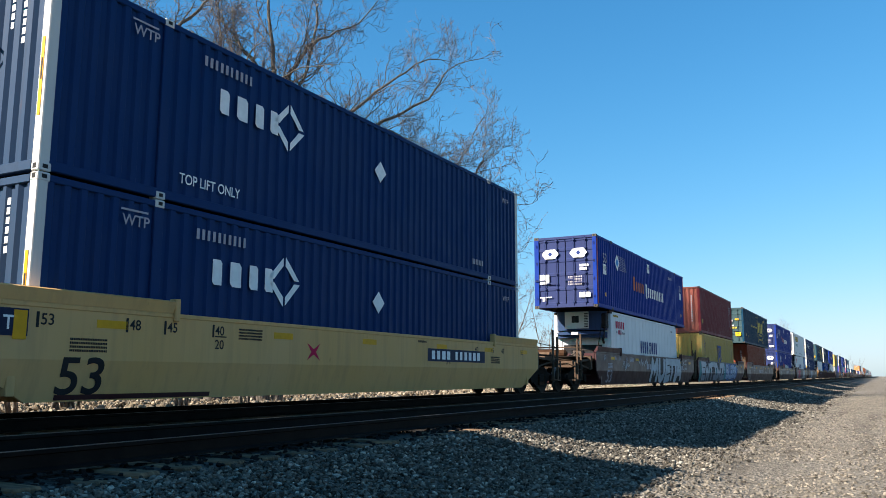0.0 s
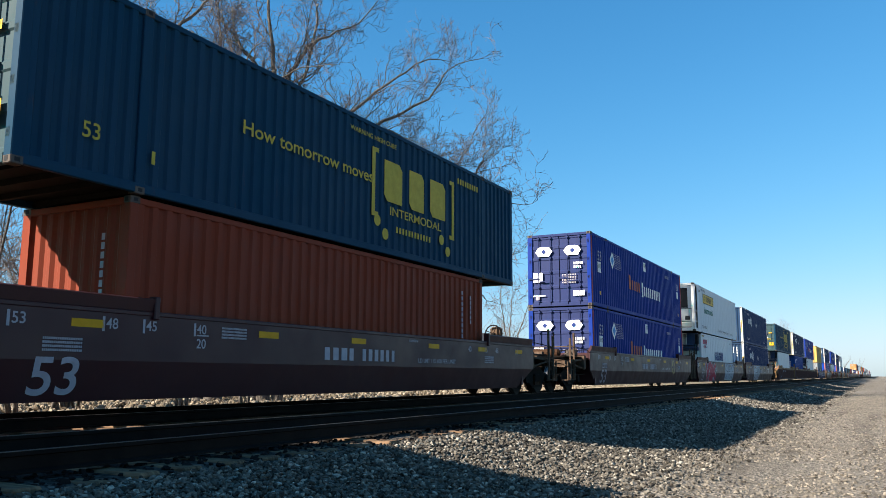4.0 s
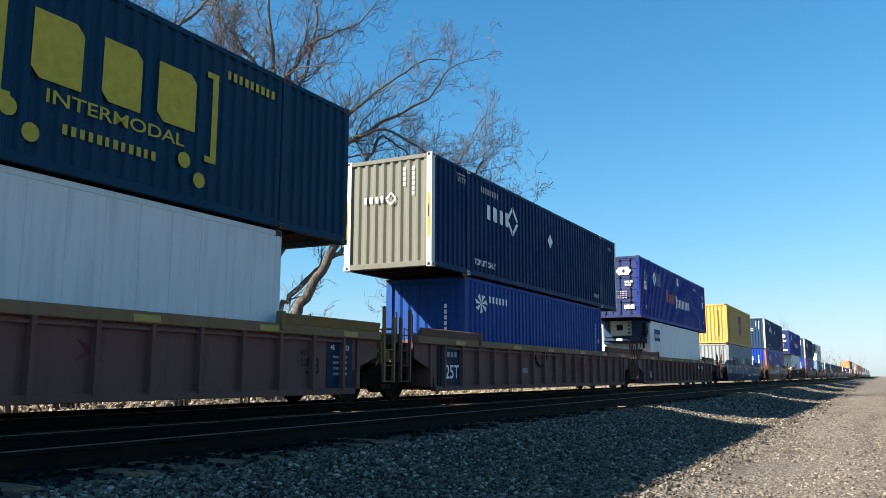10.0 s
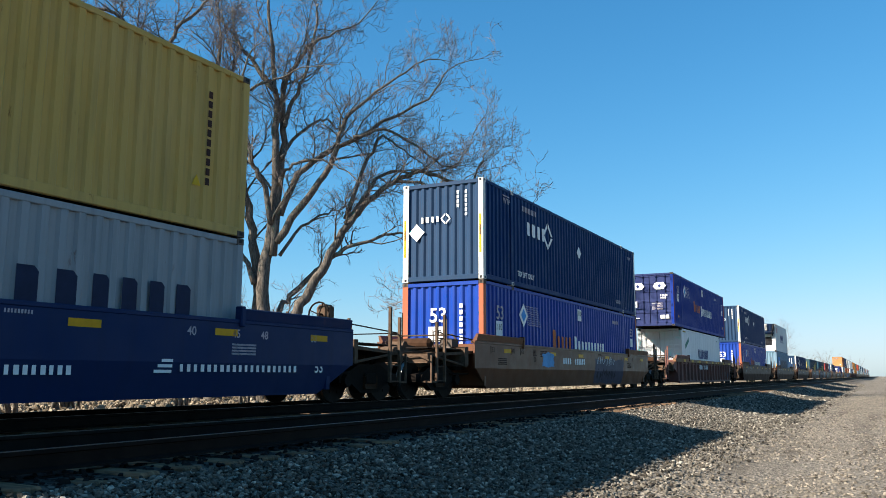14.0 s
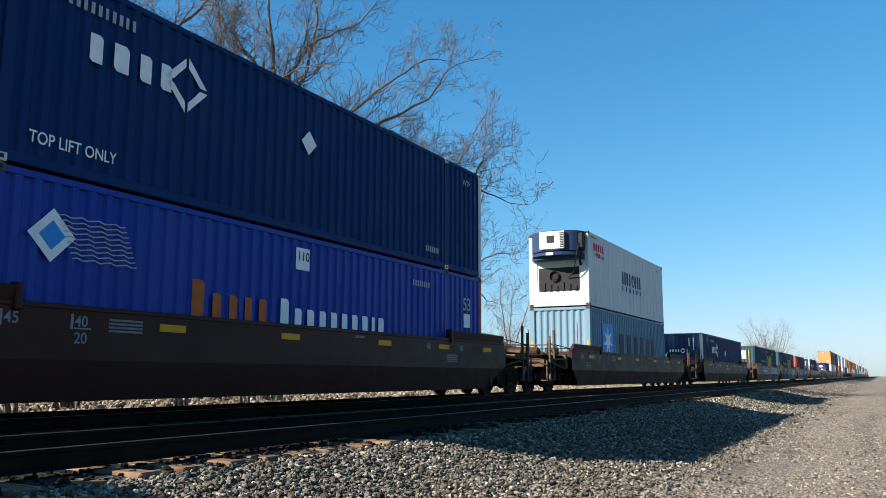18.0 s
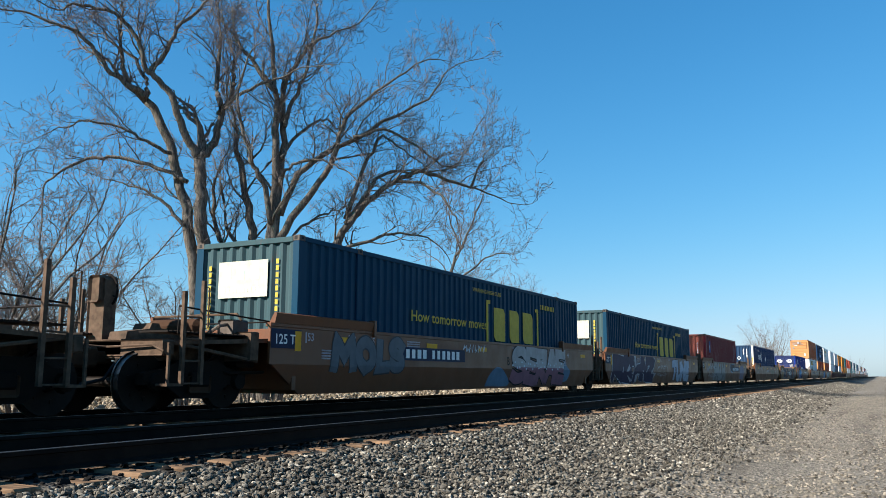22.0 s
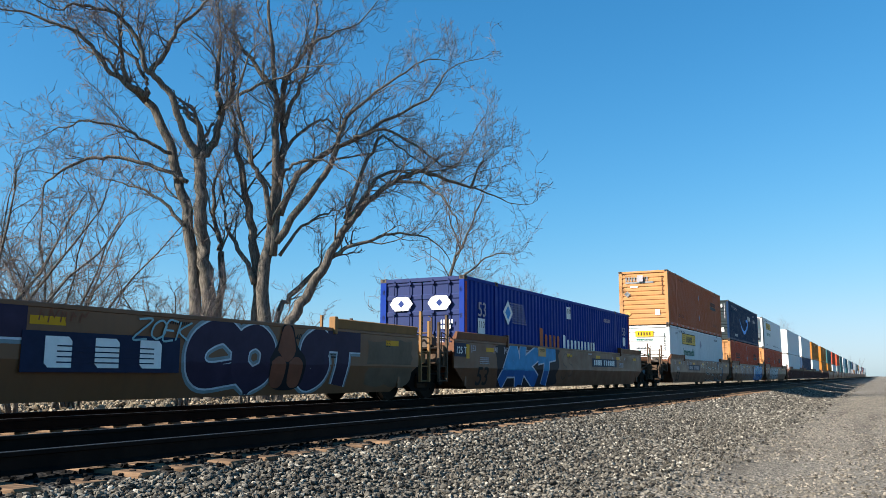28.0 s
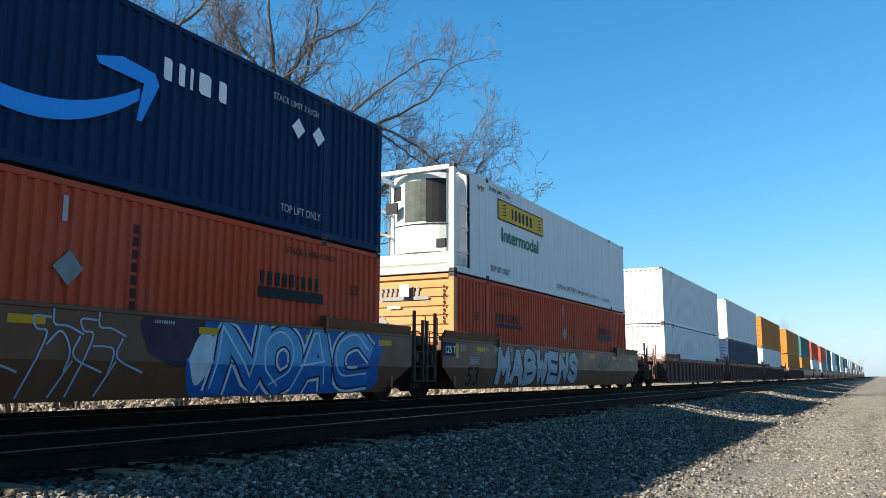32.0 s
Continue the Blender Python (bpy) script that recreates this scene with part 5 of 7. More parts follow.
def marks_jb_dry(box, m):
    marks_jb(box, m, 2.03, 1.4, 3.02)
    m.poly(diamond(0.26), 8.3, 2.1, M_PALE, name="placard")
    m.bars(13.0, 2.5, 0.14, 10, BLACK, pitch=0.8, fill=0.45)
    m.plate(0.5, 2.3, 0.95, 0.3, M_SIGN, "end", "sign", 0.004)
    letter_blocks(m, [0.08, 0.1, 0.1, 0.1, 0.1], 0.36, 2.36, 0.17, BLACK, "end", gap=0.3, lift=0.008)
    m.word("Intermodal", 0.46, 2.1, 0.13, M_GREEN, "end", 1.1)
    m.bars(0.46, 1.66, 0.09, 9, BLACK, "end", pitch=0.85, fill=0.5)
    m.bars(-1.0, 2.5, 0.075, 10, BLACK, "end", vertical=True)
    for k in range(2):
        m.poly([(-0.2, -0.3), (0.1, 0), (-0.2, 0.3), (-0.12, 0.3), (0.2, 0), (-0.12, -0.3)], 0.95 - 0.3 * k, 1.0, M_PALE, "end", "chevron")


def marks_schneider(box, m, level=True, low=False):
    ink = BLACK
    if low:
        letter_blocks(m, [0.16, 0.17, 0.16, 0.16, 0.16, 0.08, 0.16, 0.16, 0.16], 2.62, 1.78, 0.24, ink, gap=0.2)
        m.plate(2.6, 1.62, 1.85, 0.1, ink)
        m.word("53", 1.2, 1.75, 0.22, M_BROWN)
        m.poly(diamond(0.24), 8.35, 1.68, M_GREY, name="placard")
        m.bars(9.4, 2.5, 0.16, 10, M_BROWN, vertical=True)
        m.plate(8.2, 2.3, 0.08, 0.35, M_PALE)
    letter_blocks(m, [0.16, 0.17, 0.16, 0.16, 0.16, 0.08, 0.16, 0.16, 0.16], 12.2, 1.86, 0.24, ink, gap=0.2)
    m.plate(12.18, 1.62, 1.9, 0.2, ink)
    m.word("TOP LIFT ONLY", 2.4, 0.55, 0.17, M_BROWN, stretch=0.85)
    m.word("TOP LIFT ONLY", 12.8, 0.55, 0.17, M_BROWN, stretch=0.85)
    m.word("STACK 2 HIGH ONLY", 2.6, 2.55, 0.1, M_BROWN)
    m.word("STACK 2 HIGH ONLY", 12.9, 2.5, 0.12, M_BROWN)
    m.word("53'", 15.0, 1.9, 0.2, M_BROWN)
    if not low:
        for z in (2.05, 0.85):
            m.poly(diamond(0.2), 8.25, z, M_GREY, name="placard")
        for k in range(11):
            m.plate(0.5 + 1.4 * k, 0.07, 0.27, 0.05, M_PALE, name="reflective_strip")
            m.plate(1.2 + 1.4 * k, 0.07, 0.27, 0.05, M_RED, name="reflective_strip")
    if level:
        letter_blocks(m, [0.11, 0.12, 0.11, 0.11, 0.11, 0.06, 0.11, 0.11, 0.11], 0.95, 2.35, 0.22, M_GREY, "end", gap=0.16, lift=0.004)
        m.plate(0.95, 2.22, 1.5, 0.09, M_GREY, "end", lift=0.004)
        m.plate(0.28, 2.3, 0.3, 0.34, M_PALE, "end", "solar_box", 0.1)
        for z in (1.65, 0.6):
            m.poly(diamond(0.17), 0.86, z, M_GREY if z > 1 else CREAM, "end", "placard", 0.004)
        m.plate(-0.6, 0.5, 0.24, 0.3, WHITE, "end", "sticker", 0.004)
        m.bars(-0.98, 2.6, 0.085, 10, M_BROWN, "end", vertical=True)
        m.plate(0.7, 2.0, 0.4, 0.07, WHITE, "end", lift=0.004)
    else:
        letter_blocks(m, [0.12, 0.13, 0.12, 0.12, 0.12, 0.06, 0.12, 0.12, 0.12], 0.98, 2.05, 0.3, M_GREY, "end", gap=0.12, lift=0.02)
        m.plate(0.4, 1.85, 1.1, 0.13, M_GREY, "end", lift=0.02)
        m.bars(0.9, 1.35, 0.12, 6, M_BROWN, "end", lift=0.02)


def marks_prime(box, m):
    n = 18
    def mid(t):
        return (5.25 + 4.1 * t, 1.82 - 2.9 * t * (1 - t) * 1.02 - 0.22 * t)
    up = [mid(k / n) for k in range(n + 1)]
    low = [(a, b - (0.05 + 0.24 * math.sin(math.pi * min(k / n * 0.75 + 0.05, 1.0)))) for k, (a, b) in enumerate(up)]
    shape_part(m, "smile", [low + up[::-1]], 0, 0, M_SMILE, name="smile_band")
    m.poly([(8.55, 1.84), (9.0, 1.98), (9.62, 1.92), (9.72, 1.75), (9.42, 1.1), (9.32, 1.1), (9.42, 1.7), (8.6, 1.74)], 0, 0, M_SMILE, name="smile_tip")
    letter_blocks(m, [0.26, 0.2, 0.1, 0.42, 0.28], 9.76, 1.9, 0.36, WHITE, gap=0.16)
    m.word("STACK LIMIT 3 HIGH", 2.35, 2.36, 0.16, M_PALE, stretch=0.85)
    m.word("TOP LIFT ONLY", 2.44, 0.34, 0.18, WHITE, stretch=0.85)
    m.word("TOP LIFT ONLY", 12.7, 0.34, 0.15, M_PALE, stretch=0.85)
    m.word("STACK LIMIT 3 HIGH", 12.4, 2.4, 0.13, M_PALE, stretch=0.85)
    m.word("WTP", 1.4, 2.45, 0.15, M_PALE)
    for u in (13.16, 13.8):
        m.poly(diamond(0.2), u, 2.02, WHITE, name="placard")
    letter_blocks(m, [0.1, 0.13, 0.1, 0.1, 0.1, 0.1], 0.62, 2.36, 0.15, WHITE, "end", gap=0.22, lift=0.004)
    m.poly([(-0.3, 0.0), (0.0, -0.1), (0.3, 0.0), (0.3, 0.05), (0.0, -0.04), (-0.3, 0.05)], 0.12, 2.26, M_SMILE, "end", "smile_band", 0.004)
    for y in (0.72, 0.22):
        m.poly(diamond(0.22), y, 1.62, WHITE, "end", "placard", 0.006)
    m.plate(-0.7, 0.55, 0.22, 0.32, WHITE, "end", "sticker", 0.006)
    m.bars(-0.98, 2.65, 0.085, 11, M_PALE, "end", vertical=True)
    m.plate(-0.75, 2.35, 0.12, 0.22, WHITE, "end", "lock_box", 0.02)


def marks_msc(box, m):
    m.bars(0.74, 2.55, 0.155, 13, M_NAVY, vertical=True)
    m.bars(1.08, 2.4, 0.13, 8, M_BROWN, vertical=True)
    def rect(x, z, w, hh):
        return [(x, z), (x + w, z), (x + w, z + hh), (x, z + hh)]
    shape_part(m, "three_bars", [rect(5.42, 1.45, 0.3, 0.85), rect(5.94, 1.45, 0.3, 0.85), rect(6.46, 1.45, 0.3, 0.85), rect(5.72, 2.12, 0.22, 0.18), rect(6.24, 2.12, 0.22, 0.18), rect(5.28, 1.36, 0.44, 0.08), rect(6.46, 1.36, 0.5, 0.08)], 0, 0, M_NAVY, name="logo")
    letter_blocks(m, [0.55, 0.62], 5.5, 0.75, 0.6, M_NAVY, gap=0.16)
    m.bars(11.2, 2.4, 0.14, 10, M_BROWN, vertical=True)
    m.poly([(-0.1, 0), (0.1, 0), (0, 0.18)], 11.0, 0.7, M_SIGN, name="warning_sign")
    m.bars(-0.55, 2.45, 0.1, 16, M_BROWN, "end", vertical=True)


def marks_maersk(box, m, short=True):
    u, z, r = (1.07, 1.38, 0.36) if short else (2.26, 1.62, 0.72)
    m.plate(u - r * 1.02, z - r * (1.15 if short else 0.98), r * 2.04, r * (2.3 if short else 1.96), M_TEAL if short else M_SKY, name="logo_panel")
    pts = []
    for k in range(14):
        a = math.pi / 2 + 2 * math.pi * k / 14
        q = r * (0.86 if k % 2 == 0 else 0.3)
        pts.append((q * math.cos(a), q * math.sin(a)))
    m.poly(pts, u, z, WHITE, name="star", lift=0.004)
    ws = [0.5, 0.5, 0.42, 0.42, 0.44, 0.46] if short else [1.0, 0.95, 0.8, 0.85, 0.8, 0.9]
    letter_blocks(m, ws, 1.8 if short else 3.85, 1.12 if short else 1.02, 0.54 if short else 0.98, M_PLATE, gap=0.16 if short else 0.22)
    m.bars(-0.62, 2.3, 0.1, 13, M_GREY, "end", vertical=True)
    if not short:
        m.plate(1.17, 0.4, 0.05, 1.2, YELLOW, "end", "sticker")
        m.plate(-1.1, 0.4, 0.05, 1.2, YELLOW, "end", "sticker")


def marks_cronos(box, m):
    shape_part(m, "swirl", [[(0, 0), (0.42 * math.cos(0.9 * k), 0.28 * math.sin(0.9 * k)), (0.34 * math.cos(0.9 * k + 0.5), 0.24 * math.sin(0.9 * k + 0.5))] for k in range(7)], 1.02, 2.22, WHITE, name="emblem")
    letter_blocks(m, [0.17, 0.17, 0.18, 0.17, 0.18, 0.17], 1.52, 2.28, 0.19, WHITE, gap=0.3)
    m.bars(11.3, 2.3, 0.14, 10, M_PALE, vertical=True)
    m.plate(11.6, 1.5, 0.14, 0.16, YELLOW, name="sticker")
    m.bars(-0.6, 2.2, 0.13, 10, WHITE, "end", vertical=True)


def marks_red(box, m):
    m.plate(0.45, 0.62, 0.2, 0.24, YELLOW, name="sticker")
    m.bars(10.9, 2.5, 0.12, 11, M_PALE, vertical=True)
    m.bars(11.4, 2.4, 0.11, 6, M_PALE, vertical=True)
    m.poly([(-0.1, 0), (0.1, 0), (0, 0.2)], 11.4, 0.8, M_SIGN, name="warning_sign")
    m.plate(0.1, 0.4, 0.13, 0.22, YELLOW, "end", "sticker")
    m.poly([(-0.09, 0), (0.09, 0), (0, 0.16)], 0.05, 1.2, M_SIGN, "end", "warning_sign")
    m.bars(-0.65, 2.4, 0.12, 12, M_PALE, "end", vertical=True)


# ---- marks and graffiti on the cars ----
STROKES = {"M": [[(0, 0), (0.1, 1), (0.5, 0.35), (0.9, 1), (1, 0)]], "U": [[(0, 1), (0.05, 0.25), (0.5, 0), (0.95, 0.25), (1, 1)]], "E": [[(1, 1), (0, 1), (0, 0), (1, 0)], [(0, 0.52), (0.8, 0.5)]],
           "T": [[(0, 0.95), (1, 1)], [(0.5, 1), (0.5, 0)]], "A": [[(0, 0), (0.45, 1), (0.6, 1), (1, 0)], [(0.2, 0.35), (0.8, 0.35)]], "B": [[(0, 0), (0, 1), (0.8, 0.9), (0.8, 0.6), (0.1, 0.52), (0.95, 0.42), (0.9, 0.05), (0, 0)]],
           "L": [[(0.1, 1), (0, 0.05), (1, 0)]], "S": [[(1, 0.85), (0.6, 1), (0.1, 0.85), (0.15, 0.6), (0.85, 0.45), (0.9, 0.12), (0.4, 0), (0, 0.15)]], "N": [[(0, 0), (0.05, 1), (0.9, 0.05), (1, 1)]],
           "W": [[(0, 1), (0.2, 0), (0.5, 0.6), (0.8, 0), (1, 1)]], "Z": [[(0, 1), (1, 1), (0, 0), (1, 0)]], "O": [[(0.5, 0), (0.05, 0.25), (0.05, 0.75), (0.5, 1), (0.95, 0.75), (0.95, 0.25), (0.5, 0)]],
           "R": [[(0, 0), (0, 1), (0.9, 0.9), (0.85, 0.55), (0.1, 0.5), (1, 0)]], "X": [[(0, 0), (1, 1)], [(0, 1), (1, 0)]], "V": [[(0, 1), (0.5, 0), (1, 1)]], "I": [[(0, 1), (1, 1)], [(0.5, 1), (0.5, 0)], [(0, 0), (1, 0)]], "K": [[(0, 0), (0, 1)], [(0.9, 1), (0.1, 0.5), (1, 0)]], "P": [[(0, 0), (0, 1), (0.9, 0.9), (0.85, 0.55), (0.1, 0.5)]],
           "H": [[(0, 0), (0.05, 1)], [(0.95, 0), (1, 1)], [(0, 0.5), (1, 0.5)]], "Y": [[(0, 1), (0.5, 0.5), (1, 1)], [(0.5, 0.5), (0.5, 0)]], "C": [[(1, 0.8), (0.6, 1), (0.1, 0.8), (0, 0.4), (0.3, 0.05), (1, 0.15)]]}


def side_depth(z, style="smooth"):
    """How far the side of a smooth car lies back at height z."""
    return 0.0 if z >= 0.76 or style != "smooth" else (0.76 - z) / 0.54 * 0.13


def ribbon(b, pts, width, lift, low=0.235, high=1.46):
    """A band of paint along a line, mitred at its corners and bent with the folded side."""
    line = []
    for (xa, za), (xb, zb) in zip(pts, pts[1:]):
        n = max(1, int(math.hypot(xb - xa, zb - za) / 0.1))
        line += [(xa + (xb - xa) * k / n, za + (zb - za) * k / n) for k in range(n)]
    line.append(pts[-1])
    lanes = 3 if width < 0.1 else 7
    vs, fs = [], []

    def normal(p, q):
        d = math.hypot(q[0] - p[0], q[1] - p[1]) or 1.0
        return -(q[1] - p[1]) / d, (q[0] - p[0]) / d

    for k, (x, z) in enumerate(line):
        na = normal(line[k - 1], line[k]) if k else normal(line[0], line[1])
        nb = normal(line[k], line[k + 1]) if k < len(line) - 1 else na
        mx, mz = na[0] + nb[0], na[1] + nb[1]
        d = math.hypot(mx, mz) or 1.0
        mx, mz = mx / d, mz / d
        grow = min(1.0 / max(mx * na[0] + mz * na[1], 0.2), 1.5) * width / 2
        for q in range(lanes):
            w = (2 * q / (lanes - 1) - 1) * grow
            zz = min(max(z + w * mz, low), high)
            vs.append((x + w * mx, -1.5 + side_depth(zz) - lift - 0.0004 * k / len(line), zz))
        if k:
            for j in range(lanes - 1):
                fs.append(((k - 1) * lanes + j, (k - 1) * lanes + j + 1, k * lanes + j + 1, k * lanes + j))
    b.add(vs, fs)


def soft_line(pts, per=5):
    """A rounded line through the points of a stroke."""
    return [(v.x, v.y) for v in smooth_line([Vector((x, z, 0)) for x, z in pts], per)] if len(pts) > 2 else pts


def half_of(poly, level, above):
    """The part of a flat outline above or below a level."""
    out = []
    for (xa, za), (xb, zb) in zip(poly, poly[1:] + poly[:1]):
        ina, inb = (za >= level) == above, (zb >= level) == above
        if ina:
            out.append((xa, za))
        if ina != inb:
            f = (level - za) / (zb - za)
            out.append((xa + (xb - xa) * f, level))
    return out


def patch(car, pts, mat, lift=0.006, name="graffiti_patch", rounded=False):
    """A sprayed patch with a free outline, bent with the folded side."""
    pts = soft_line(list(pts) + [pts[0]], 4)[:-1] if rounded else list(pts)
    pts = [(x, min(max(z, 0.235), 1.455)) for x, z in pts]
    b = Build()
    for above in (True, False):
        poly = half_of(pts, 0.76, above)
        if len(poly) > 2:
            b.add([(x, -1.5 + side_depth(z) - lift, z) for x, z in poly], [tuple(range(len(poly)))])
    return part(name, b.mesh(name, mat), car)


def sprayed(car, name, strokes, width, lift, mat, low=0.235, high=1.46):
    b = Build()
    for k, s in enumerate(strokes):
        ribbon(b, s, width, lift + 0.0005 * k, low, high)
    return part(name, b.mesh(name, mat), car)


def spray(c, name="spray_paint"):
    return plain(name + "_%d_%d_%d" % tuple(int(v * 255) for v in c), c, 0.55, 0, 0.22, 3.0, 0.05)


def lettered(car, spec, z0, z1, fill, line, fat=0.34, edge=0.05, back=None, wide=0.16, lower=None, split=0.8, slant=0.0, shine=None, lift=0.0):
    """Fat sprayed letters, each between its two marks along the car: halo, outline, fill, a second colour below, thin highlights."""
    for k, (ch, u0, u1) in enumerate(spec):
        step = 0.0006 * (k % 3) + lift
        w, h = u1 - u0 - fat, z1 - z0 - fat
        st = []
        for stroke in STROKES[ch]:
            pts = [(u0 + fat / 2 + w * px + slant * (pz - 0.5), z0 + fat / 2 + h * (pz + 0.05 * math.sin(k * 2.3 + px * 3))) for px, pz in stroke]
            pts = soft_line(pts) if ch in "USOCBPGQ" else pts
            for i, j in ((0, 1), (-1, -2)):
                d = math.hypot(pts[i][0] - pts[j][0], pts[i][1] - pts[j][1]) or 1.0
                pts[i] = (pts[i][0] + (pts[i][0] - pts[j][0]) / d * fat * 0.4, pts[i][1] + (pts[i][1] - pts[j][1]) / d * fat * 0.4)
            st.append(pts)
        if back:
            sprayed(car, "graffiti_halo", st, fat + 2 * wide, 0.004 + step, back)
        if line:
            sprayed(car, "graffiti_outline", st, fat + 2 * edge, 0.0065 + step, line)
        if lower:
            sprayed(car, "graffiti_letter", st, fat, 0.009 + step, fill, split - 0.01)
            sprayed(car, "graffiti_letter", st, fat, 0.009 + step, lower, 0.235, split)
        else:
            sprayed(car, "graffiti_letter", st, fat, 0.009 + step, fill)
        if shine:
            sprayed(car, "graffiti_shine", [[(x - fat * 0.28, z + fat * 0.2) for x, z in p] for p in st], 0.035, 0.0115 + step, shine)


def outlined(car, spec, z0, z1, mat, width=0.035, lift=0.008):
    """Letters drawn as one thin sprayed line each."""
    for ch, u0, u1 in spec:
        st = [[(u0 + (u1 - u0) * px + 0.1 * (pz - 0.5), z0 + (z1 - z0) * pz) for px, pz in p] for p in STROKES[ch]]
        sprayed(car, "graffiti_line", [soft_line(p) for p in st], width, lift, mat)


def graffiti(car, text, u, z0, z1, w, fill, line, gap=0.25, fat=0.3, back=None, shine=None):
    """Letters of one width in a row."""
    lettered(car, [(ch, u + k * (w + gap), u + k * (w + gap) + w + gap * 0.9) for k, ch in enumerate(text) if ch != " "], z0, z1, fill, line, fat, 0.045, back, 0.14, shine=shine)


def scrawl(car, u, z, n, h, mat, seed, width=0.03):
    r = random.Random(seed)
    st, x = [], u
    for k in range(n):
        st.append([(x + h * r.uniform(0, 0.3), z + h * r.uniform(0, 0.4)), (x + h * r.uniform(0.1, 0.4), z + h * r.uniform(0.7, 1)), (x + h * r.uniform(0.3, 0.6), z + h * r.uniform(0.1, 0.6)), (x + h * r.uniform(0.4, 0.8), z + h * r.uniform(0.3, 1))])
        x += h * 0.75
    sprayed(car, "graffiti_scrawl", st, width, 0.008, mat)


def panel_spray(car, u0, u1, z0, z1, mat, lift=0.006):
    b = Build()
    zs = [z0 + (z1 - z0) * k / 8 for k in range(9)]
    n = max(2, int((u1 - u0) / 0.25))
    r = random.Random(int(u0 * 10))
    vs = []
    for k in range(n + 1):
        for j, z in enumerate(zs):
            zz = z + (r.uniform(-0.05, 0.05) if j in (0, 8) else 0)
            zz = min(max(zz, 0.235), 1.46)
            vs.append((u0 + (u1 - u0) * k / n + (r.uniform(-0.06, 0.06) if k in (0, n) else 0), -1.5 + side_depth(zz) - lift, zz))
    b.add(vs, [(k * 9 + j, (k + 1) * 9 + j, (k + 1) * 9 + j + 1, k * 9 + j + 1) for k in range(n) for j in range(8)])
    return part("sprayed_panel", b.mesh("sprayed_panel", mat), car)


def numeral_mesh(mat):
    """The large 53, laid on the folded lower side."""
    key = ("numeral", mat.name)
    if key not in CACHE:
        me = word_mesh("53", 0.5, mat, 1.15).copy()
        for v in me.vertices:
            x, z = v.co.x - 7.75, v.co.y + 0.32
            v.co = (x, -1.5 + side_depth(z) - 0.008, z)
        CACHE[key] = me
    return CACHE[key]


def car_marks(m, ink, numeral=None, plate=None, at=2.05):
    """Load limits, numerals and stencils of a well car."""
    for u, t in ((-8.05, "53"), (-6.65, "48"), (-5.95, "45"), (-4.95, "40")):
        m.plate(u - 0.06, 1.16, 0.04, 0.2, ink)
        m.word(t, u, 1.2, 0.15, ink)
        m.word(t, -u - 0.35, 1.18, 0.14, ink)
    m.plate(-4.95, 1.165, 0.26, 0.02, ink)
    m.word("20", -4.95, 0.98, 0.15, ink)
    for u, z in ((-4.4, 1.3), (5.6, 1.05), (-7.6, 1.02)):
        shape_part(m, "stencil", [[(0.027 * j, -0.05 * k), (0.027 * j + 0.019, -0.05 * k), (0.027 * j + 0.019, 0.03 - 0.05 * k), (0.027 * j, 0.03 - 0.05 * k)] for j in range(22) for k in range(4)], u, z, ink, name="stencil")
    m.bars(1.6, 1.32, 0.05, 9, ink, pitch=0.9, fill=0.6)
    if numeral:
        part("numeral", numeral_mesh(numeral), m.p)
    if plate == "blue":
        m.plate(at, 0.9, 3.15, 0.3, M_PLATE, name="number_panel", lift=0.002)
        m.bars(at + 0.2, 0.95, 0.2, 4, WHITE, pitch=1.28, fill=0.62, lift=0.006)
        m.bars(at + 1.42, 0.95, 0.2, 6, WHITE, pitch=1.25, fill=0.58, lift=0.006)
    elif plate == "white":
        m.bars(-1.6, 0.86, 0.24, 4, M_PALE, pitch=1.15, fill=0.65)
        m.bars(-0.3, 0.86, 0.24, 6, M_PALE, pitch=0.95, fill=0.6)
        m.word("LD LMT 115 600 PER UNIT", 2.0, 0.86, 0.1, M_PALE, stretch=1.2)
    elif plate == "small":
        m.bars(-0.9, 0.95, 0.16, 4, M_PALE, pitch=1.0, fill=0.7)
        m.bars(-0.1, 0.95, 0.16, 6, M_PALE, pitch=0.9, fill=0.65)


def end_plate(m, text="125 T"):
    m.plate(-9.08, 1.04, 0.86, 0.34, M_PLATE, name="capacity_panel", lift=0.003)
    m.word(text, -9.0, 1.12, 0.18, WHITE, lift=0.006)
    m.plate(-8.42, 1.0, 0.18, 0.36, YELLOW, name="reflector", lift=0.006)


# ---- the train ----
P_UMAX = paint((0.003, 0.029, 0.105), 0.25, 0.06)
P_UMAX2 = paint((0.003, 0.025, 0.08), 0.3, 0.08)
P_PACER = paint((0.004, 0.030, 0.22), 0.25, 0.06)
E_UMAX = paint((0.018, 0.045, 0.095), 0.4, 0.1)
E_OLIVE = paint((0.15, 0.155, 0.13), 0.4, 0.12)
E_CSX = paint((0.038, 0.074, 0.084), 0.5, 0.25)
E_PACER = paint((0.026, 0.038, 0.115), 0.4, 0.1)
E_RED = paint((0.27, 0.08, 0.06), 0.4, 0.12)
P_FADED = paint((0.006, 0.042, 0.27), 0.3, 0.1, 0.4, gloss=0.1)
P_CSX = paint((0.004, 0.040, 0.078), 0.3, 0.1)
P_MSC = paint((0.49, 0.31, 0.085), 0.6, 0.4)
P_MAERSK = paint((0.255, 0.275, 0.29), 0.6, 0.3)
P_MAERSK2 = paint((0.13, 0.22, 0.29), 0.5, 0.35)
DIRTY_WHITE = paint((0.52, 0.53, 0.52), 0.7, 0.1)
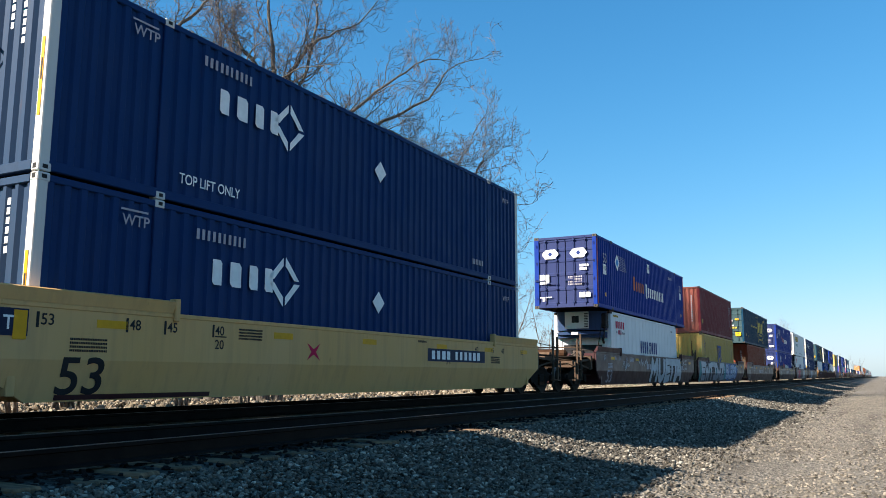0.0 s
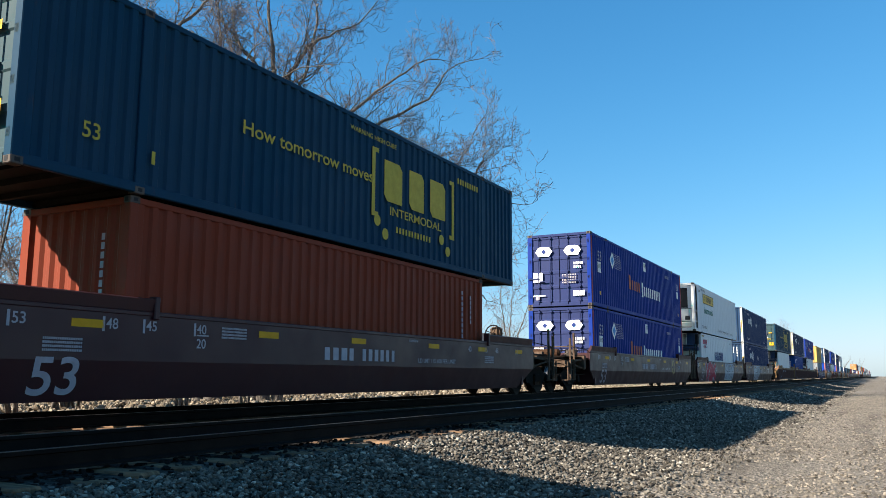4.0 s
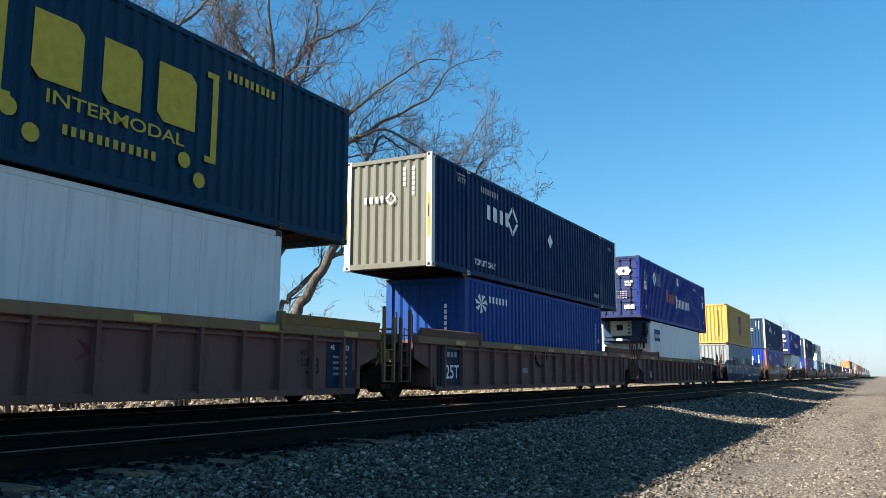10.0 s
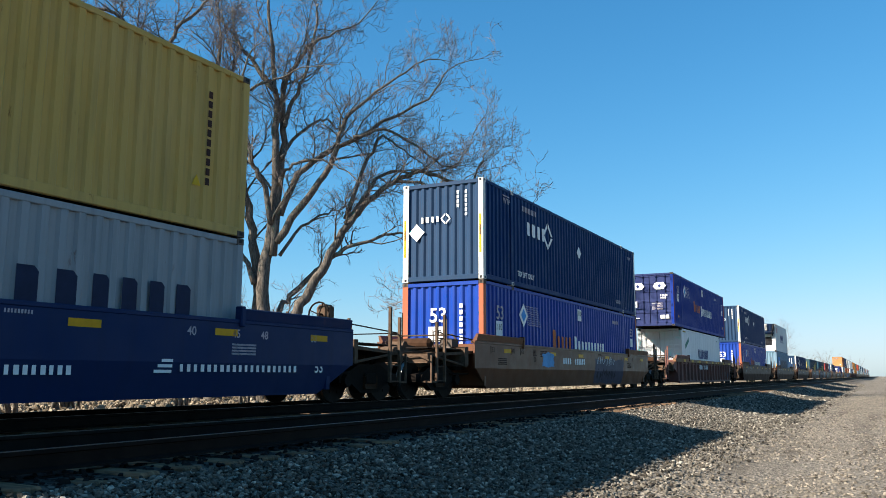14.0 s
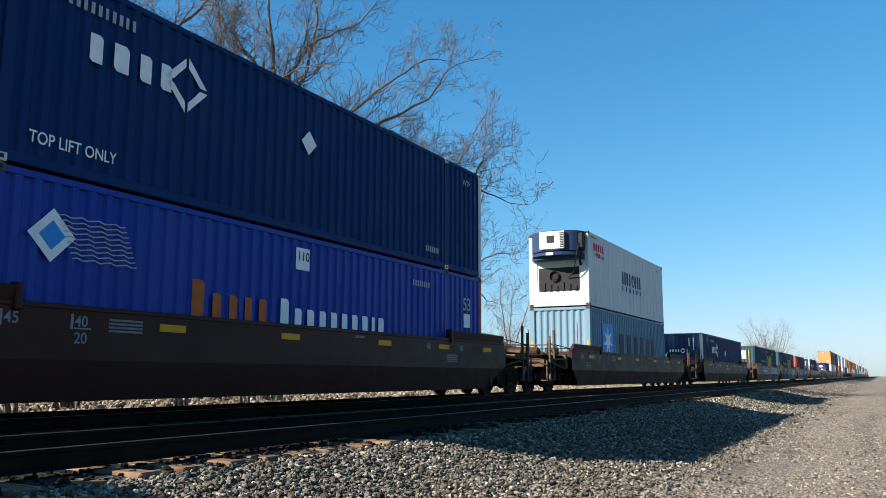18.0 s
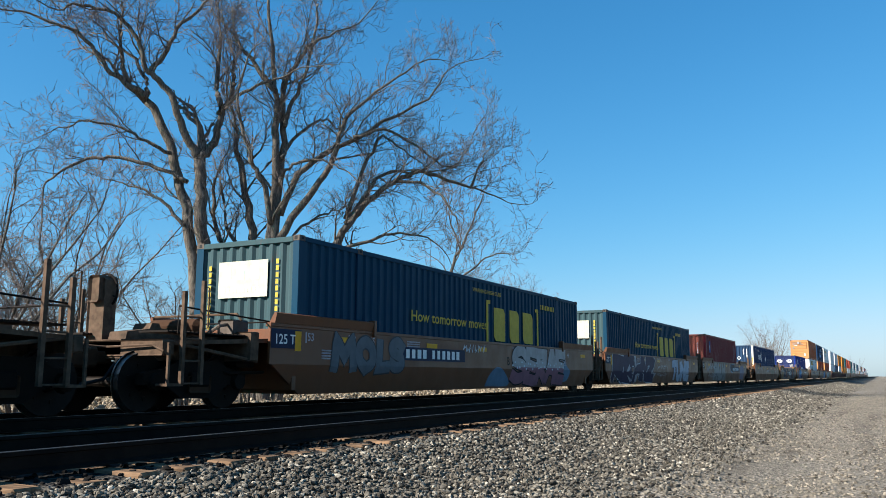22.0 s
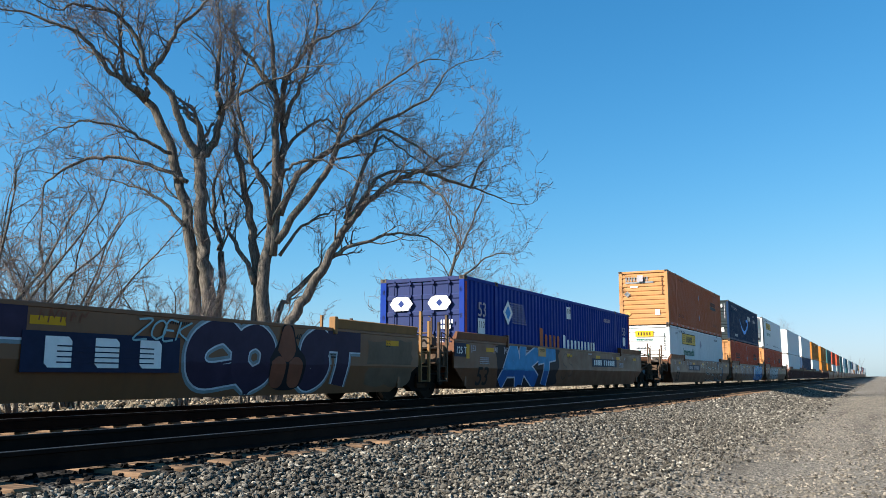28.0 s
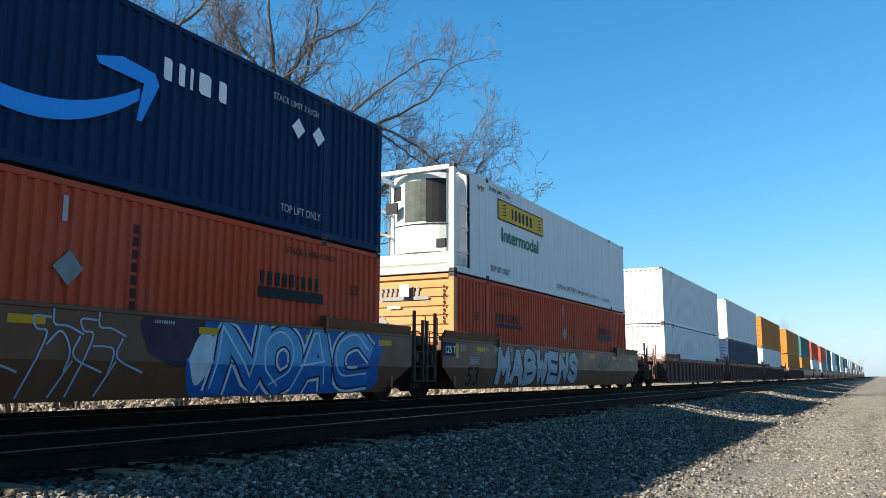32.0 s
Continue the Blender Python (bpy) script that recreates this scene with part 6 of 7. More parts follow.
C_DECK = paint((0.25, 0.135, 0.055), 0.5, 0.2, 0.6)
P_RED = paint((0.17, 0.022, 0.029), 0.35, 0.1)
P_BRICK = paint((0.205, 0.0369, 0.0164), 0.35, 0.12)
P_ORANGE = paint((0.416, 0.152, 0.02), 0.3, 0.1)
P_TAN = paint((0.42, 0.108, 0.038), 0.3, 0.1)
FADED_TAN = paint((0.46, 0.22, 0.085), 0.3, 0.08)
P_WHITE = paint((0.66, 0.66, 0.65), 0.3, 0.05)
P_CRONOS = paint((0.008, 0.055, 0.24), 0.5, 0.2)
P_PRIME = paint((0.006, 0.027, 0.075), 0.2, 0.03)
P_SCH = paint((0.50, 0.068, 0.026), 0.3, 0.08)
P_GREY = paint((0.24, 0.256, 0.264), 0.35, 0.1)
P_TEAL = paint((0.041, 0.1312, 0.1394), 0.3, 0.08)
P_DKBLUE = paint((0.0246, 0.0492, 0.0984), 0.3, 0.08)
POST_W = paint((0.544, 0.536, 0.504), 0.3, 0.14)
POST_R = paint((0.336, 0.04, 0.024), 0.3, 0.08)
POST_O = paint((0.4, 0.112, 0.056), 0.3, 0.1)
C_YELLOW = paint((0.58, 0.33, 0.125), 0.45, 0.15, 0.55)
C_EMPTY = paint((0.16, 0.066, 0.025), 0.4, 0.18, 0.45, gloss=0.3)
C_TAN = paint((0.125, 0.042, 0.0145), 0.45, 0.2, 0.45, gloss=0.3)
C_MAROON = paint((0.042, 0.0085, 0.011), 0.4, 0.12, 0.45, gloss=0.3)
C_RIB = paint((0.165, 0.070, 0.055), 0.75, 0.35, 0.65, gloss=0.16)
C_BLUE = paint((0.002, 0.019, 0.075), 0.35, 0.12, 0.5, gloss=0.12)
C_DARK = paint((0.042, 0.0135, 0.009), 0.5, 0.3, 0.5, gloss=0.14)
LOW, GAP = 0.31, 0.015
L53, L40, L20 = 16.154, 12.192, 6.058
W8 = 2.438


def umax(s0, z0, H=2.896, mat=None, label="dark blue corrugated container with white end posts"):
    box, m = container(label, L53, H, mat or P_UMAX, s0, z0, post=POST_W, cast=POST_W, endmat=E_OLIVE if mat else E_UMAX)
    marks_umax(box, m, mat is not None)
    return box, m


def pacer(s0, z0, end="door", post=None, label="bright blue corrugated container with red end posts"):
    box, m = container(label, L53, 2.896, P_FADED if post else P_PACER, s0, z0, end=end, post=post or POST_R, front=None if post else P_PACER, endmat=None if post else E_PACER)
    if not post:
        m.plate(0.02, 0.14, 0.12, 2.6, POST_R, name="red_stripe", lift=0.001)
    marks_pacer(box, m, end == "door")
    return box, m


def csx(s0, z0, end="door"):
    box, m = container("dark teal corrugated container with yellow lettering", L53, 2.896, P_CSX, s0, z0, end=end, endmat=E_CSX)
    marks_csx(box, m, end == "door")
    return box, m


def box40(label, mat, s0, z0, H=2.896, **kw):
    return container(label, L40, H, mat, s0, z0, W=W8, **kw)


def reefer(s0, z0, brand=None, label="white refrigerated container with a blue generator on its end"):
    box, m = container(label, L40, 2.896, REEFER_WHITE, s0, z0, W=W8, end="unit40", side="flat")
    if brand:
        brand(box, m)
    return box, m


def over(z=2.896):
    return LOW + z + GAP


SILVER = spray((0.42, 0.43, 0.45))
INK = spray((0.012, 0.012, 0.016))
TEALS = spray((0.025, 0.19, 0.21))
REDS = spray((0.45, 0.03, 0.06))
SKYS = spray((0.08, 0.30, 0.55))
NAVYS = spray((0.016, 0.013, 0.02))
BROWNS = spray((0.20, 0.07, 0.04))
PALES = spray((0.5, 0.55, 0.6))
DEEPS = spray((0.02, 0.10, 0.32))
T40 = (L53 - L40) / 2
# rear of a unit that is out of view at the start; its load throws the first shadow
well_car("tan well car with smooth sides", -5.0, C_YELLOW, "joint", "joint")
umax(-13.1, LOW)
umax(-13.1, over())
# 1
car, mk = well_car("pale tan well car with smooth sides and black numerals", 14.8, C_YELLOW, "joint", "coupled")
car_marks(mk, BLACK, BLACK, "blue")
end_plate(mk)
mk.poly([(-0.2, -0.16), (0, -0.05), (0.2, -0.16), (0.07, 0), (0.2, 0.16), (0, 0.05), (-0.2, 0.16), (-0.07, 0)], -2.35, 1.0, M_CRIM, name="emblem")
mk.word("A", 3.0, 0.84, 0.22, BLACK)
patch(car, [(-7.7, 0.24), (-4.9, 0.24), (-4.9, 0.31), (-7.7, 0.31)], C_MAROON, 0.005, "maroon_stripe")
umax(6.7, LOW)
umax(6.7, over())
# 2 to 4, one three-part car
car, mk = well_car("dark maroon well car with white graffiti", 38.95, C_MAROON, "coupled", "joint")
car_marks(mk, M_PALE, M_PALE, "white")
scrawl(car, -5.6, 0.75, 3, 0.5, PALES, 1)
scrawl(car, -3.0, 0.95, 6, 0.35, PALES, 2)
panel_spray(car, -1.0, 5.95, 0.24, 1.45, INK, 0.0035)
lettered(car, [("M", -0.85, 0.62), ("U", 0.64, 1.98), ("E", 2.05, 3.2), ("T", 3.0, 4.1), ("T", 3.75, 4.95), ("A", 4.4, 5.88)], 0.25, 1.46, SILVER, INK, 0.36, 0.03, slant=0.12)
for k, u in enumerate((0.0, 1.3, 2.6, 4.0, 5.2)):
    scrawl(car, u, 0.45 + 0.2 * (k % 2), 2, 0.35, INK, 40 + k, 0.022)
for z in (1.28, 1.05, 0.82):
    scrawl(car, 6.1, z, 7, 0.2, PALES, int(z * 100), 0.02)
reefer(30.87 + T40, LOW, marks_seaco)
pacer(30.87, over())
car, mk = well_car("dark maroon well car with teal and silver graffiti", 58.5, C_MAROON, "joint", "joint")
car_marks(mk, M_PALE)
panel_spray(car, -8.7, -0.1, 0.24, 1.46, NAVYS, 0.0035)
for pts in ([(-8.7, 0.3), (-8.0, 0.3), (-7.9, 1.4), (-8.7, 1.4)], [(-3.4, 1.35), (-3.2, 1.2), (-2.95, 0.75), (-3.05, 0.6), (-3.3, 0.9)], [(-5.7, 1.4), (-5.4, 1.2), (-5.3, 0.8), (-5.6, 0.9)],
            [(-0.6, 1.1), (-0.2, 1.4), (0.2, 1.3), (0.55, 0.9), (0.45, 0.4), (-0.1, 0.35), (-0.35, 0.7)]):
    patch(car, pts, TEALS, 0.0042, rounded=True)
lettered(car, [("E", -8.1, -6.95), ("W", -7.0, -5.5), ("T", -5.55, -4.3), ("I", -4.2, -2.8), ("W", -3.05, -1.5), ("Z", -1.68, -0.08)], 0.3, 1.42, SILVER, INK, 0.33, 0.05, lower=spray((0.20, 0.21, 0.24)), split=0.74, slant=-0.1)
mk.word("20", -0.18, 1.0, 0.22, PALES, lift=0.004)
mk.word("20", -0.15, 0.78, 0.2, PALES, lift=0.004)
patch(car, [(0.55, 0.3), (0.5, 1.2), (1.0, 1.42), (2.2, 1.4), (4.2, 1.44), (5.2, 1.4), (5.35, 0.9), (5.2, 0.4), (3.6, 0.26), (1.6, 0.26)], DEEPS, 0.0045, rounded=True)
lettered(car, [("B", 0.65, 1.72), ("L", 1.65, 2.6), ("E", 2.5, 3.5), ("S", 3.35, 4.35), ("S", 4.2, 5.2)], 0.36, 1.36, spray((0.26, 0.33, 0.47)), NAVYS, 0.30, 0.05, slant=0.14, shine=PALES)
scrawl(car, 5.5, 0.95, 5, 0.2, PALES, 44, 0.02)
marks_msc(*box40("yellow corrugated container with rust runs", P_MSC, 52.4, LOW))
marks_red(*box40("dull red corrugated container", P_RED, 52.4, over(), endmat=E_RED))
car, mk = well_car("dark maroon well car with white numerals", 78.4, C_MAROON, "joint", "coupled")
car_marks(mk, M_PALE, M_PALE, "white")
marks_red(*box40("brick red corrugated container", P_BRICK, 70.3 + T40, LOW))
csx(70.3, over())
# 5 to 7
car, mk = well_car("dark maroon well car with white lettering and a round emblem", 102.2, C_MAROON, "coupled", "joint")
car_marks(mk, M_PALE, M_PALE, "white")
n = 24
mk.poly([(0.36 * math.cos(6.2832 * k / n), 0.36 * math.sin(6.2832 * k / n)) for k in range(n)], 4.6, 1.0, spray((0.30, 0.22, 0.10)), name="round_emblem")
mk.poly([(-0.06, -0.26), (0.06, -0.26), (0.06, -0.06), (0.26, -0.06), (0.26, 0.06), (0.06, 0.06), (0.06, 0.26), (-0.06, 0.26), (-0.06, 0.06), (-0.26, 0.06), (-0.26, -0.06), (-0.06, -0.06)], 4.6, 1.0, C_MAROON, name="emblem", lift=0.004)
pacer(94.15, LOW)
pacer(94.15, over())
car, mk = well_car("dark maroon well car with red and white graffiti", 122.2, C_MAROON, "joint", "joint")
car_marks(mk, M_PALE, M_PALE)
end_plate(mk)
lettered(car, [("V", -6.5, -5.3), ("B", -5.3, -4.2), ("K", -4.3, -2.95)], 0.25, 1.4, REDS, SILVER, 0.36, 0.06, spray((0.16, 0.13, 0.13)), 0.14)
mk.word("C", -2.88, 0.86, 0.24, PALES)
patch(car, [(0.6, 0.3), (0.58, 1.2), (0.9, 1.44), (2.4, 1.4), (4.1, 1.42), (4.2, 0.9), (4.0, 0.35), (2.4, 0.28)], spray((0.42, 0.43, 0.46)), 0.005, rounded=True)
outlined(car, [("S", 0.75, 1.3), ("E", 1.4, 1.85), ("H", 1.95, 2.45), ("L", 2.5, 2.85), ("O", 2.9, 3.35), ("S", 3.45, 4.05)], 0.42, 1.32, NAVYS, 0.04)
reefer(114.1 + T40, LOW, marks_seaco)
marks_jb_reefer(*container("white refrigerated container with an open frame round its cooling unit", L53, 2.896, P_WHITE, 114.1, over(), end="unit53", side="flat"))
car, mk = well_car("dark maroon well car with a white graffiti block", 141.8, C_MAROON, "joint", "coupled")
car_marks(mk, M_PALE, M_PALE, "white")
patch(car, [(-4.35, 0.5), (-4.4, 1.1), (-4.1, 1.42), (-3.0, 1.38), (-1.8, 1.44), (-0.7, 1.42), (-0.65, 0.95), (-0.8, 0.6), (-1.5, 0.3), (-3.0, 0.26), (-4.1, 0.28)], spray((0.44, 0.44, 0.47)), 0.005, rounded=True)
outlined(car, [("S", -4.2, -3.55), ("E", -3.4, -2.95), ("H", -2.9, -2.35), ("L", -2.25, -1.95), ("O", -1.85, -1.4), ("S", -1.3, -0.75)], 0.4, 1.34, spray((0.10, 0.02, 0.035)), 0.045)
outlined(car, [("B", -6.7, -6.2), ("O", -6.1, -5.4)], 0.7, 1.15, spray((0.10, 0.13, 0.22)), 0.025)
scrawl(car, 4.6, 0.95, 6, 0.35, PALES, 8)
umax(133.7, LOW)
umax(133.7, over())
# 8 to 10
car, mk = well_car("rusty brown well car with ribbed sides", 165.7, C_RIB, "coupled", "joint", "ribbed", deck=C_DECK)
mk.bars(-4.9, 1.0, 0.2, 4, M_PALE, pitch=1.1, fill=0.6)
mk.bars(-3.2, 1.0, 0.2, 5, M_PALE, pitch=1.0, fill=0.6)
mk.bars(-7.4, 0.45, 0.1, 8, M_PALE)
mk.word("53", 6.63, 0.6, 0.3, BLACK, stretch=1.1, lift=-0.093)
mk.word("40", 6.36, 0.92, 0.13, BLACK, lift=0.001)
mk.word("20", 6.36, 0.74, 0.13, BLACK, lift=0.001)
mk.plate(7.3, 0.3, 0.85, 0.98, M_PLATE, name="capacity_panel", lift=-0.093)
mk.word("48", 7.4, 1.06, 0.1, WHITE, lift=-0.088)
mk.word("53", 7.9, 1.06, 0.1, WHITE, lift=-0.088)
for k in range(4):
    mk.bars(7.5, 0.9 - 0.11 * k, 0.05, 14, M_PALE, pitch=0.7, fill=0.6, lift=-0.088)
mk.poly([(-0.24, -0.16), (0, -0.05), (0.24, -0.16), (0.08, 0), (0.24, 0.16), (0, 0.05), (-0.24, 0.16), (-0.08, 0)], 1.9, 0.9, spray((0.16, 0.04, 0.06)), name="emblem", lift=-0.095)
reefer(157.6 + T40, LOW)
csx(157.6, over())
car, mk = well_car("rusty brown well car with ribbed sides and a dark blue panel", 185.5, C_RIB, "joint", "joint", "ribbed")
mk.plate(-8.0, 0.27, 1.15, 1.0, M_PLATE, name="capacity_panel", lift=-0.085)
mk.word("125T", -7.85, 0.5, 0.34, WHITE, lift=-0.08)
mk.bars(-7.7, 1.02, 0.12, 4, M_PALE, pitch=1.6, lift=-0.08)
mk.plate(-2.69, 0.64, 0.47, 0.15, M_GREY, name="stencil", lift=-0.093)
hose = Build()
hose.tube([(-1.72 + 1.06 * k / 8, -1.44, 1.26 - 0.4 * math.sin(math.pi * k / 8) ** 0.6) for k in range(9)], 0.028, 6)
part("air_hose", hose.mesh("air_hose", RUBBER), car)
letter_blocks(mk, [0.6, 0.6, 0.6], 1.12, 0.62, 0.44, spray((0.16, 0.035, 0.03)), gap=0.08, lift=-0.093)
marks_cronos(*box40("blue corrugated container with a white emblem", P_CRONOS, 177.4 + T40, LOW))
umax(177.4, over(), mat=P_UMAX2)
car, mk = well_car("rusty brown well car with ribbed sides", 205.4, C_RIB, "joint", "coupled", "ribbed")
mk.plate(-7.3, 0.27, 0.95, 0.98, M_PLATE, name="capacity_panel", lift=-0.085)
mk.word("125T", -7.2, 0.5, 0.3, WHITE, stretch=0.85, lift=-0.08)
mk.bars(3.9, 0.95, 0.2, 4, WHITE, pitch=1.1, fill=0.6, lift=-0.08)
mk.bars(5.2, 0.95, 0.2, 5, WHITE, pitch=1.0, fill=0.6, lift=-0.08)
bx, mk = reefer(197.4 + T40, LOW)
mk.plate(0.82, 1.95, 1.16, 0.56, M_NAVY, name="logo_panel")
letter_blocks(mk, [0.12] * 6, 0.98, 2.1, 0.18, WHITE, gap=0.25, lift=0.004)
pacer(197.4, over())
# 11 to 16, single cars
car, mk = well_car("dark blue well car with white lettering", 228.65, C_BLUE, "coupled", "coupled")
car_marks(mk, M_PALE)
mk.bars(0.0, 1.02, 0.13, 3, WHITE, pitch=0.62, fill=0.62)
mk.bars(0.3, 1.02, 0.13, 5, WHITE, pitch=0.6, fill=0.6)
mk.bars(1.43, 0.57, 0.15, 10, WHITE, pitch=0.82, fill=0.55, lift=-0.022)
mk.bars(-1.7, 0.62, 0.13, 9, M_PALE, pitch=0.72, fill=0.5, lift=-0.012)
mk.bars(-1.7, 0.46, 0.13, 9, M_PALE, pitch=0.72, fill=0.5, lift=-0.05)
for k in range(3):
    mk.plate(4.0 + 0.06 * k, 0.6 + 0.08 * k, 0.34 - 0.06 * k, 0.045, WHITE, name="emblem", lift=-0.02 + 0.012 * k)
mk.bars(4.5, 0.62, 0.2, 20, WHITE, pitch=0.72, fill=0.5, lift=-0.012)
mk.word("53", 7.85, 0.62, 0.2, WHITE, lift=-0.012)
mk.plate(-8.9, 0.86, 0.3, 0.46, YELLOW, name="reflector")
for k in (0, 1):
    marks_maersk(*container("grey corrugated short container with a pale blue star panel", L20, 2.591, P_MAERSK, 222.56 + k * (L40 - L20), LOW, W=W8))
marks_msc(*box40("yellow corrugated container with rust runs", P_MSC, 222.56, over(2.591)))
car, mk = well_car("tan brown well car with smooth sides", 252.5, C_TAN, "coupled", "coupled")
car_marks(mk, M_BROWN)
mk.bars(-2.3, 0.95, 0.2, 4, WHITE, pitch=1.1, fill=0.6)
mk.bars(-1.1, 0.95, 0.2, 6, WHITE, pitch=0.95, fill=0.6)
panel_spray(car, -4.2, -3.2, 0.85, 1.3, SKYS)
panel_spray(car, 1.2, 5.0, 0.28, 1.2, spray((0.06, 0.06, 0.09)))
scrawl(car, 1.4, 0.9, 8, 0.4, PALES, 12)
scrawl(car, 1.4, 0.35, 7, 0.5, INK, 13, 0.05)
pacer(244.4, LOW, end="ribs", post=POST_O, label="bright blue corrugated container with orange end posts")
umax(244.4, over())
car, mk = well_car("rusty brown well car with ribbed sides and yellow plates", 276.6, C_RIB, "coupled", "coupled", "ribbed")
mk.bars(-2.9, 0.95, 0.24, 4, WHITE, pitch=1.1, fill=0.6)
mk.bars(-1.5, 0.95, 0.24, 6, WHITE, pitch=0.95, fill=0.6)
mk.plate(1.95, 0.62, 0.4, 0.5, M_SIGN, name="sticker", lift=-0.085)
mk.word("53", 5.37, 0.68, 0.26, spray((0.06, 0.07, 0.07)), stretch=1.15, lift=-0.093)
mk.word("20", 6.27, 0.92, 0.12, BLACK, lift=0.001)
mk.word("40", 6.27, 0.76, 0.12, BLACK, lift=0.001)
mk.plate(6.6, 0.6, 0.5, 0.2, M_GREY, name="stencil", lift=-0.093)
mk.plate(7.4, 0.42, 0.42, 0.32, M_PLATE, name="placard", lift=-0.093)
mk.plate(7.95, 0.4, 0.2, 0.24, M_GREY, name="placard", lift=-0.093)
for k in range(8):
    mk.plate(-7.2 + 2.1 * k, 1.33, 0.5, 0.12, YELLOW, name="reflector", lift=0.015)
bx, mk = container("white refrigerated container with two doors", L40, 2.896, REEFER_WHITE, 268.5 + T40, LOW, W=W8, end="door", side="flat")
marks_seaboard(mk)
mk.poly([(0, 0), (1.0, 0.45), (0.95, 0.7), (-0.05, 0.25)], 0.9, 1.75, M_GREEN, name="logo")
pacer(268.5, over())
car, mk = well_car("dark brown well car with smooth sides", 300.2, C_DARK, "coupled", "coupled")
car_marks(mk, M_GREY)
pacer(292.1, LOW, end="ribs", post=POST_O, label="bright blue corrugated container with orange end posts")
umax(292.1, over())
car, mk = well_car("dark brown well car with smooth sides", 324.2, C_DARK, "coupled", "coupled")
car_marks(mk, M_GREY)
bx, mk = box40("rusting grey blue corrugated container with a bright blue panel", P_MAERSK2, 318.1, LOW)
marks_maersk(bx, mk, False)
bx, mk = container("grimy white refrigerated container", L40, 2.896, DIRTY_WHITE, 318.1, over(), W=W8, end="unit40", side="flat")
marks_seaco(bx, mk)
car, mk = well_car("dark well car with faded lettering", 348.2, C_DARK, "coupled", "coupled")
car_marks(mk, M_GREY, None, "small")
scrawl(car, 1.2, 0.5, 7, 0.6, spray((0.10, 0.09, 0.08)), 15, 0.08)
umax(340.1, LOW)
# 17 to 19
car, mk = well_car("tan brown well car with graffiti and a brake wheel", 372.3, C_TAN, "coupled", "joint", wheel_end=-1)
car_marks(mk, M_PALE, None, "blue", -4.65)
end_plate(mk)
lettered(car, [("M", -7.3, -6.4), ("O", -6.45, -5.7), ("L", -5.7, -5.1), ("S", -5.2, -4.5)], 0.6, 1.38, spray((0.10, 0.115, 0.13)), spray((0.05, 0.05, 0.055)), 0.24, 0.03)
mk.word("B", 1.2, 0.86, 0.24, BLACK)
patch(car, [(-0.1, 0.28), (0.1, 0.6), (0.5, 0.8), (1.0, 0.7), (1.5, 0.3)], spray((0.10, 0.17, 0.24)), 0.004, rounded=True)
patch(car, [(5.7, 0.35), (5.7, 0.9), (6.0, 1.05), (6.3, 0.85), (6.6, 0.7), (6.4, 0.4)], spray((0.10, 0.17, 0.24)), 0.004, rounded=True)
lettered(car, [("S", 1.5, 2.75), ("E", 2.6, 3.6), ("R", 3.45, 4.4), ("A", 4.25, 5.3), ("E", 5.1, 6.1)], 0.28, 1.44, spray((0.36, 0.33, 0.32)), INK, 0.33, 0.04, lower=spray((0.24, 0.11, 0.14)), split=0.82, slant=0.06)
for k in range(26):
    patch(car, [(1.6 + 0.17 * k + 0.05 * math.cos(a), 0.86 + 0.1 * math.sin(k * 1.9) + 0.035 * math.sin(a)) for a in (0.0, 1.05, 2.1, 3.14, 4.2, 5.24)], PALES, 0.0125)
scrawl(car, -1.6, 1.15, 8, 0.22, PALES, 21)
csx(364.2, LOW, end="ribs")
car, mk = well_car("brown well car with dark graffiti", 392.1, C_TAN, "joint", "joint")
car_marks(mk, M_PALE, BLACK)
end_plate(mk)
lettered(car, [("R", -8.2, -6.4), ("E", -6.6, -5.0), ("H", -5.0, -3.5), ("N", -3.7, -2.6), ("Z", -2.9, -1.3)], 0.27, 1.44, spray((0.035, 0.025, 0.055)), PALES, 0.42, 0.035, spray((0.10, 0.08, 0.09)), 0.1, slant=0.12)
for pts in ([(-6.2, 0.72), (-5.7, 1.05), (-5.5, 0.9), (-5.8, 0.75)], [(-4.85, 1.4), (-4.6, 1.42), (-4.55, 1.0), (-4.75, 0.9)], [(-4.7, 0.6), (-4.2, 0.7), (-4.4, 0.3), (-4.6, 0.28)], [(-6.0, 0.6), (-5.1, 0.4), (-5.3, 0.28)], [(-1.4, 0.68), (-1.0, 0.68), (-1.5, 0.4)]):
    patch(car, pts, spray((0.33, 0.33, 0.36)), 0.0125)
for z, n in ((1.15, 4), (0.85, 10), (0.5, 9)):
    scrawl(car, -0.7, z, n, 0.28, PALES, int(z * 50), 0.018)
lettered(car, [("T", 2.4, 3.5), ("U", 3.4, 4.55), ("N", 4.5, 5.6), ("E", 5.5, 6.6)], 0.28, 1.38, spray((0.34, 0.38, 0.45)), NAVYS, 0.36, 0.03)
csx(384.0, LOW, end="ribs")
car, mk = well_car("tan brown well car with grey graffiti", 411.8, C_TAN, "joint", "coupled")
car_marks(mk, M_PALE, None, "blue")
end_plate(mk)
scrawl(car, -7.2, 0.9, 9, 0.35, PALES, 24)
scrawl(car, -7.2, 0.4, 9, 0.4, PALES, 25)
patch(car, [(-5.6, 0.3), (-5.4, 0.8), (-4.0, 0.9), (-1.2, 0.9), (-0.7, 0.5), (-0.9, 0.28)], spray((0.2, 0.17, 0.15)), 0.0035, rounded=True)
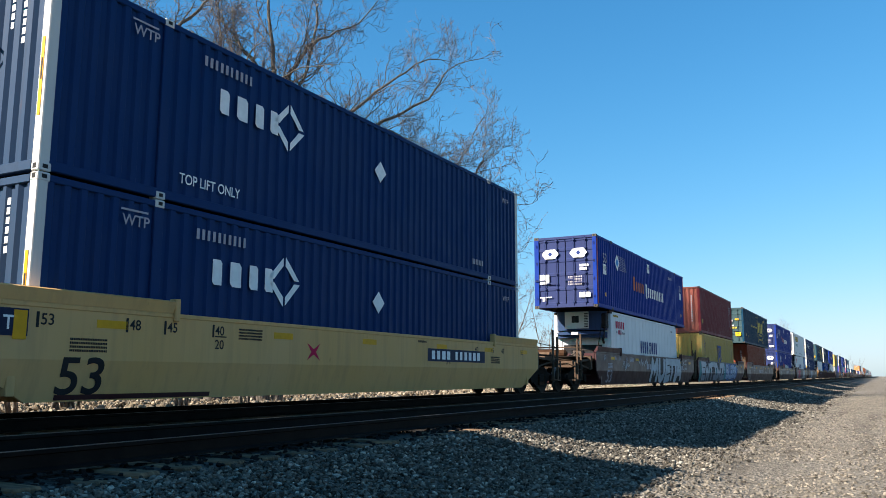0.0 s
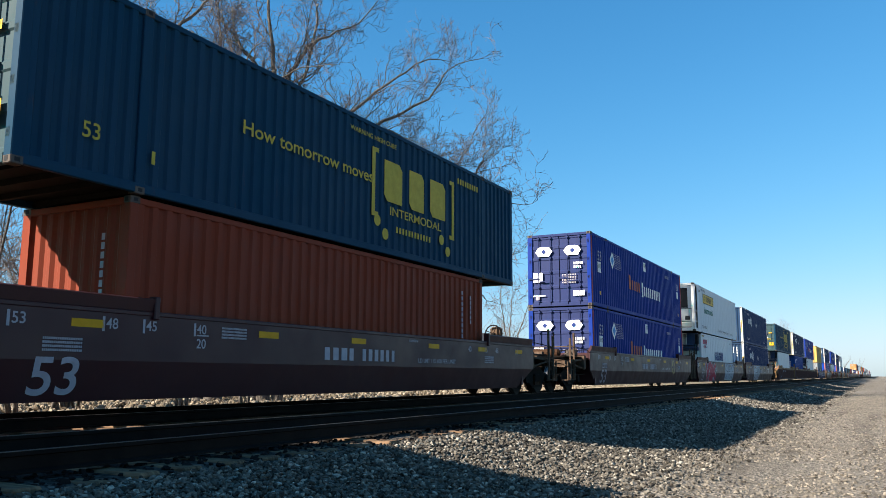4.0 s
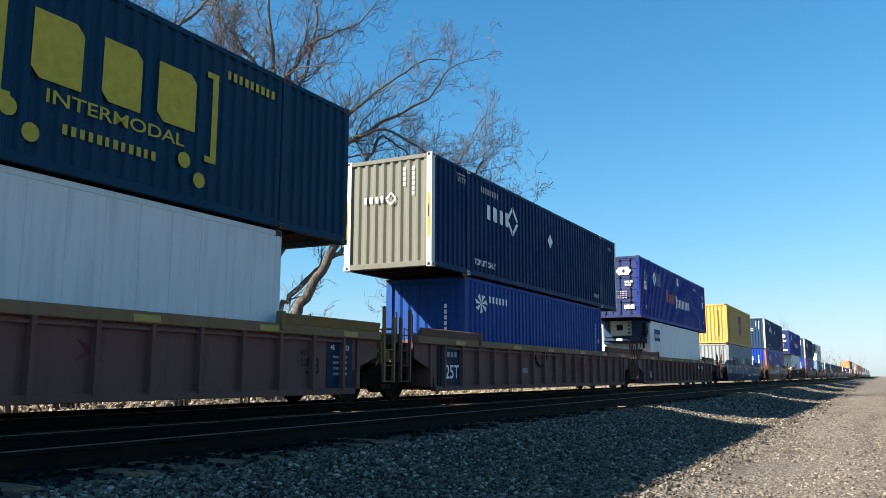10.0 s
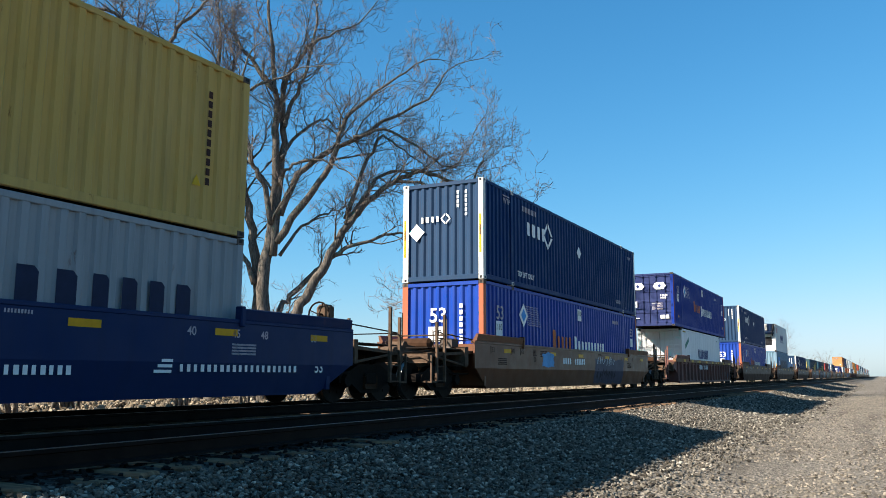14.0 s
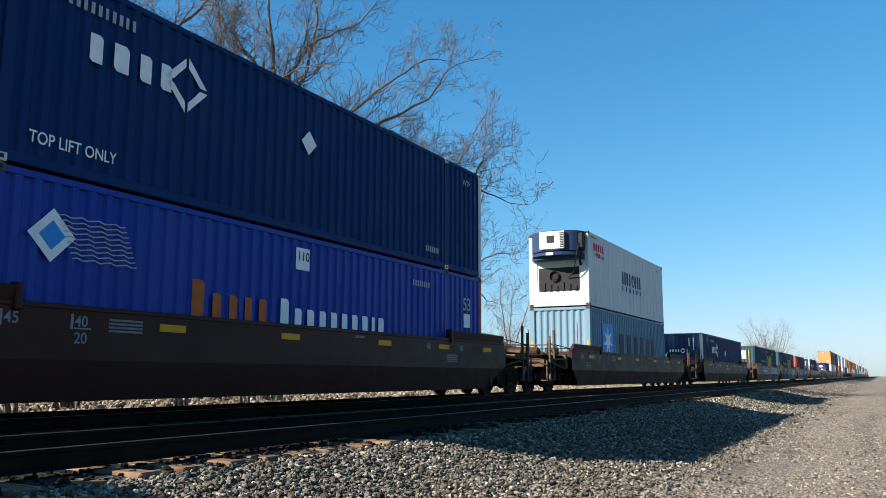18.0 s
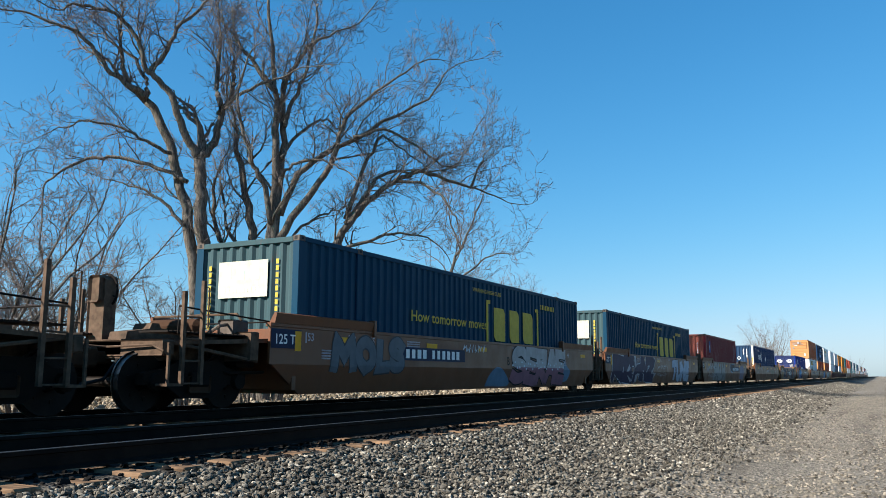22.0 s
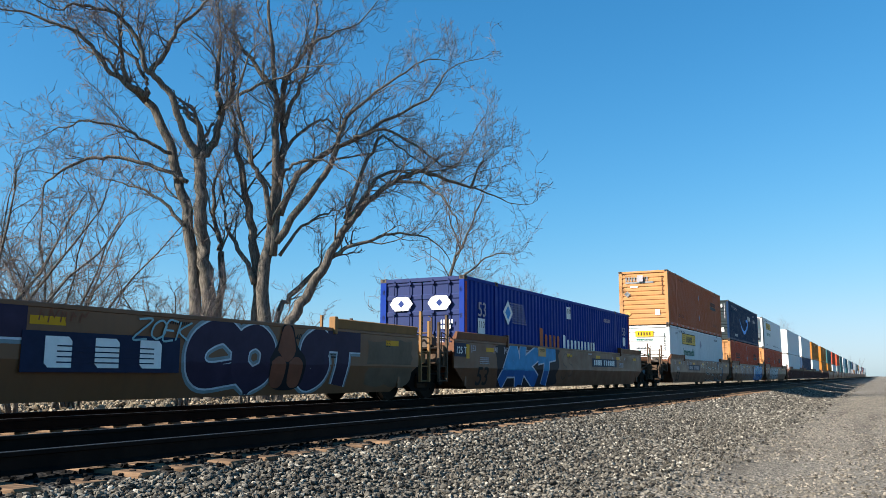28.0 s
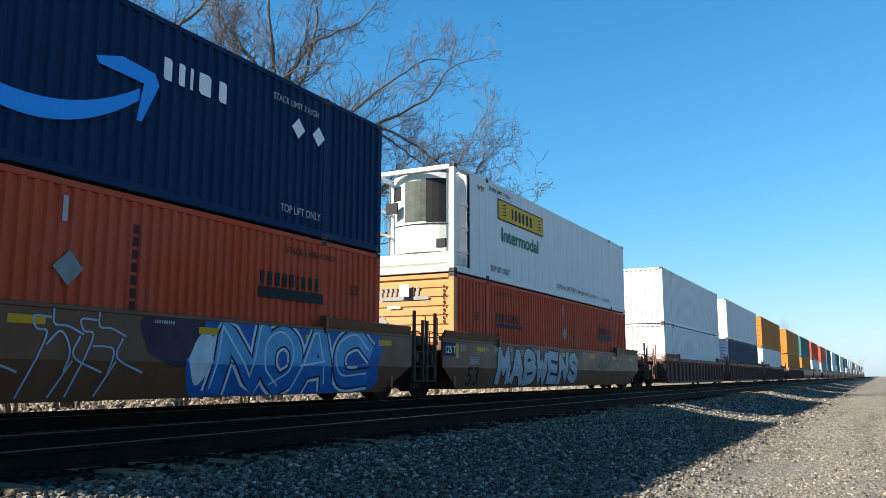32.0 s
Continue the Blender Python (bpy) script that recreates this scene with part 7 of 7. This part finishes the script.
lettered(car, [("P", -5.2, -4.0), ("A", -4.3, -3.1), ("L", -3.2, -2.2), ("M", -2.4, -1.1)], 0.28, 1.44, spray((0.25, 0.24, 0.23)), INK, 0.36, 0.04, slant=0.14)
lettered(car, [("U", 1.2, 1.75), ("E", 1.7, 2.2), ("P", 2.15, 2.7), ("O", 2.6, 3.15)], 0.85, 1.4, NAVYS, SKYS, 0.22, 0.03)
panel_spray(car, 5.6, 7.6, 0.3, 1.3, spray((0.16, 0.15, 0.22)))
bx, mk = box40("dull red corrugated container", P_RED, 405.7, LOW, endmat=E_RED)
marks_red(bx, mk)
mk.plate(1.0, 1.75, 0.5, 0.72, M_NAVY, name="logo_panel")
mk.poly([(0, 0), (0.3, 0.32), (0.12, 0.3)], 1.1, 1.9, WHITE, name="emblem", lift=0.004)
mk.plate(0.85, 1.9, 0.2, 0.45, YELLOW, "end", "sticker")
# 20 to 22
car, mk = well_car("brown well car with pale green graffiti", 435.3, C_TAN, "coupled", "joint")
car_marks(mk, M_PALE, None, "small")
scrawl(car, 2.0, 0.5, 5, 0.7, spray((0.1, 0.25, 0.2)), 26, 0.06)
umax(427.2, LOW)
car, mk = well_car("empty tan well car covered in graffiti", 455.3, C_EMPTY, "joint", "joint", deck=C_DECK)
car_marks(mk, BLACK, BLACK)
scrawl(car, -8.6, 0.9, 4, 0.5, PALES, 27)
violet, glow = spray((0.035, 0.025, 0.05)), spray((0.20, 0.26, 0.28))
for u in (0.0, 7.45):
    lettered(car, [("C", u - 5.5, u - 4.2), ("O", u - 4.5, u - 3.4), ("S", u - 2.75, u - 1.75), ("T", u - 1.95, u - 0.75)], 0.3, 1.44, violet, PALES, 0.4, 0.03, glow, 0.08, slant=0.1)
    patch(car, [(u - 3.55, 0.85), (u - 3.3, 1.2), (u - 3.2, 1.46), (u - 2.95, 1.46), (u - 2.8, 1.1), (u - 2.55, 0.85), (u - 2.6, 0.4), (u - 3.0, 0.3), (u - 3.45, 0.4)], INK, 0.0125, rounded=True)
    patch(car, [(u - 3.35, 1.0), (u - 3.2, 1.4), (u - 2.98, 1.42), (u - 2.85, 1.0), (u - 3.08, 0.8)], BROWNS, 0.0145, rounded=True)
    for e in (-3.3, -2.82):
        patch(car, [(u + e - 0.2, 0.8), (u + e, 0.9), (u + e + 0.19, 0.78), (u + e + 0.17, 0.42), (u + e, 0.34), (u + e - 0.17, 0.44)], BROWNS, 0.0145, rounded=True)
mk.plate(-0.8, 0.6, 2.6, 0.52, M_PLATE, name="logo_panel", lift=0.016)
for k in range(3):
    letter_blocks(mk, [0.62], -0.55 + 0.76 * k, 0.66, 0.4, WHITE, lift=0.02)
for k in range(4):
    mk.plate(-0.3, 0.72 + 0.07 * k, 1.6, 0.018, M_PLATE, name="stripe", lift=0.024)
outlined(car, [("Z", 0.95, 1.2), ("O", 1.25, 1.5), ("E", 1.5, 1.7), ("K", 1.75, 2.0)], 1.08, 1.36, spray((0.25, 0.42, 0.45)), 0.03, 0.026)
outlined(car, [("Z", -7.7, -7.2), ("O", -7.2, -6.8), ("E", -6.75, -6.4), ("K", -6.4, -5.9)], 1.0, 1.42, spray((0.25, 0.42, 0.45)), 0.035)
panel_spray(car, -7.5, -6.5, 0.35, 1.0, C_YELLOW, 0.003)
panel_spray(car, -5.7, -5.1, 0.85, 1.44, C_YELLOW, 0.003)
scrawl(car, -0.6, 1.22, 5, 0.2, BROWNS, 47, 0.02)
panel_spray(car, 7.0, 8.8, 0.35, 1.3, spray((0.13, 0.09, 0.06)), 0.003)
mk.plate(-2.62, 0.88, 0.36, 0.42, C_YELLOW, lift=0.016)
mk.word("C", -2.54, 0.95, 0.24, BLACK, lift=0.02)
car, mk = well_car("brown well car with light blue graffiti", 475.3, C_TAN, "joint", "coupled")
car_marks(mk, M_PALE, BLACK, "blue")
end_plate(mk)
patch(car, [(-6.3, 0.26), (-6.5, 1.0), (-6.2, 1.44), (-1.8, 1.45), (-1.6, 1.2), (-1.5, 0.9), (-1.75, 0.6), (-1.9, 0.26)], NAVYS, 0.0035, rounded=True)
lettered(car, [("A", -6.2, -4.6), ("K", -4.9, -3.3), ("T", -3.5, -1.85)], 0.24, 1.46, spray((0.035, 0.24, 0.46)), PALES, 0.44, 0.045, lower=spray((0.02, 0.11, 0.33)), split=0.72, slant=0.1)
mk.plate(-3.4, 1.16, 0.66, 0.28, C_YELLOW, lift=0.015)
mk.word("GWG33", -3.3, 1.3, 0.1, BLACK, lift=0.019)
for k, u in enumerate((-1.2, -0.6)):
    outlined(car, [("S", u, u + 0.5)], 0.45 + 0.1 * k, 1.3, spray((0.07, 0.05, 0.05)), 0.03)
pacer(467.2, LOW)
# 23 to 25
car, mk = well_car("brown well car with pale graffiti", 499.3, C_TAN, "coupled", "joint")
car_marks(mk, M_PALE, BLACK)
mk.plate(-4.6, 0.88, 3.2, 0.3, M_PLATE, name="number_panel", lift=0.002)
mk.bars(-4.45, 0.93, 0.19, 4, M_PALE, pitch=1.2, fill=0.62, lift=0.006)
mk.bars(-3.25, 0.93, 0.19, 6, M_PALE, pitch=1.3, fill=0.6, lift=0.006)
outlined(car, [("W", -1.15, -0.75), ("T", -0.65, -0.35), ("E", -0.3, 0.0)], 1.05, 1.4, PALES, 0.025)
patch(car, [(0.4, 0.26), (0.6, 0.7), (0.9, 1.3), (2.4, 1.45), (4.6, 1.45), (6.3, 1.4), (6.5, 0.8), (6.2, 0.3), (3.5, 0.26)], spray((0.03, 0.05, 0.10)), 0.0035, rounded=True)
lettered(car, [("S", 0.5, 2.2), ("E", 2.05, 3.3), ("R", 3.2, 4.3), ("V", 4.0, 5.2), ("E", 5.0, 6.3)], 0.27, 1.42, C_TAN, PALES, 0.32, 0.02, INK, 0.08, slant=0.12)
marks_jb_dry(*container("white corrugated container with a yellow sign", L53, 2.896, P_WHITE, 491.2, LOW, end="level", ribs=0.2))
marks_schneider(*container("orange tan ribbed container", L53, 2.896, P_TAN, 491.2, over(), endmat=FADED_TAN, front=FADED_TAN, end="level", ribs=0.2))
car, mk = well_car("brown well car with blue graffiti", 519.0, C_TAN, "joint", "joint")
car_marks(mk, M_PALE, BLACK)
end_plate(mk)
chalk = spray((0.30, 0.36, 0.46))
for u in (-4.9, -4.0, -2.3, -1.6, -0.35, 0.35):
    tall = 0.9 if u > 0 else 1.08
    sprayed(car, "graffiti_line", [soft_line([(u + 0.75, 1.1), (u + 0.5, 1.2), (u + 0.3, 1.22), (u + 0.28, 1.42)]), soft_line([(u + 0.7, 1.08), (u + 0.62, 0.8), (u + 1.1, 0.6)]), soft_line([(u - 0.1, 0.28), (u + 0.05, 0.7), (u + 0.2, 1.1), (u + 0.05, 1.15), (u, 1.3), (u + 0.25, 1.3)]),
                                    soft_line([(u + 0.2, 0.95), (u + 0.4, tall + 0.05), (u + 0.55, 0.9), (u + 0.5, 0.6)]), [(u + 0.6, 0.75), (u + 0.35, 0.28)]], 0.028, 0.008, chalk)
patch(car, [(1.5, 0.9), (1.4, 1.4), (2.6, 1.42), (2.5, 0.8), (2.0, 0.7)], spray((0.05, 0.03, 0.05)), 0.003, rounded=True)
patch(car, [(2.25, 0.8), (2.45, 0.28), (3.0, 0.24), (7.3, 0.24), (7.7, 0.8), (7.45, 1.46), (3.0, 1.46), (2.7, 1.1)], DEEPS, 0.0035, rounded=True)
patch(car, [(2.3, 0.8), (2.55, 1.2), (2.9, 1.1), (2.8, 0.7), (2.55, 0.4)], PALES, 0.005, rounded=True)
lettered(car, [("N", 2.85, 4.15), ("O", 4.0, 5.1), ("A", 4.95, 6.15), ("C", 6.1, 7.45)], 0.25, 1.45, spray((0.10, 0.30, 0.50)), NAVYS, 0.34, 0.035, PALES, 0.09, lower=spray((0.02, 0.13, 0.38)), split=0.74, slant=0.1, shine=PALES)
marks_schneider(*container("red orange ribbed container", L53, 2.896, P_SCH, 510.9, LOW, endmat=FADED_TAN, front=FADED_TAN, end="door", ribs=0.2), False, True)
marks_prime(*container("dark navy corrugated container with a light blue smile", L53, 2.896, P_PRIME, 510.9, over(), end="level", ribs=0.24, endmat=paint((0.028, 0.038, 0.042), 0.4, 0.05)))
car, mk = well_car("brown well car with white graffiti", 538.7, C_TAN, "joint", "coupled")
car_marks(mk, M_PALE, BLACK)
end_plate(mk)
graffiti(car, "MABWENS", -5.9, 0.3, 1.34, 0.75, spray((0.34, 0.38, 0.42)), INK, 0.24, 0.28)
scrawl(car, 3.0, 0.6, 5, 0.6, spray((0.1, 0.2, 0.12)), 34, 0.06)
marks_schneider(*container("red orange ribbed container", L53, 2.896, P_SCH, 530.6, LOW, endmat=FADED_TAN, front=FADED_TAN, end="level", ribs=0.2), True, True)
marks_jb_reefer(*container("white refrigerated container with an open frame round its cooling unit", L53, 2.896, P_WHITE, 530.6, over(), end="unit53", side="flat"))
# the rest of the train, far along the line
FAR = [(P_WHITE, P_WHITE), (P_DKBLUE, P_WHITE), (P_WHITE, P_ORANGE), (P_ORANGE, P_ORANGE), (P_ORANGE, P_TEAL), (P_WHITE, P_SCH), (P_GREY, P_SCH), (P_TEAL, P_TEAL), (P_WHITE, P_WHITE), (P_TEAL, P_CSX),
       (P_WHITE, P_WHITE), (P_GREY, P_TEAL), (P_WHITE, P_DKBLUE), (P_ORANGE, P_WHITE), (P_WHITE, P_WHITE), (P_DKBLUE, P_GREY), (P_WHITE, P_TEAL), (P_GREY, P_ORANGE), (P_WHITE, P_WHITE), (P_DKBLUE, P_WHITE),
       (P_SCH, P_WHITE), (P_WHITE, P_DKBLUE), (P_ORANGE, P_SCH), (P_WHITE, P_WHITE), (P_DKBLUE, P_DKBLUE), (P_WHITE, P_WHITE), (P_GREY, P_WHITE), (P_TEAL, P_WHITE)]
mark = 562.1
for k, (low, high) in enumerate(FAR):
    third = k % 3
    style = "ribbed" if k < 4 else "smooth"
    well_car("brown well car far along the train", mark, C_RIB if k < 4 else C_TAN, "coupled" if third == 0 else "joint", "coupled" if third == 2 else "joint", style, detail=1 if k < 3 else 0)
    container("container on a well car far along the train", L53, 2.896, low, mark - 8.08, LOW, end="level" if k % 2 else "ribs", detail=1 if k < 3 else 0)
    container("container stacked on another far along the train", L53, 2.896, high, mark - 8.08, over(), end="ribs" if k == 0 else "level", detail=1 if k < 3 else 0)
    mark += 23.4 if third == 2 else 19.9


def spin(ws):
    """Rows for a wheel set that rolls as the train goes."""
    rate = math.degrees(SPEED / 0.46)
    at = ws.matrix_basis.translation
    return [(k / 30, pose(at.x, at.y, at.z, 0, -rate * k / 30, 0)) for k in range(961)]


def motions():
    for ob, s0, y, z in MOVERS:
        walk(ob, [(0, pose(s0, y, z)), (32, pose(s0 - SPEED * 32, y, z))])
    # all front wheel sets of the trucks turn alike, and all rear ones
    for first in WHEELS[:2]:
        walk(first, spin(first))
    for k, ws in enumerate(WHEELS[2:]):
        lead = WHEELS[k % 2]
        ws.rotation_mode = "QUATERNION"
        keys = ws.animation_data_create()
        keys.action, keys.action_slot = lead.animation_data.action, lead.animation_data.action_slot


# ---- ballast stones and ties, the many small pieces ----
STONE = Nodes("ballast_stone")
geo = STONE.n.new("ShaderNodeNewGeometry")
STONE.bump(STONE.noise(60, 3), 0.4, 0.004)
pale = STONE.ramp(geo.outputs["Random Per Island"], 0.84, 1.0, (0.0, 0.0, 0.0, 1), (1.0, 1.0, 1.0, 1))
tint = STONE.mix(pale, STONE.ramp(geo.outputs["Random Per Island"], 0.0, 0.75, (0.02, 0.0185, 0.016, 1), (0.185, 0.168, 0.138, 1)), (0.46, 0.42, 0.345, 1))
STONE = STONE.done(STONE.mix(STONE.ramp(STONE.noise(25, 3), 0.4, 0.8), tint, (0.05, 0.042, 0.034, 1)), 0.92)

ROADSTONE = Nodes("road_stone")
geo = ROADSTONE.n.new("ShaderNodeNewGeometry")
ROADSTONE = ROADSTONE.done(ROADSTONE.ramp(geo.outputs["Random Per Island"], 0.0, 1.0, (0.05, 0.043, 0.034, 1), (0.28, 0.245, 0.195, 1)), 0.95)
# stones between rails and ties, near black to stand for the train's shade
SHADE_STONE = plain("shade_dark_stone", (0.010, 0.009, 0.0085), 0.9, 0, 0.5, 9.0)
PHI = (1 + 5 ** 0.5) / 2
ICO_V = np.array([(-1, PHI, 0), (1, PHI, 0), (-1, -PHI, 0), (1, -PHI, 0), (0, -1, PHI), (0, 1, PHI), (0, -1, -PHI), (0, 1, -PHI), (PHI, 0, -1), (PHI, 0, 1), (-PHI, 0, -1), (-PHI, 0, 1)]) / 1.902
ICO_F = np.array([int(c, 16) for c in "0b50510170a70ab1595b4ba2a76718394342624368398495 24b26a867981".replace(" ", "")]).reshape(-1, 3)


def scatter(label, seed, count, place, size, name="ballast_stones", mat=None):
    """Many small broken stones in one mesh; place(rng) gives x, y, lift."""
    rg = np.random.default_rng(seed)
    py = random.Random(seed)
    V = np.empty((count, 12, 3))
    for k in range(count):
        x, y, lift = place(py)
        r = size * py.uniform(0.55, 1.35)
        s = ICO_V * (0.6 + 0.75 * rg.random((12, 1))) * (rg.uniform(0.6, 1.3, 3))
        a = py.uniform(0, 6.28)
        ca, sa = math.cos(a), math.sin(a)
        V[k, :, 0] = x + r * (s[:, 0] * ca - s[:, 1] * sa)
        V[k, :, 1] = y + r * (s[:, 0] * sa + s[:, 1] * ca)
        V[k, :, 2] = ground_height(x, y) + lift + r * (0.35 + 0.8 * s[:, 2])
    F = (ICO_F[None] + 12 * np.arange(count)[:, None, None]).reshape(-1, 3)
    me = bpy.data.meshes.new(name)
    me.from_pydata(V.reshape(-1, 3).tolist(), [], F.tolist())
    me.materials.append(mat or STONE)
    return tagged(new(name, me), label, "gravel", "", "stuff")


def slope_place(r):
    x = 2.5 + 24 * r.random() ** 1.5
    return x, 5.26 - 3.5 * (1 - math.sqrt(1 - r.random())), r.uniform(-0.012, 0.026)


def slope_far(r):
    return 24 + 110 * r.random() ** 1.7, 5.2 - 3.5 * (1 - math.sqrt(1 - r.random())), 0.0


def crib_place(r):
    x = 1.5 + 34 * r.random() ** 1.3
    return x, 5.2 + 4.3 * r.random(), r.uniform(-0.02, 0.0)


def road_place(r):
    x = 5.5 + 60 * r.random() ** 1.8
    y = -1.5 + 5.2 * r.random() ** 0.8
    if noise.noise(Vector((x * 0.45, y * 1.1, 1.7))) + 0.5 * noise.noise(Vector((x * 1.6, y * 2.2, 5.1))) < r.uniform(-0.7, 0.15):
        return x, y, -0.03
    return x, y, -0.004


scatter("broken grey limestone ballast on the shoulder of the track", 1, 42000, slope_place, 0.0225)
scatter("broken grey limestone ballast further along the shoulder", 2, 13000, slope_far, 0.042)
scatter("ballast stones between the rails and ties, coloured dark for the train's shade", 3, 9000, crib_place, 0.03, mat=SHADE_STONE)
scatter("small loose stones on the gravel road", 4, 22000, road_place, 0.019, "road_stones", ROADSTONE)

LITTER = Nodes("dry_litter")
geo = LITTER.n.new("ShaderNodeNewGeometry")
LITTER = LITTER.done(LITTER.ramp(geo.outputs["Random Per Island"], 0.0, 1.0, (0.05, 0.036, 0.022, 1), (0.40, 0.33, 0.24, 1)), 0.95)


def litter_place(r):
    return 4.0 + 100 * r.random() ** 1.4, 13.0 + 32 * r.random() ** 1.2, r.uniform(-0.02, 0.05)


scatter("dry leaves, clods and stones on the bank behind the track", 6, 11000, litter_place, 0.10, "dry_litter", LITTER)


def dry_grass(seed, count):
    """Dead grass stems in loose tufts along the bank."""
    r, b = random.Random(seed), Build()
    for k in range(count):
        x, y = 5.0 + 110 * r.random() ** 1.3, 15.0 + 33.0 * r.random() ** 1.1
        z = ground_height(x, y) - 0.02
        for j in range(7):
            a, tall = r.uniform(0, 6.28), r.uniform(0.05, 0.24)
            dx, dy = math.cos(a), math.sin(a)
            lean = r.uniform(0.3, 1.4) * tall
            px, py = x + r.gauss(0, 0.08), y + r.gauss(0, 0.08)
            b.add([(px - dy * 0.02, py + dx * 0.02, z), (px + dy * 0.02, py - dx * 0.02, z), (px + dx * lean, py + dy * lean, z + tall)], [(0, 1, 2)])
    me = bpy.data.meshes.new("dry_grass")
    me.from_pydata(b.v, [], b.f)
    me.materials.append(LITTER)
    tagged(new("dry_grass", me), "tufts of dead tan grass on the bank behind the track", "grass", "", "stuff")


dry_grass(8, 6000)

tie_rng = random.Random(5)
for k in range(150):
    me = shared(("tie", k % 5), lambda b: b.box(-0.115, 0.115, -1.3 - 0.05 * (k % 5 - 2) / 2, 1.3, -0.172 - 0.17, -0.176, 0.015 + 0.004 * (k % 3)), TIE, "tie")
    part("tie", me, near_track, pose(1.2 + 0.53 * k + tie_rng.uniform(-0.04, 0.04), YN + tie_rng.uniform(-0.06, 0.05), -0.034 + tie_rng.uniform(-0.015, 0.008), 0, 0, tie_rng.uniform(-1.5, 1.5)))
for k in range(70):
    part("tie", shared(("tie", k % 5), lambda b: None, TIE, "tie"), far_track, pose(4.0 + 0.53 * k, YC, -0.004, 0, 0, tie_rng.uniform(-1, 1)))


motions()
